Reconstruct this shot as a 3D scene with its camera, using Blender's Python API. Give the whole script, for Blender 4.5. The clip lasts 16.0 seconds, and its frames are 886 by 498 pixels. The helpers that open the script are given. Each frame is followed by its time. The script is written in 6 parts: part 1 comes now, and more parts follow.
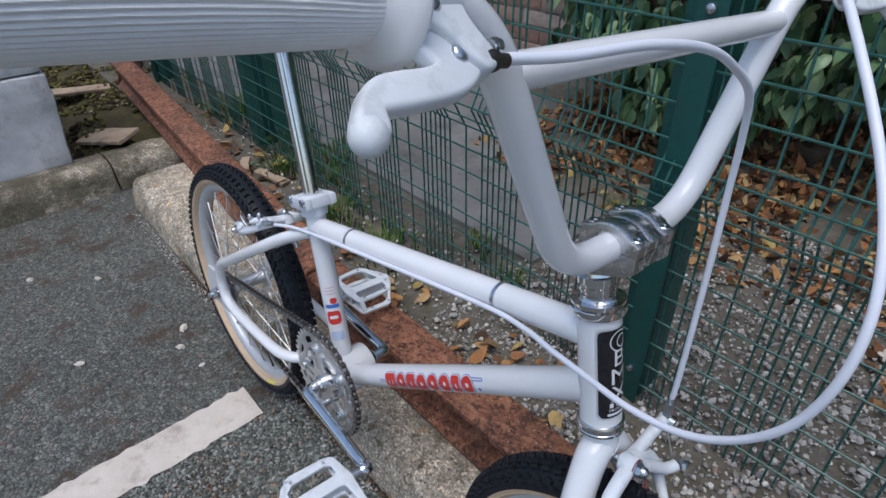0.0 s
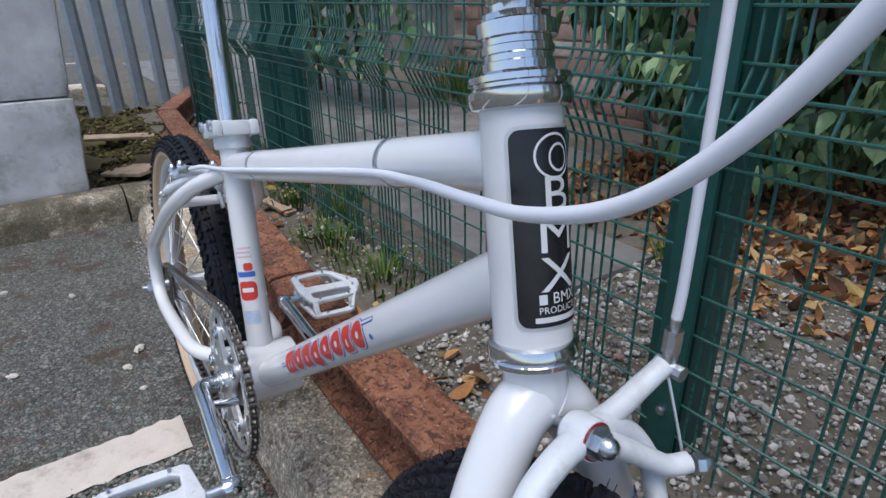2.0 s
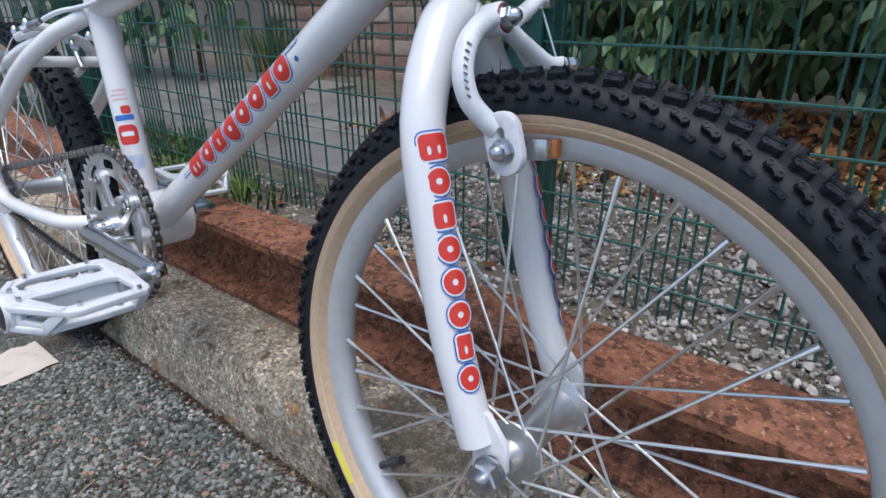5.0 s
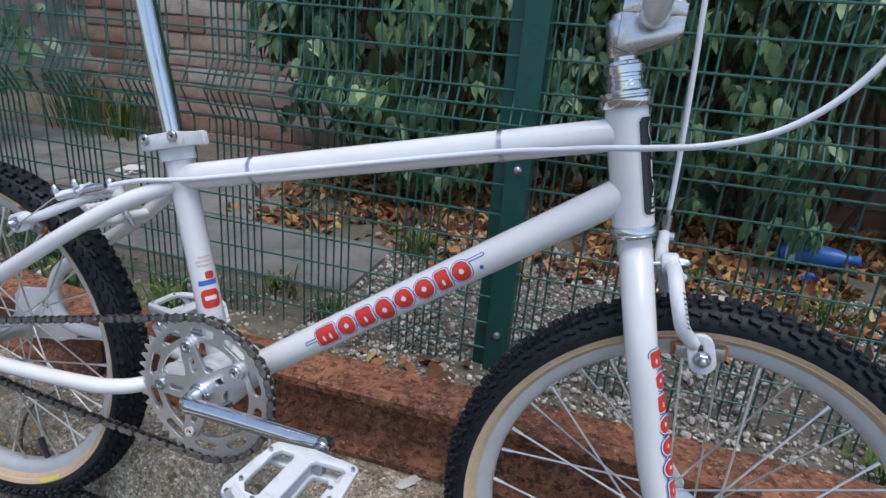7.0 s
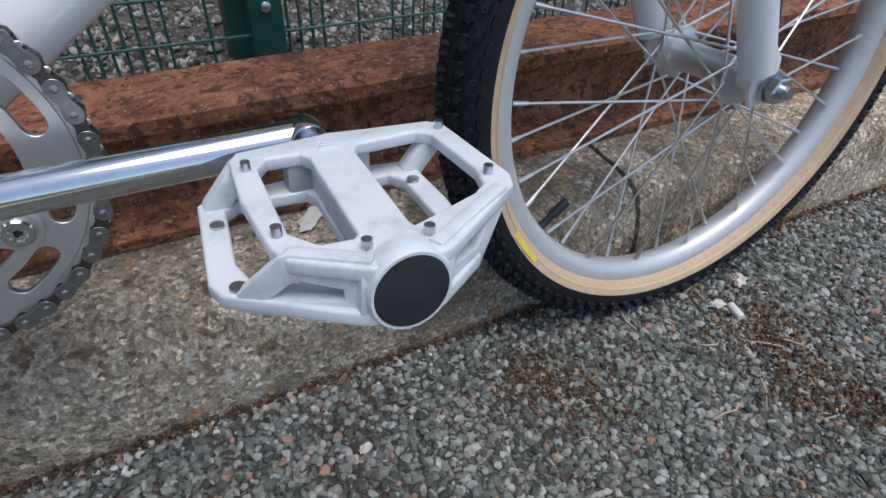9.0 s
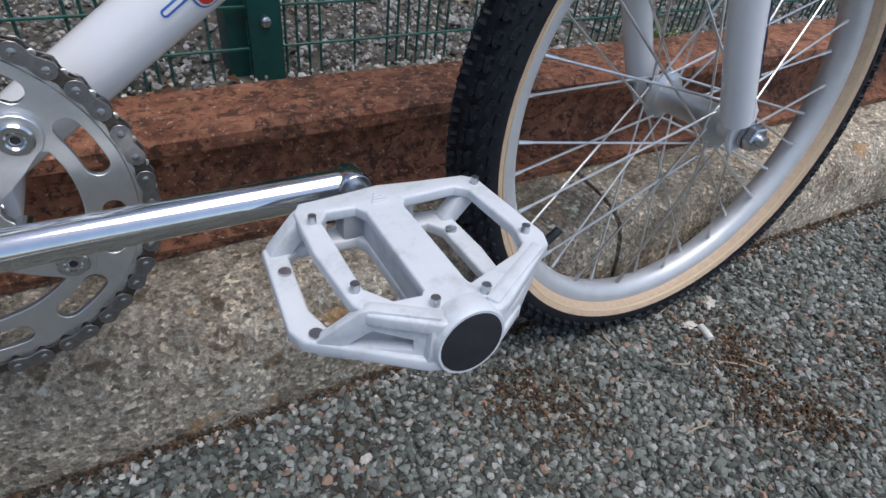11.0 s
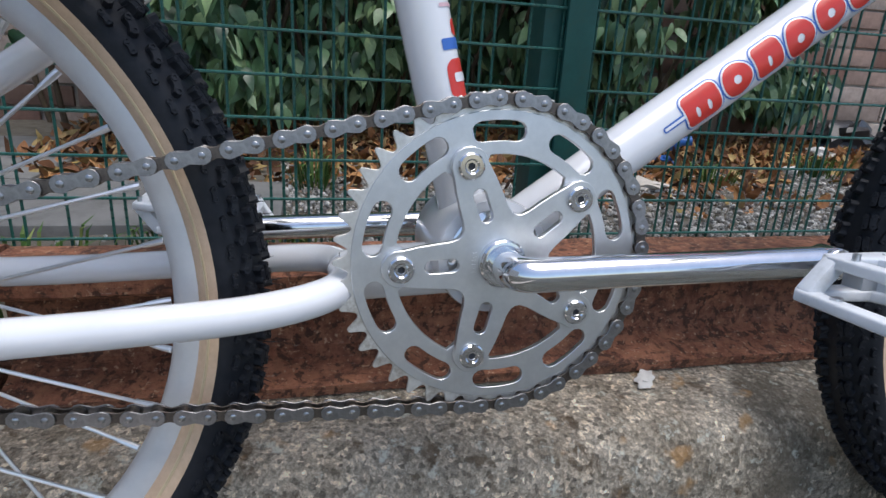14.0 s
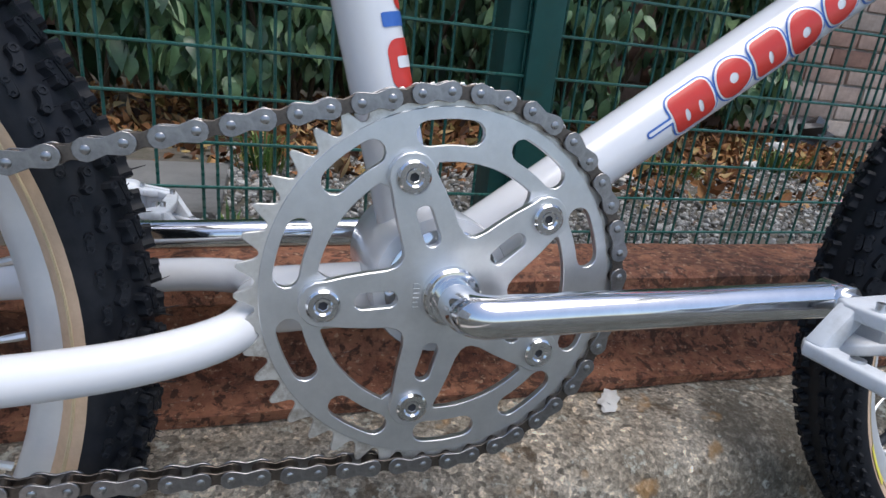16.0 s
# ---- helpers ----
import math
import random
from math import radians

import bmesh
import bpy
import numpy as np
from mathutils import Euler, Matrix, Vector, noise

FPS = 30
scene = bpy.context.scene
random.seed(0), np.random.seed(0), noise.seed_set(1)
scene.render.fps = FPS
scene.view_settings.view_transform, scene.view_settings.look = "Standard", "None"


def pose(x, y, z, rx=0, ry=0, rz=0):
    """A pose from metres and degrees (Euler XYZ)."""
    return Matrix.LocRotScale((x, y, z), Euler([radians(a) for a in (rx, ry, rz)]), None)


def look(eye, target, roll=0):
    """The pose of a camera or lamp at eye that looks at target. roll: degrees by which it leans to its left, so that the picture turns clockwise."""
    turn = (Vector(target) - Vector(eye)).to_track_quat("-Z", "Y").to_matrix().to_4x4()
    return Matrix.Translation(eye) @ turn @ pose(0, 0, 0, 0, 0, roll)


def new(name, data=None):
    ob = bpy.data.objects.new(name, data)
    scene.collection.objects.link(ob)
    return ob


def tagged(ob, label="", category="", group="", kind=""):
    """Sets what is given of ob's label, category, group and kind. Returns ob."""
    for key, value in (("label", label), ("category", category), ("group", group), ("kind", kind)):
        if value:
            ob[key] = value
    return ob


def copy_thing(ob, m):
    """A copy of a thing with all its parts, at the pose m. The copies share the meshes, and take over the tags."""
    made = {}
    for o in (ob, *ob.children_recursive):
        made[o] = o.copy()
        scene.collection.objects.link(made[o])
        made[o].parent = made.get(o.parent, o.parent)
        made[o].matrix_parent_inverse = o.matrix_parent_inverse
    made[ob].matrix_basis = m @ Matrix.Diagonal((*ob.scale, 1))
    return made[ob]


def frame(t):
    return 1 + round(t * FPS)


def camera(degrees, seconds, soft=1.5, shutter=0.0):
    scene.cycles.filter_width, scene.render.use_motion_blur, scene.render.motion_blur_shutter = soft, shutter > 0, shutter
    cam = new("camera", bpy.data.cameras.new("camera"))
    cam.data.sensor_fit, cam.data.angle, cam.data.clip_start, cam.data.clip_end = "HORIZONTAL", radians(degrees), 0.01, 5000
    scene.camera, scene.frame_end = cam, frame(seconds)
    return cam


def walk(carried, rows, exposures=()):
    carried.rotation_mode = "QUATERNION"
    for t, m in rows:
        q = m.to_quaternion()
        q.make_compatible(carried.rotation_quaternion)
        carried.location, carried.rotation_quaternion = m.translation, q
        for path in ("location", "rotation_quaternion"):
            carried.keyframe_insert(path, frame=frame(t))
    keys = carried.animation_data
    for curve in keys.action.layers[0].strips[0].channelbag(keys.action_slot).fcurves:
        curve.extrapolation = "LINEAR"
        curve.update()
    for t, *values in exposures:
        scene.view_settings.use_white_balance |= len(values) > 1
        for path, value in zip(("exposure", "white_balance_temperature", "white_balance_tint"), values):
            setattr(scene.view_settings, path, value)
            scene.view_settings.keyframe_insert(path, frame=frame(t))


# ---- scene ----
cam = camera(74.9, 16.0, 1.5)
PATH = [
    (0, (0.591, -0.2969, 0.949), (-0.6691, 0.7662, -0.182), -1.5),
    (0.5, (0.6196, -0.232, 0.865), (-0.7721, 0.7942, -0.141), -0.2),
    (1, (0.603, -0.1673, 0.765), (-0.8153, 0.919, -0.133), -1.6),
    (1.5, (0.5953, -0.135, 0.724), (-0.8893, 0.8958, -0.134), -2.3),
    (2, (0.5882, -0.1367, 0.683), (-0.9331, 0.8755, -0.128), -1.3),
    (2.5, (0.6129, -0.1456, 0.627), (-0.9142, 0.8727, -0.168), -1.1),
    (3, (0.6332, -0.1644, 0.579), (-0.8607, 0.9107, -0.204), -0.4),
    (3.5, (0.6603, -0.1885, 0.532), (-0.7976, 0.9383, -0.245), -0.7),
    (3.7, (0.6728, -0.2, 0.511), (-0.7543, 0.9697, -0.26), -0.9),
    (5.8, (0.6281, -0.3744, 0.559), (-0.3045, 1.2176, -0.213), 1.5),
    (6, (0.592, -0.401, 0.597), (-0.2959, 1.2323, -0.139), 2.2),
    (6.5, (0.5082, -0.4739, 0.664), (-0.2352, 1.2499, -0.025), 3.6),
    (7, (0.3928, -0.5065, 0.677), (-0.1098, 1.3092, 0.005), 5),
    (7.5, (0.2568, -0.5062, 0.659), (0.1227, 1.3443, -0.087), 4.3),
    (8, (0.1179, -0.5259, 0.614), (0.3584, 1.3072, -0.149), 1.2),
    (8.5, (0.0874, -0.4337, 0.497), (0.6028, 1.2588, -0.436), 2.8),
    (9, (0.1241, -0.312, 0.427), (0.8313, 1.0348, -0.871), 2.9),
    (9.2, (0.1265, -0.2771, 0.408), (0.8361, 0.9766, -0.98), 3.5),
    (11.5, (0.0511, -0.335, 0.4864), (0.741, 0.7859, -0.5086), 8.3),
    (12, (-0.013, -0.3885, 0.5148), (0.6446, 0.923, -0.2403), 7.7),
    (12.5, (-0.0646, -0.4417, 0.5253), (0.3807, 1.0297, -0.0741), 4.2),
    (13, (-0.1438, -0.4878, 0.513), (0.2946, 1.3377, -0.177), 4.8),
    (13.5, (-0.1545, -0.4524, 0.452), (0.2743, 1.3845, -0.211), 3.4),
    (14, (-0.1036, -0.3253, 0.388), (0.3625, 1.5182, -0.23), 3.5),
    (14.5, (-0.0683, -0.2406, 0.361), (0.5186, 1.5682, -0.26), 4.5),
    (15, (-0.0647, -0.2257, 0.352), (0.5419, 1.5503, -0.338), 5),
    (15.5, (-0.0648, -0.2287, 0.362), (0.5557, 1.5438, -0.324), 4.9),
    (16, (-0.0782, -0.2652, 0.39), (0.5149, 1.5234, -0.281), 6.1),
]
walk(cam, [(t, look(eye, target, roll)) for t, eye, target, roll in PATH], [(t, stops, 6250 if t < 2 else 6450, 10) for t, stops in ((0.0, 0.44), (1.0, 0.55), (2.5, 0.71), (3.5, 0.80), (6.0, 0.83), (7.0, 0.68), (8.5, 0.72), (9.0, 0.54), (11.5, 0.54), (12.3, 0.90), (12.7, 0.90), (13.2, 0.68), (14.0, 0.81), (14.6, 0.68), (16.0, 0.80))])

# ---- light ----
world = bpy.data.worlds.new("overcast_sky")
scene.world = world
world.use_nodes = True
wn = world.node_tree
sky = wn.nodes.new("ShaderNodeTexSky")
sky.sky_type = "NISHITA"
sky.sun_disc = False
sky.sun_elevation, sky.sun_rotation = radians(74), radians(150)
sky.dust_density, sky.ozone_density = 2.0, 1.5
wn.links.new(sky.outputs[0], wn.nodes["Background"].inputs[0])
wn.nodes["Background"].inputs[1].default_value = 0.12
sun = new("sun", bpy.data.lights.new("sun", "SUN"))
sun.data.energy, sun.data.angle, sun.data.color = 1.3, radians(45), (1.0, 0.97, 0.93)
sun.matrix_world = look((0.4, -0.55, 3.0), (0.0, 0.2, 0.0))

# ---- materials ----
MATS = {}


def nodes_of(name):
    m = bpy.data.materials.new(name)
    m.use_nodes = True
    t = m.node_tree
    MATS[name] = m
    return m, t, t.nodes["Principled BSDF"]


def ramp(t, src, stops):
    r = t.nodes.new("ShaderNodeValToRGB")
    while len(r.color_ramp.elements) < len(stops):
        r.color_ramp.elements.new(0.5)
    for e, (p, c) in zip(r.color_ramp.elements, stops):
        e.position = p
        e.color = (*c, 1) if len(c) == 3 else (c[0], c[0], c[0], 1)
    t.links.new(src, r.inputs[0])
    return r.outputs[0]


def noise_of(t, coord, scale, detail=4.0, rough=0.6):
    n = t.nodes.new("ShaderNodeTexNoise")
    n.inputs["Scale"].default_value, n.inputs["Detail"].default_value, n.inputs["Roughness"].default_value = scale, detail, rough
    t.links.new(coord, n.inputs["Vector"])
    return n.outputs["Fac"]


def mix_of(t, fac, a, b, how="MIX"):
    m = t.nodes.new("ShaderNodeMix")
    m.data_type, m.blend_type = "RGBA", how
    for key, v in ((0, fac), (6, a), (7, b)):
        if hasattr(v, "is_output"):
            t.links.new(v, m.inputs[key])
        elif key == 0:
            m.inputs[0].default_value = v
        else:
            m.inputs[key].default_value = (*v, 1)
    return m.outputs[2]


def bump_of(t, height, strength, distance, normal=None):
    b = t.nodes.new("ShaderNodeBump")
    b.inputs["Strength"].default_value, b.inputs["Distance"].default_value = strength, distance
    t.links.new(height, b.inputs["Height"])
    if normal is not None:
        t.links.new(normal, b.inputs["Normal"])
    return b.outputs["Normal"]


def coords(t, kind="Object"):
    return t.nodes.new("ShaderNodeTexCoord").outputs[kind]


def surface(name, c1, c2, scale=40.0, rough=0.5, metal=0.0, bump=0.0, fine=None, coat=0.0, spec=0.5, rough2=None, dirt=None, dirt_scale=9.0, island=0.0):
    """Two colours mixed by noise at two scales, with fine relief, changing gloss and patches of dirt."""
    m, t, p = nodes_of(name)
    co = coords(t)
    a = noise_of(t, co, scale, 5, 0.65)
    col = mix_of(t, ramp(t, a, [(0.35, (0,)), (0.65, (1,))]), c1, c2)
    if dirt:
        d = noise_of(t, co, dirt_scale, 6, 0.7)
        col = mix_of(t, ramp(t, d, [(0.52, (0,)), (0.72, (1,))]), col, dirt)
    if island:
        g = t.nodes.new("ShaderNodeNewGeometry")
        v = ramp(t, g.outputs["Random Per Island"], [(0, (1 - island,)), (1, (1 + island * 0.6,))])
        col = mix_of(t, 1.0, col, v, "MULTIPLY")
    t.links.new(col, p.inputs["Base Color"])
    p.inputs["Metallic"].default_value = metal
    p.inputs["Specular IOR Level"].default_value = spec
    p.inputs["Coat Weight"].default_value = coat
    r2 = rough2 if rough2 is not None else min(1, rough * 1.35)
    rr = t.nodes.new("ShaderNodeMapRange")
    rr.inputs["To Min"].default_value, rr.inputs["To Max"].default_value = rough, r2
    t.links.new(noise_of(t, co, (fine or scale) * 0.5, 3), rr.inputs["Value"])
    t.links.new(rr.outputs[0], p.inputs["Roughness"])
    if bump:
        t.links.new(bump_of(t, noise_of(t, co, fine or scale * 4, 6, 0.7), 1.0, bump), p.inputs["Normal"])
    return m


WHITE = surface("white_enamel", (0.78, 0.785, 0.80), (0.74, 0.75, 0.77), 18, 0.16, bump=0.00004, fine=60, coat=0.5)
WHITE_MATT = surface("white_powder_coat", (0.70, 0.73, 0.765), (0.63, 0.665, 0.705), 30, 0.36, bump=0.00012, fine=220, dirt=(0.50, 0.52, 0.53), dirt_scale=60)
WHITE_GRIP = surface("white_rubber", (0.80, 0.80, 0.80), (0.75, 0.75, 0.75), 60, 0.5, bump=0.00006, fine=900)
CABLE = surface("white_cable_sheath", (0.74, 0.76, 0.83), (0.70, 0.73, 0.81), 40, 0.35)
CHROME = surface("chrome_plate", (0.74, 0.75, 0.765), (0.66, 0.67, 0.68), 70, 0.06, 1.0, rough2=0.13)
SATIN = surface("polished_alloy", (0.66, 0.66, 0.67), (0.56, 0.56, 0.57), 90, 0.16, 1.0, bump=0.00004, fine=500, rough2=0.34)
ALLOY = surface("brushed_alloy", (0.72, 0.73, 0.74), (0.65, 0.66, 0.67), 120, 0.36, 1.0, bump=0.00003, fine=900, rough2=0.46)
RIM_GREY = surface("anodised_rim", (0.66, 0.68, 0.70), (0.60, 0.62, 0.64), 60, 0.42, 0.45, rough2=0.55)
TOOTH = surface("worn_tooth_alloy", (0.80, 0.79, 0.76), (0.66, 0.64, 0.60), 160, 0.38, 0.85, rough2=0.5, dirt=(0.30, 0.25, 0.19), dirt_scale=40)
STEEL = surface("zinc_steel", (0.62, 0.65, 0.68), (0.48, 0.50, 0.53), 200, 0.2, 1.0, rough2=0.4)
SPOKE = surface("stainless_spoke", (0.82, 0.82, 0.82), (0.72, 0.72, 0.72), 90, 0.3, 1.0)
CHAIN = surface("chain_steel", (0.36, 0.355, 0.36), (0.25, 0.245, 0.25), 240, 0.24, 1.0, rough2=0.5, bump=0.00005, fine=700)
CHAIN_PIN = surface("chain_pin_steel", (0.42, 0.42, 0.425), (0.30, 0.30, 0.305), 240, 0.22, 1.0, rough2=0.35)
CHAIN_IN = surface("chain_steel_inner", (0.17, 0.145, 0.125), (0.11, 0.095, 0.085), 260, 0.36, 1.0, rough2=0.55)
RUBBER = surface("black_rubber", (0.010, 0.012, 0.016), (0.019, 0.021, 0.026), 120, 0.40, bump=0.00014, fine=800, rough2=0.56, spec=0.22)
PALE_TAN = surface("cream_bead", (0.66, 0.55, 0.36), (0.58, 0.48, 0.31), 160, 0.6, bump=0.00005, fine=1500)
TAN = surface("tan_sidewall", (0.53, 0.38, 0.255), (0.63, 0.46, 0.32), 160, 0.6, bump=0.00005, fine=1500)
RED = surface("red_decal", (0.66, 0.045, 0.03), (0.60, 0.04, 0.03), 90, 0.25)
BLUE = surface("blue_decal", (0.05, 0.16, 0.52), (0.04, 0.13, 0.46), 90, 0.25)
PALE_BLUE = surface("pale_blue_decal", (0.42, 0.52, 0.72), (0.55, 0.62, 0.76), 160, 0.3)
PINK = surface("pink_decal", (0.66, 0.42, 0.46), (0.72, 0.52, 0.55), 160, 0.3)
BLACK = surface("black_decal", (0.012, 0.013, 0.016), (0.018, 0.018, 0.021), 90, 0.22)
DARK = surface("dark_plastic", (0.018, 0.019, 0.024), (0.028, 0.03, 0.036), 150, 0.4, bump=0.0001, fine=250)
BRAKE_PAD = surface("orange_brake_rubber", (0.40, 0.15, 0.045), (0.33, 0.11, 0.035), 120, 0.6)
DARK_RED = surface("dark_red_washer", (0.30, 0.02, 0.03), (0.24, 0.015, 0.02), 90, 0.4)
YELLOW = surface("yellow_label", (0.75, 0.68, 0.08), (0.70, 0.62, 0.07), 150, 0.4)
GREY_INK = surface("grey_ink", (0.10, 0.10, 0.11), (0.16, 0.16, 0.17), 300, 0.5)
GREEN = surface("green_fence_coating", (0.008, 0.070, 0.062), (0.011, 0.090, 0.078), 60, 0.42, bump=0.00008, fine=200, dirt=(0.02, 0.06, 0.045), dirt_scale=30)
WIRE = surface("green_wire_coating", (0.017, 0.094, 0.078), (0.034, 0.130, 0.108), 60, 0.24, bump=0.00006, fine=300, dirt=(0.06, 0.09, 0.07), dirt_scale=30)
GALV = surface("galvanised_steel", (0.44, 0.49, 0.54), (0.36, 0.40, 0.45), 25, 0.45, 0.7, rough2=0.6)
BLOCK = surface("painted_concrete", (0.66, 0.67, 0.68), (0.50, 0.505, 0.51), 9, 0.85, bump=0.0022, fine=38, dirt=(0.27, 0.26, 0.245), dirt_scale=7)
WOOD = surface("weathered_wood", (0.46, 0.35, 0.25), (0.36, 0.27, 0.19), 30, 0.8, bump=0.0006, fine=140, dirt=(0.14, 0.10, 0.07))
PAPER = surface("pale_litter", (0.72, 0.71, 0.68), (0.60, 0.59, 0.56), 60, 0.7, bump=0.0004, fine=150)
BAG = surface("black_plastic_bag", (0.022, 0.023, 0.026), (0.035, 0.036, 0.04), 30, 0.3, bump=0.002, fine=40)
BLUE_PLASTIC = surface("blue_plastic", (0.03, 0.12, 0.42), (0.04, 0.16, 0.50), 30, 0.3)
PINK_PAPER = surface("pink_wrapper", (0.75, 0.25, 0.32), (0.80, 0.45, 0.48), 60, 0.5)
STONE_PALE = surface("chipped_stone", (0.62, 0.57, 0.50), (0.50, 0.46, 0.41), 50, 0.85, bump=0.0008, fine=150)


def voronoi(t, co, scale, feature="F1"):
    v = t.nodes.new("ShaderNodeTexVoronoi")
    v.feature = feature
    v.inputs["Scale"].default_value = scale
    t.links.new(co, v.inputs["Vector"])
    return v


def warped(t, co, scale, amount):
    """Coordinates pushed about by noise, so that cells lose their regular outline."""
    n = t.nodes.new("ShaderNodeTexNoise")
    n.inputs["Scale"].default_value, n.inputs["Detail"].default_value = scale, 3
    t.links.new(co, n.inputs["Vector"])
    m = t.nodes.new("ShaderNodeVectorMath")
    m.operation = "MULTIPLY_ADD"
    m.inputs[1].default_value = (amount, amount, amount)
    t.links.new(n.outputs["Color"], m.inputs[0])
    t.links.new(co, m.inputs[2])
    return m.outputs[0]


def pick(t, v):
    """An even random number for each cell."""
    c = t.nodes.new("ShaderNodeSeparateColor")
    t.links.new(v.outputs["Color"], c.inputs[0])
    return c.outputs[0]


def asphalt_material():
    m, t, p = nodes_of("asphalt")
    co = coords(t)
    w = warped(t, co, 150, 0.009)
    v = voronoi(t, w, 118)
    f = voronoi(t, w, 118, "DISTANCE_TO_EDGE")
    fine = voronoi(t, w, 260)
    stops = [(0.0, (0.065, 0.069, 0.060)), (0.3, (0.129, 0.139, 0.122)), (0.6, (0.185, 0.198, 0.175)), (0.82, (0.258, 0.265, 0.237)), (0.92, (0.327, 0.318, 0.297)), (0.96, (0.284, 0.189, 0.142)), (0.985, (0.103, 0.069, 0.052))]
    pickf = ramp(t, noise_of(t, co, 70, 2, 0.5), [(0.47, (0.1,)), (0.54, (0.85,))])
    cell = mix_of(t, pickf, ramp(t, pick(t, v), stops), ramp(t, pick(t, fine), stops))
    cell = mix_of(t, 0.55, cell, ramp(t, noise_of(t, co, 420, 5, 0.75), [(0.3, (0.55,)), (0.7, (1.4,))]), "MULTIPLY")
    gap = ramp(t, f.outputs["Distance"], [(0.0, (0.95,)), (0.13, (0,))])
    col = mix_of(t, gap, cell, (0.034, 0.031, 0.025))
    big = noise_of(t, co, 2.2, 6, 0.65)
    col = mix_of(t, 1.0, col, ramp(t, big, [(0.3, (0.72,)), (0.7, (1.05,))]), "MULTIPLY")
    stain = noise_of(t, co, 7.5, 6, 0.72)
    col = mix_of(t, ramp(t, stain, [(0.545, (0,)), (0.64, (0.85,))]), col, (0.071, 0.045, 0.029))
    t.links.new(col, p.inputs["Base Color"])
    p.inputs["Roughness"].default_value = 0.8
    h = ramp(t, f.outputs["Distance"], [(0.0, (0,)), (0.12, (0.7,)), (0.35, (1,))])
    n1 = bump_of(t, h, 0.8, 0.0026)
    t.links.new(bump_of(t, noise_of(t, co, 500, 4, 0.7), 0.7, 0.0012, n1), p.inputs["Normal"])
    return m


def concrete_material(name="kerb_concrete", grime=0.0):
    m, t, p = nodes_of(name)
    co = coords(t)
    col = mix_of(t, ramp(t, noise_of(t, co, 14, 8, 0.78), [(0.38, (0,)), (0.60, (1,))]), (0.397, 0.326, 0.241), (0.729, 0.638, 0.505))
    w = warped(t, co, 260, 0.004)
    v = voronoi(t, w, 260)
    pits = ramp(t, pick(t, v), [(0.0, (0.30,)), (0.22, (0.72,)), (0.7, (1.0,)), (0.88, (1.35,)), (1.0, (2.0,))])
    col = mix_of(t, 0.9, col, pits, "MULTIPLY")
    col = mix_of(t, 0.7, col, ramp(t, noise_of(t, co, 330, 4, 0.75), [(0.36, (0.35,)), (0.64, (1.6,))]), "MULTIPLY")
    col = mix_of(t, ramp(t, noise_of(t, co, 5.5, 8, 0.78), [(0.47, (0,)), (0.62, (0.85,))]), col, (0.135, 0.115, 0.082))
    col = mix_of(t, ramp(t, noise_of(t, co, 33, 5, 0.7), [(0.57, (0,)), (0.66, (0.8,))]), col, (0.135, 0.089, 0.049))
    col = mix_of(t, ramp(t, noise_of(t, co, 24, 3, 0.5), [(0.64, (0,)), (0.70, (0.6,))]), col, (0.571, 0.307, 0.102))
    col = mix_of(t, ramp(t, noise_of(t, co, 44, 6, 0.7), [(0.59, (0,)), (0.66, (0.8,))]), col, (0.800, 0.800, 0.688))
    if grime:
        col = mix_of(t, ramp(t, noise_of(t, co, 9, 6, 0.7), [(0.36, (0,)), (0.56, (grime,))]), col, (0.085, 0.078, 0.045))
    t.links.new(col, p.inputs["Base Color"])
    p.inputs["Roughness"].default_value = 0.9
    n1 = bump_of(t, noise_of(t, co, 55, 8, 0.8), 1.0, 0.006)
    t.links.new(bump_of(t, v.outputs["Distance"], 0.8, 0.0022, n1), p.inputs["Normal"])
    return m


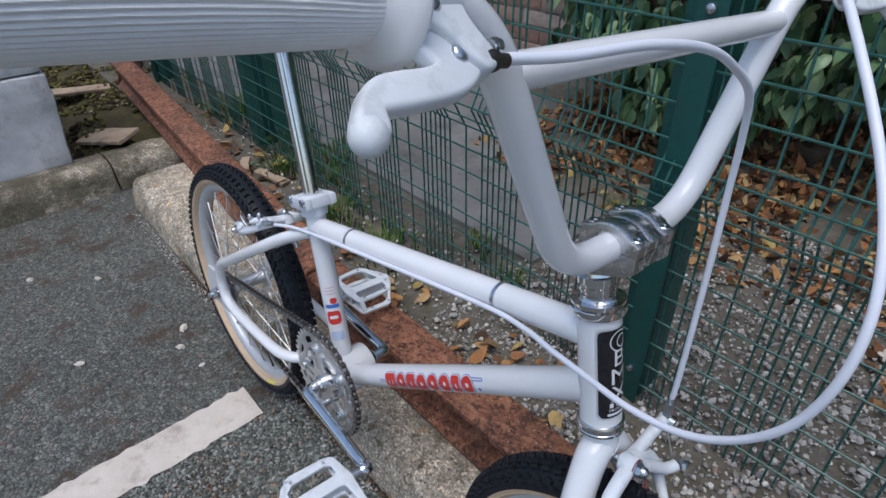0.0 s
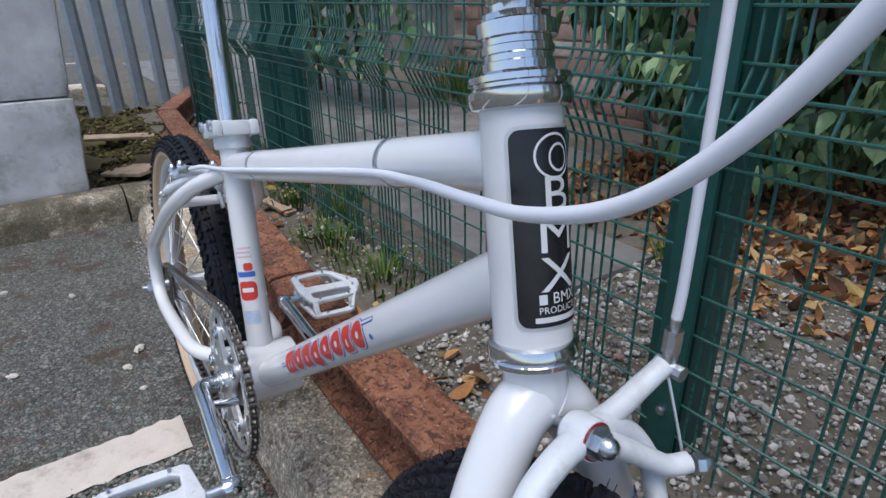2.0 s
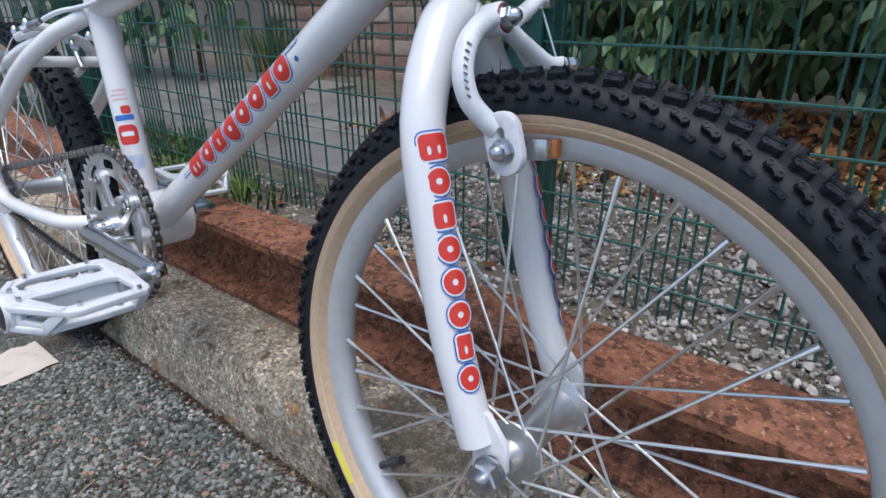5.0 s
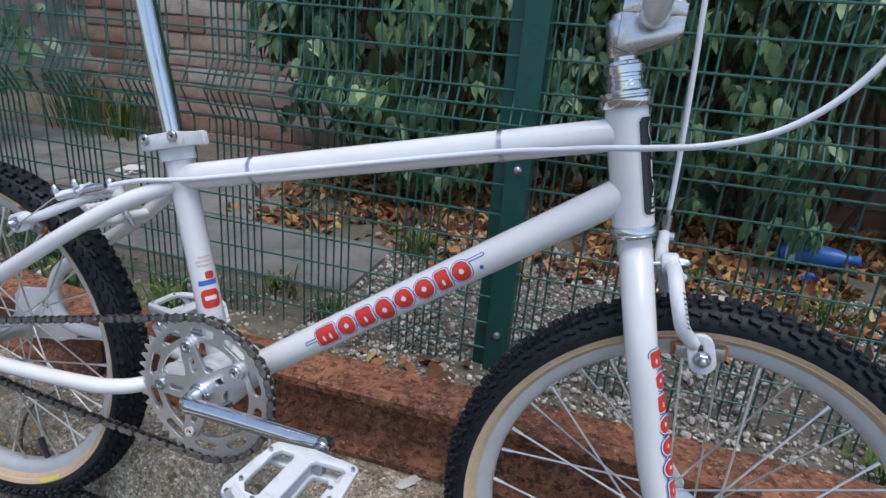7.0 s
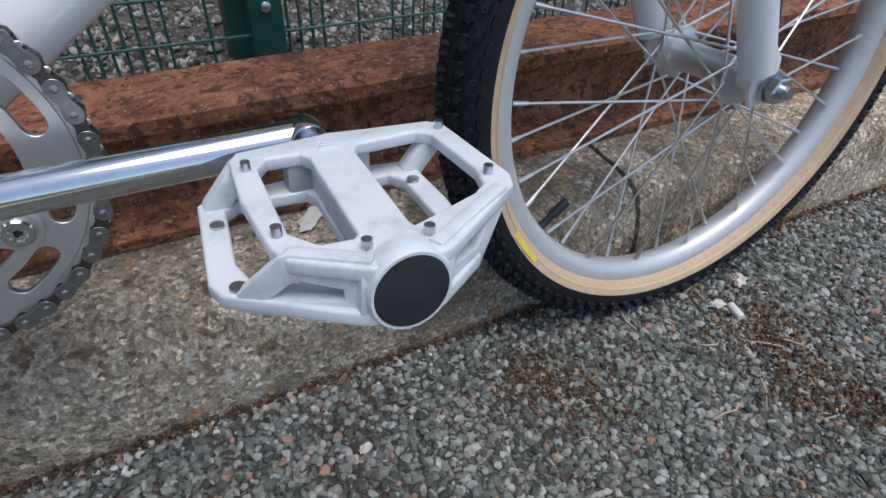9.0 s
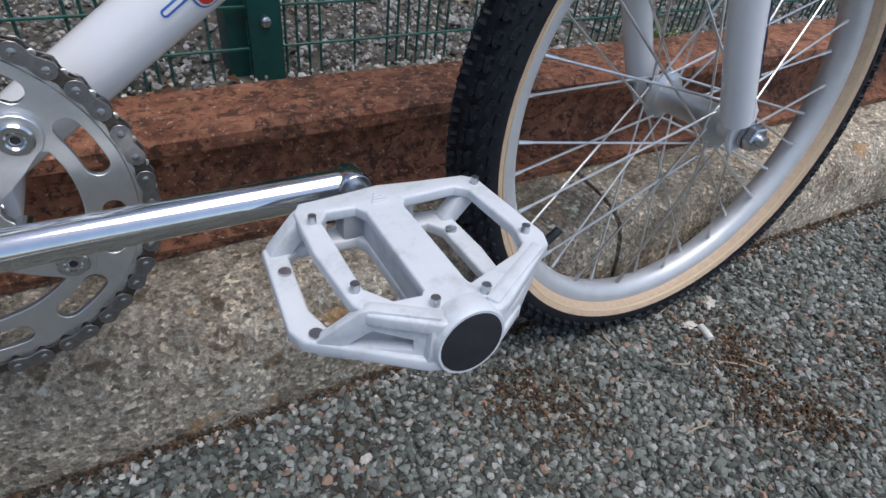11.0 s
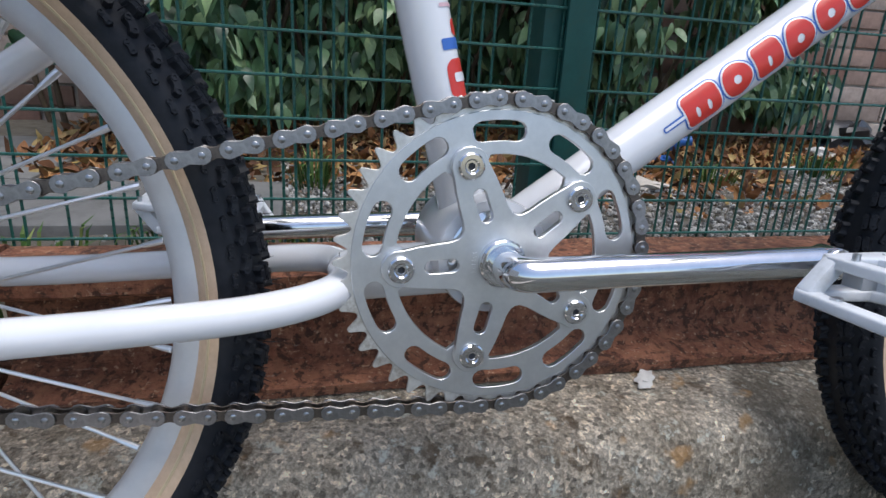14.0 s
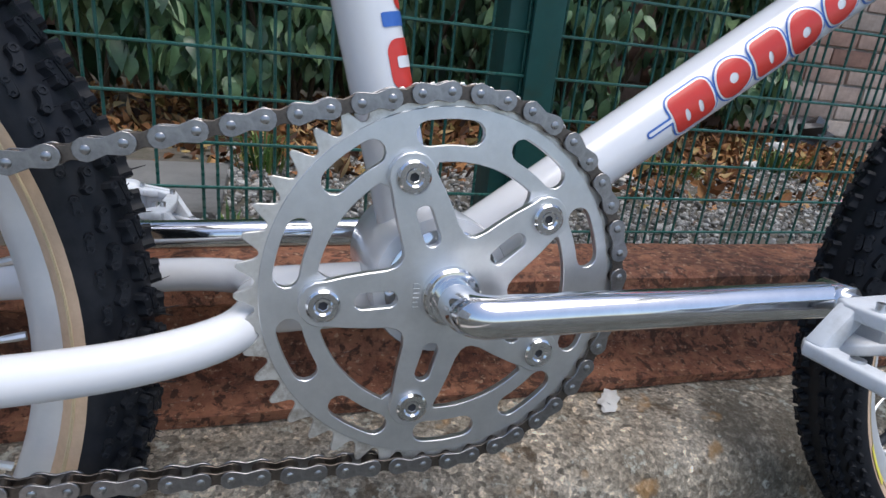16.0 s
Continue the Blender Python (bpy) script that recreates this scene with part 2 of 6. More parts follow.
def rust_material():
    m, t, p = nodes_of("rusted_iron")
    co = coords(t)
    col = mix_of(t, ramp(t, noise_of(t, co, 22, 8, 0.78), [(0.38, (0,)), (0.62, (1,))]), (0.170, 0.059, 0.032), (0.459, 0.196, 0.112))
    col = mix_of(t, ramp(t, noise_of(t, co, 7, 6, 0.75), [(0.47, (0,)), (0.60, (0.85,))]), col, (0.112, 0.048, 0.031))
    col = mix_of(t, ramp(t, noise_of(t, co, 60, 5, 0.7), [(0.55, (0,)), (0.68, (0.5,))]), col, (0.577, 0.275, 0.144))
    col = mix_of(t, ramp(t, noise_of(t, co, 48, 5, 0.7), [(0.57, (0,)), (0.68, (0.8,))]), col, (0.050, 0.025, 0.018))
    mp = t.nodes.new("ShaderNodeMapping")
    mp.inputs["Scale"].default_value = (0.35, 1.0, 1.6)
    t.links.new(co, mp.inputs["Vector"])
    col = mix_of(t, ramp(t, noise_of(t, mp.outputs[0], 75, 6, 0.75), [(0.54, (0,)), (0.63, (0.75,))]), col, (0.055, 0.025, 0.017))
    col = mix_of(t, ramp(t, noise_of(t, mp.outputs[0], 140, 5, 0.75), [(0.62, (0,)), (0.69, (0.6,))]), col, (0.55, 0.43, 0.34))
    col = mix_of(t, ramp(t, noise_of(t, co, 85, 4, 0.65), [(0.51, (0,)), (0.59, (0.5,))]), col, (0.36, 0.165, 0.090))
    col = mix_of(t, ramp(t, noise_of(t, warped(t, co, 60, 0.02), 95, 4, 0.65), [(0.53, (0,)), (0.60, (0.85,))]), col, (0.060, 0.026, 0.017))
    col = mix_of(t, ramp(t, noise_of(t, co, 210, 3, 0.6), [(0.62, (0,)), (0.68, (0.7,))]), col, (0.62, 0.40, 0.26))
    t.links.new(col, p.inputs["Base Color"])
    p.inputs["Roughness"].default_value = 0.78
    p.inputs["Metallic"].default_value = 0.1
    n1 = bump_of(t, noise_of(t, co, 40, 7, 0.78), 0.9, 0.004)
    t.links.new(bump_of(t, noise_of(t, co, 240, 5, 0.7), 0.8, 0.0014, n1), p.inputs["Normal"])
    return m


def random_material(name, stops, rough=0.7, island=True, grain=60, bump=0.0005, spec=0.4, trans=0.0):
    """Colour picked piece by piece."""
    m, t, p = nodes_of(name)
    if island:
        src = t.nodes.new("ShaderNodeNewGeometry").outputs["Random Per Island"]
    else:
        src = t.nodes.new("ShaderNodeObjectInfo").outputs["Random"]
    col = ramp(t, src, stops)
    n = noise_of(t, coords(t), grain, 5, 0.7)
    col = mix_of(t, 1.0, col, ramp(t, n, [(0.3, (0.7,)), (0.7, (1.15,))]), "MULTIPLY")
    t.links.new(col, p.inputs["Base Color"])
    p.inputs["Roughness"].default_value, p.inputs["Specular IOR Level"].default_value = rough, spec
    p.inputs["Transmission Weight"].default_value = 0
    t.links.new(bump_of(t, n, 0.8, bump), p.inputs["Normal"])
    return m


ASPHALT, CONCRETE, RUST = asphalt_material(), concrete_material(), rust_material()
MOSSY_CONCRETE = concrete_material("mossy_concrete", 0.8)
LEAVES = [(0, (0.026, 0.070, 0.032)), (0.35, (0.075, 0.165, 0.074)), (0.7, (0.165, 0.285, 0.130)), (1, (0.300, 0.420, 0.200))]
IVY = random_material("ivy_leaves", LEAVES, 0.38, True, 50, 0.0006, 0.5)
IVY_SOLO = random_material("ivy_leaf", LEAVES, 0.30, False, 50, 0.0006, 0.5)
DEAD = [(0, (0.06, 0.03, 0.018)), (0.25, (0.17, 0.075, 0.032)), (0.5, (0.33, 0.145, 0.055)), (0.72, (0.45, 0.22, 0.08)), (0.85, (0.52, 0.36, 0.17)), (0.93, (0.42, 0.31, 0.10)), (1, (0.10, 0.06, 0.04))]
LITTER = random_material("dead_leaves", DEAD, 0.75, True, 60, 0.0008)
GRIT = [(0, (0.127, 0.122, 0.113)), (0.35, (0.310, 0.301, 0.281)), (0.7, (0.483, 0.471, 0.443)), (0.9, (0.690, 0.667, 0.621)), (1, (0.299, 0.196, 0.138))]
GRAVEL = random_material("gravel_stones", GRIT, 0.9, True, 120, 0.001)
CHIPS = random_material("asphalt_chips", [(0, (0.055, 0.060, 0.052)), (0.35, (0.13, 0.142, 0.125)), (0.65, (0.215, 0.232, 0.205)), (0.85, (0.33, 0.34, 0.31)), (0.955, (0.42, 0.41, 0.39)), (0.965, (0.38, 0.25, 0.18)), (1, (0.30, 0.20, 0.15))], 0.85, True, 200, 0.0006)
CRUMBS = random_material("soil_crumbs", [(0, (0.045, 0.027, 0.016)), (0.5, (0.095, 0.058, 0.034)), (0.85, (0.16, 0.10, 0.06)), (1, (0.30, 0.17, 0.10))], 0.95, True, 300, 0.0004)
MOSS_BITS = random_material("moss_bits", [(0, (0.025, 0.018, 0.010)), (0.45, (0.065, 0.050, 0.022)), (0.75, (0.12, 0.115, 0.030)), (0.93, (0.17, 0.16, 0.05)), (1, (0.36, 0.28, 0.20))], 0.95, True, 90, 0.001)
GRASS = random_material("grass_blades", [(0, (0.03, 0.08, 0.015)), (0.6, (0.08, 0.17, 0.03)), (1, (0.20, 0.24, 0.07))], 0.55, True, 30, 0.0002)
MOSS = surface("moss_and_soil", (0.045, 0.034, 0.018), (0.075, 0.062, 0.022), 20, 0.95, bump=0.004, fine=60, dirt=(0.11, 0.105, 0.02), dirt_scale=12)
SOIL = surface("soil", (0.100, 0.088, 0.070), (0.165, 0.148, 0.120), 30, 0.95, bump=0.003, fine=90, dirt=(0.060, 0.062, 0.032), dirt_scale=9)
SLAB = surface("path_concrete", (0.155, 0.155, 0.150), (0.215, 0.213, 0.205), 7, 0.85, bump=0.0006, fine=160, dirt=(0.085, 0.083, 0.075), dirt_scale=5)
PAINT = surface("worn_road_paint", (0.62, 0.56, 0.50), (0.55, 0.49, 0.43), 25, 0.8, bump=0.0008, fine=220, dirt=(0.36, 0.31, 0.27), dirt_scale=26)
BRICK = random_material("old_bricks", [(0, (0.24, 0.135, 0.105)), (0.3, (0.35, 0.225, 0.18)), (0.55, (0.43, 0.32, 0.27)), (0.8, (0.49, 0.41, 0.36)), (0.92, (0.52, 0.46, 0.41)), (1, (0.19, 0.12, 0.095))], 0.9, False, 28, 0.003)
# dark backing colour that puts the shade of the leaf gaps into the wall
DARK_BACKING = surface("dark_backing_wall", (0.13, 0.125, 0.115), (0.19, 0.18, 0.165), 6, 0.95, bump=0.002, fine=90, dirt=(0.07, 0.075, 0.06), dirt_scale=4)
MORTAR = surface("lime_mortar", (0.44, 0.40, 0.36), (0.32, 0.29, 0.26), 30, 0.95, bump=0.002, fine=120)
STEM = surface("woody_stem", (0.075, 0.055, 0.036), (0.11, 0.08, 0.05), 60, 0.85, bump=0.0008, fine=200)

# ---- mesh helpers ----


def finish(bm, name, material, smooth=True, angle=38):
    bmesh.ops.recalc_face_normals(bm, faces=bm.faces)
    me = bpy.data.meshes.new(name)
    if smooth:
        for f in bm.faces:
            f.smooth = True
        lim = radians(angle)
        for e in bm.edges:
            if len(e.link_faces) == 2 and e.calc_face_angle(0) > lim:
                e.smooth = False
    bm.to_mesh(me)
    bm.free()
    me.materials.append(material)
    return me


def part(name, bm, material, parent=None, label="", smooth=True, angle=38):
    ob = new(name, bm if isinstance(bm, bpy.types.Mesh) else finish(bm, name, material, smooth, angle))
    if parent is not None:
        ob.parent = parent
    return tagged(ob, label)


def thing(name, label, category, bm=None, material=None, kind="", group="", m=None):
    ob = new(name) if bm is None else part(name, bm, material)
    if m is not None:
        ob.matrix_world = m
    return tagged(ob, label, category, group, kind)


def spline(points, per=8, closed=False):
    """Catmull-Rom through the points."""
    p = [Vector(q) for q in points]
    out, n = [], len(p)
    for i in range(n if closed else n - 1):
        a, b, c, d = (p[(i + k) % n] if closed else p[min(max(i + k, 0), n - 1)] for k in (-1, 0, 1, 2))
        for s in range(per):
            t = s / per
            out.append(0.5 * (2 * b + (c - a) * t + (2 * a - 5 * b + 4 * c - d) * t * t + (3 * b - a - 3 * c + d) * t ** 3))
    return out if closed else out + [p[-1]]


def fillet(points, radius, per=7):
    """A polyline whose corners are rounded."""
    p = [Vector(q) for q in points]
    out = [p[0]]
    for a, b, c in zip(p, p[1:], p[2:]):
        u, v = (a - b), (c - b)
        cut = min(radius, u.length * 0.48, v.length * 0.48)
        s, e = b + u.normalized() * cut, b + v.normalized() * cut
        for k in range(per + 1):
            t = k / per
            out.append((1 - t) ** 2 * s + 2 * t * (1 - t) * b + t * t * e)
    return out + [p[-1]]


def tube(bm, path, r, segs=14, closed=False, caps=True, flat=1.0, up=None):
    """A round bar along a path; r is one radius or one for each point."""
    path = [Vector(q) for q in path]
    n = len(path)
    rr = r if isinstance(r, (list, tuple)) else [r] * n
    tang = []
    for i in range(n):
        a = path[(i - 1) % n] if closed or i else path[0]
        b = path[(i + 1) % n] if closed or i < n - 1 else path[-1]
        tang.append((b - a).normalized())
    ref = Vector(up) if up else Vector((0, 0, 1)) if abs(tang[0].z) < 0.9 else Vector((1, 0, 0))
    x = (ref - tang[0] * ref.dot(tang[0])).normalized()
    rings = []
    for i in range(n):
        x = (x - tang[i] * x.dot(tang[i])).normalized()
        y = tang[i].cross(x)
        rings.append([bm.verts.new(path[i] + rr[i] * (math.cos(k * math.tau / segs) * x + flat * math.sin(k * math.tau / segs) * y)) for k in range(segs)])
    for i in range(n if closed else n - 1):
        a, b = rings[i], rings[(i + 1) % n]
        for k in range(segs):
            bm.faces.new((a[k], a[(k + 1) % segs], b[(k + 1) % segs], b[k]))
    if caps and not closed:
        bm.faces.new(rings[0][::-1])
        bm.faces.new(rings[-1])
    return bm


def lathe(bm, profile, segs=48, axis="Y", at=(0, 0, 0), closed_profile=False):
    """A profile of (radius, along) turned about an axis."""
    at = Vector(at)
    rings = []
    for r, a in profile:
        ring = []
        for k in range(segs):
            c, s = math.cos(k * math.tau / segs), math.sin(k * math.tau / segs)
            ring.append(bm.verts.new(at + Vector((r * c, a, r * s) if axis == "Y" else (a, r * c, r * s) if axis == "X" else (r * c, r * s, a))))
        rings.append(ring)
    pairs = list(zip(rings, rings[1:])) + ([(rings[-1], rings[0])] if closed_profile else [])
    for a, b in pairs:
        for k in range(segs):
            bm.faces.new((a[k], a[(k + 1) % segs], b[(k + 1) % segs], b[k]))
    if not closed_profile:
        for ring, r in ((rings[0], profile[0][0]), (rings[-1], profile[-1][0])):
            if r > 1e-5:
                bm.faces.new(ring)
    return bm


def box(bm, lo, hi, m=None, bevel=0.0):
    vs = bmesh.ops.create_cube(bm, size=1)["verts"]
    lo, hi = Vector(lo), Vector(hi)
    for v in vs:
        v.co = Vector(((lo[i] + hi[i]) / 2 + v.co[i] * (hi[i] - lo[i]) for i in range(3)))
    if bevel:
        es = {e for v in vs for e in v.link_edges}
        vs = bmesh.ops.bevel(bm, geom=list(es), offset=bevel, segments=2, affect="EDGES", profile=0.6)["verts"]
    if m is not None:
        bmesh.ops.transform(bm, matrix=m, verts=list(vs))
    return bm


def bar(bm, p, q, w, h, bevel=0.002, up=(0, 0, 1)):
    """A bevelled bar of width w and height h from p to q."""
    p, q = Vector(p), Vector(q)
    d = q - p
    x = d.normalized()
    y = Vector(up).cross(x).normalized()
    z = x.cross(y)
    m = Matrix((x, y, z)).transposed().to_4x4()
    m.translation = p
    return box(bm, (0, -w / 2, -h / 2), (d.length, w / 2, h / 2), m, bevel)


def plate(loops, thick, bevel=0.0, res=0):
    """A flat plate, with holes, as a mesh in x and y, from -thick/2 to thick/2; each loop is a list of (x, y)."""
    cu = bpy.data.curves.new("plate", "CURVE")
    cu.dimensions, cu.fill_mode = "2D", "BOTH"
    cu.extrude, cu.bevel_depth, cu.bevel_resolution = max(thick / 2 - bevel, 0), bevel, res
    for lp in loops:
        s = cu.splines.new("POLY")
        s.points.add(len(lp) - 1)
        s.use_cyclic_u = True
        for pt, (x, y) in zip(s.points, lp):
            pt.co = (x, y, 0, 1)
    return curve_mesh(cu)


def curve_mesh(cu):
    ob = bpy.data.objects.new("temp", cu)
    me = bpy.data.meshes.new_from_object(ob)
    bpy.data.objects.remove(ob)
    bm = bmesh.new()
    bm.from_mesh(me)
    bpy.data.meshes.remove(me)
    bpy.data.curves.remove(cu)
    bmesh.ops.remove_doubles(bm, verts=bm.verts, dist=1e-6)
    return bm


def circle(x, y, r, n=24, a0=0.0):
    return [(x + r * math.cos(a0 + k * math.tau / n), y + r * math.sin(a0 + k * math.tau / n)) for k in range(n)]


def rounded(x0, y0, x1, y1, r, n=5):
    out = []
    for cx, cy, a in ((x1 - r, y1 - r, 0), (x0 + r, y1 - r, 90), (x0 + r, y0 + r, 180), (x1 - r, y0 + r, 270)):
        out += [(cx + r * math.cos(radians(a + 90 * k / n)), cy + r * math.sin(radians(a + 90 * k / n))) for k in range(n + 1)]
    return out


def lettering(text, size):
    """A word as a flat mesh, centred."""
    cu = bpy.data.curves.new("word", "FONT")
    cu.body, cu.size, cu.align_x, cu.align_y = text, size, "CENTER", "CENTER"
    cu.resolution_u = 3
    return curve_mesh(cu)


def wrap(bm, start, along, across, radius, lift=0.0003, cuts=0.0016):
    """Lays a flat mesh (x along the tube, y round it) on a tube: start on the axis, across points from the axis to the mesh's y = 0."""
    ys = [v.co.y for v in bm.verts]
    y = min(ys) + cuts
    while y < max(ys):
        g = bm.verts[:] + bm.edges[:] + bm.faces[:]
        bmesh.ops.bisect_plane(bm, geom=g, plane_co=(0, y, 0), plane_no=(0, 1, 0), dist=1e-7)
        y += cuts
    start, a, n = Vector(start), Vector(along).normalized(), Vector(across).normalized()
    n = (n - a * n.dot(a)).normalized()
    s = n.cross(a)
    for v in bm.verts:
        ang = v.co.y / radius
        v.co = start + a * v.co.x + (radius + lift + v.co.z) * (math.cos(ang) * n + math.sin(ang) * s)
    return bm


def turned(bm, m):
    bmesh.ops.transform(bm, matrix=m, verts=bm.verts)
    return bm


def add_to(bm, other):
    """Joins another bmesh into bm."""
    me = bpy.data.meshes.new("temp")
    other.to_mesh(me)
    other.free()
    bm.from_mesh(me)
    bpy.data.meshes.remove(me)
    return bm


TO_SIDE = Matrix(((1, 0, 0, 0), (0, 0, -1, 0), (0, 1, 0, 0), (0, 0, 0, 1)))  # a plate's x, y into x, z

# ---- ground, kerbs, rails ----
GROUND, KERB_TOP, RAIL_TOP, BED = 0.0125, 0.112, 0.226, 0.115


def sheet(bm, x0, x1, y0, y1, z, nx=1, ny=1, rough=0.0):
    grid = [[bm.verts.new((x0 + (x1 - x0) * i / nx, y0 + (y1 - y0) * j / ny, z + (rough * noise.noise(((x0 + (x1 - x0) * i / nx) * 7, (y0 + (y1 - y0) * j / ny) * 7, 3.1)) if rough else 0))) for j in range(ny + 1)] for i in range(nx + 1)]
    for i in range(nx):
        for j in range(ny):
            bm.faces.new((grid[i][j], grid[i + 1][j], grid[i + 1][j + 1], grid[i][j + 1]))
    return bm


ground_bm = bmesh.new()
sheet(ground_bm, -400, 400, -400, 400, GROUND)
ground = thing("ground", "worn grey asphalt of a car park with exposed stone chips", "ground", ground_bm, ASPHALT, "structure")


def extrude_profile(bm, profile, xs, wob=0.0):
    """A closed (y, z) profile run along x."""
    rows = []
    for x in xs:
        row = []
        for y, z in profile:
            d = wob * noise.noise((x * 9, y * 14, z * 14 + 5)) + 0.5 * wob * noise.noise((x * 37, y * 40, z * 40))
            row.append(bm.verts.new((x, y + d, z + d * 0.7)))
        rows.append(row)
    n = len(profile)
    for a, b in zip(rows, rows[1:]):
        for k in range(n):
            bm.faces.new((a[k], a[(k + 1) % n], b[(k + 1) % n], b[k]))
    bm.faces.new(rows[0])
    bm.faces.new(rows[-1])
    return bm


def steps(a, b, d):
    n = max(1, round((b - a) / d))
    return [a + (b - a) * i / n for i in range(n + 1)]


KERB_PROFILE = [(0.002, -0.05), (0.003, 0.0), (0.006, 0.03), (0.010, 0.06), (0.015, 0.082), (0.024, 0.098), (0.037, 0.107), (0.06, 0.111), (0.10, KERB_TOP), (0.16, KERB_TOP), (0.21, KERB_TOP - 0.002), (0.26, KERB_TOP), (0.26, -0.05)]
kerb = thing("kerb", "stained rounded concrete kerb stones along the asphalt", "kerb", kind="structure")
for x0, x1 in ((-1.32, -0.382), (-0.376, 0.514), (0.520, 1.43), (1.436, 2.4)):
    kb = bmesh.new()
    extrude_profile(kb, KERB_PROFILE, steps(x0, x1, 0.02), 0.0028)
    part("kerb_stone", kb, CONCRETE, kerb)
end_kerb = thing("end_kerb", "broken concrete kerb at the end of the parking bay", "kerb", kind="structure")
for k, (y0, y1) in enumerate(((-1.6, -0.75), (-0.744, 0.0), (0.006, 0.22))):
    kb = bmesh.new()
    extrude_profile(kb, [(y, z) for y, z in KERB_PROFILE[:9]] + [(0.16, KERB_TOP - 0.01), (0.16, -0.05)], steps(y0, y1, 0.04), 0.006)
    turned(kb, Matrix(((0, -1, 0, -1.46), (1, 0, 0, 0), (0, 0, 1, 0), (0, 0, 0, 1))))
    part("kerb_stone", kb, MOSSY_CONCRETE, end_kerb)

RAIL_PROFILE = [(0.112, KERB_TOP + 0.001), (0.110, KERB_TOP + 0.011), (0.140, KERB_TOP + 0.017), (0.154, KERB_TOP + 0.026), (0.158, KERB_TOP + 0.040), (0.158, RAIL_TOP - 0.036), (0.150, RAIL_TOP - 0.025), (0.116, RAIL_TOP - 0.020), (0.109, RAIL_TOP - 0.015), (0.109, RAIL_TOP - 0.004), (0.116, RAIL_TOP), (0.15, RAIL_TOP + 0.001), (0.184, RAIL_TOP), (0.191, RAIL_TOP - 0.005), (0.191, RAIL_TOP - 0.015), (0.176, RAIL_TOP - 0.026), (0.170, RAIL_TOP - 0.040), (0.170, KERB_TOP + 0.030), (0.19, KERB_TOP + 0.012), (0.19, KERB_TOP + 0.001)]


def rusty_beam(length, m):
    bm = bmesh.new()
    extrude_profile(bm, RAIL_PROFILE, steps(0, length, 0.02), 0.0012)
    return thing("rusty_beam", "rust-brown flanged iron beam lying on the kerb", "beam", bm, RUST, group="beams along the fence", m=m)


rusty_beam(2.9, pose(-0.333, 0, 0))
rusty_beam(1.95, pose(-0.340, 0.002, 0.001, 0, 0, 0) @ Matrix.Translation((0, 0.15, 0)) @ pose(0, 0, 0, 0, 0, 175.5) @ Matrix.Translation((0, -0.15, 0)))
rusty_beam(1.7, Matrix.Translation((-2.31, 0.30, 0.0)) @ pose(0, 0, 0, 0, 0, 158) @ Matrix.Translation((0, -0.15, 0)))

bed_bm = bmesh.new()
box(bed_bm, (-7, 0.262, -0.06), (6, 8, BED - 0.012))
sheet(bed_bm, -2.4, 3.0, 0.258, 2.4, BED - 0.004, 90, 40, 0.012)
bed = thing("planting_bed", "bare stony soil behind the mesh fence", "soil", bed_bm, SOIL, "structure")
moss_bm = bmesh.new()
sheet(moss_bm, -3.6, -1.63, -0.1, 0.9, 0.088, 40, 20, 0.05)
moss = thing("mossy_soil", "dark mossy soil with debris beside the beam", "soil", moss_bm, MOSS, "structure")
slab_bm = bmesh.new()
box(slab_bm, (-6, 0.56, 0.05), (-1.42, 1.7, BED + 0.010), None, 0.006)
box(slab_bm, (-1.412, 0.60, 0.05), (-0.14, 0.93, BED + 0.010), None, 0.006)
box(slab_bm, (-1.412, 0.938, 0.05), (-0.62, 1.5, BED + 0.010), None, 0.006)
path_slab = thing("path", "smooth grey concrete path slabs behind the fence", "path", slab_bm, SLAB, "structure")

def ribbon(bm, a, b, w, z, n=60, wob=0.004):
    a, b = Vector((*a, 0)), Vector((*b, 0))
    d = (b - a).normalized()
    s = Vector((-d.y, d.x, 0))
    rows = []
    for i in range(n + 1):
        p = a + (b - a) * i / n
        k = [-w / 2 + wob * noise.noise((i * 0.7, 0, 0)) * 2, -w / 6, w / 6, w / 2 + wob * noise.noise((i * 0.7, 9, 0)) * 2]
        e = d * (wob * 2 * noise.noise((i, 3, 3)))
        rows.append([bm.verts.new((p + e + s * t + Vector((0, 0, z + 0.0006 * noise.noise((i * 0.5, t * 60, 0)))))) for t in k])
    for u, v in zip(rows, rows[1:]):
        for k in range(3):
            bm.faces.new((u[k], u[k + 1], v[k + 1], v[k]))
    return bm


line_bm = bmesh.new()
ribbon(line_bm, (-0.300, -0.075), (-0.300, -2.6), 0.095, GROUND + 0.003, 160, 0.005)
parking_line = thing("parking_line", "worn cream painted bay line on the asphalt", "road marking", line_bm, PAINT, "structure")

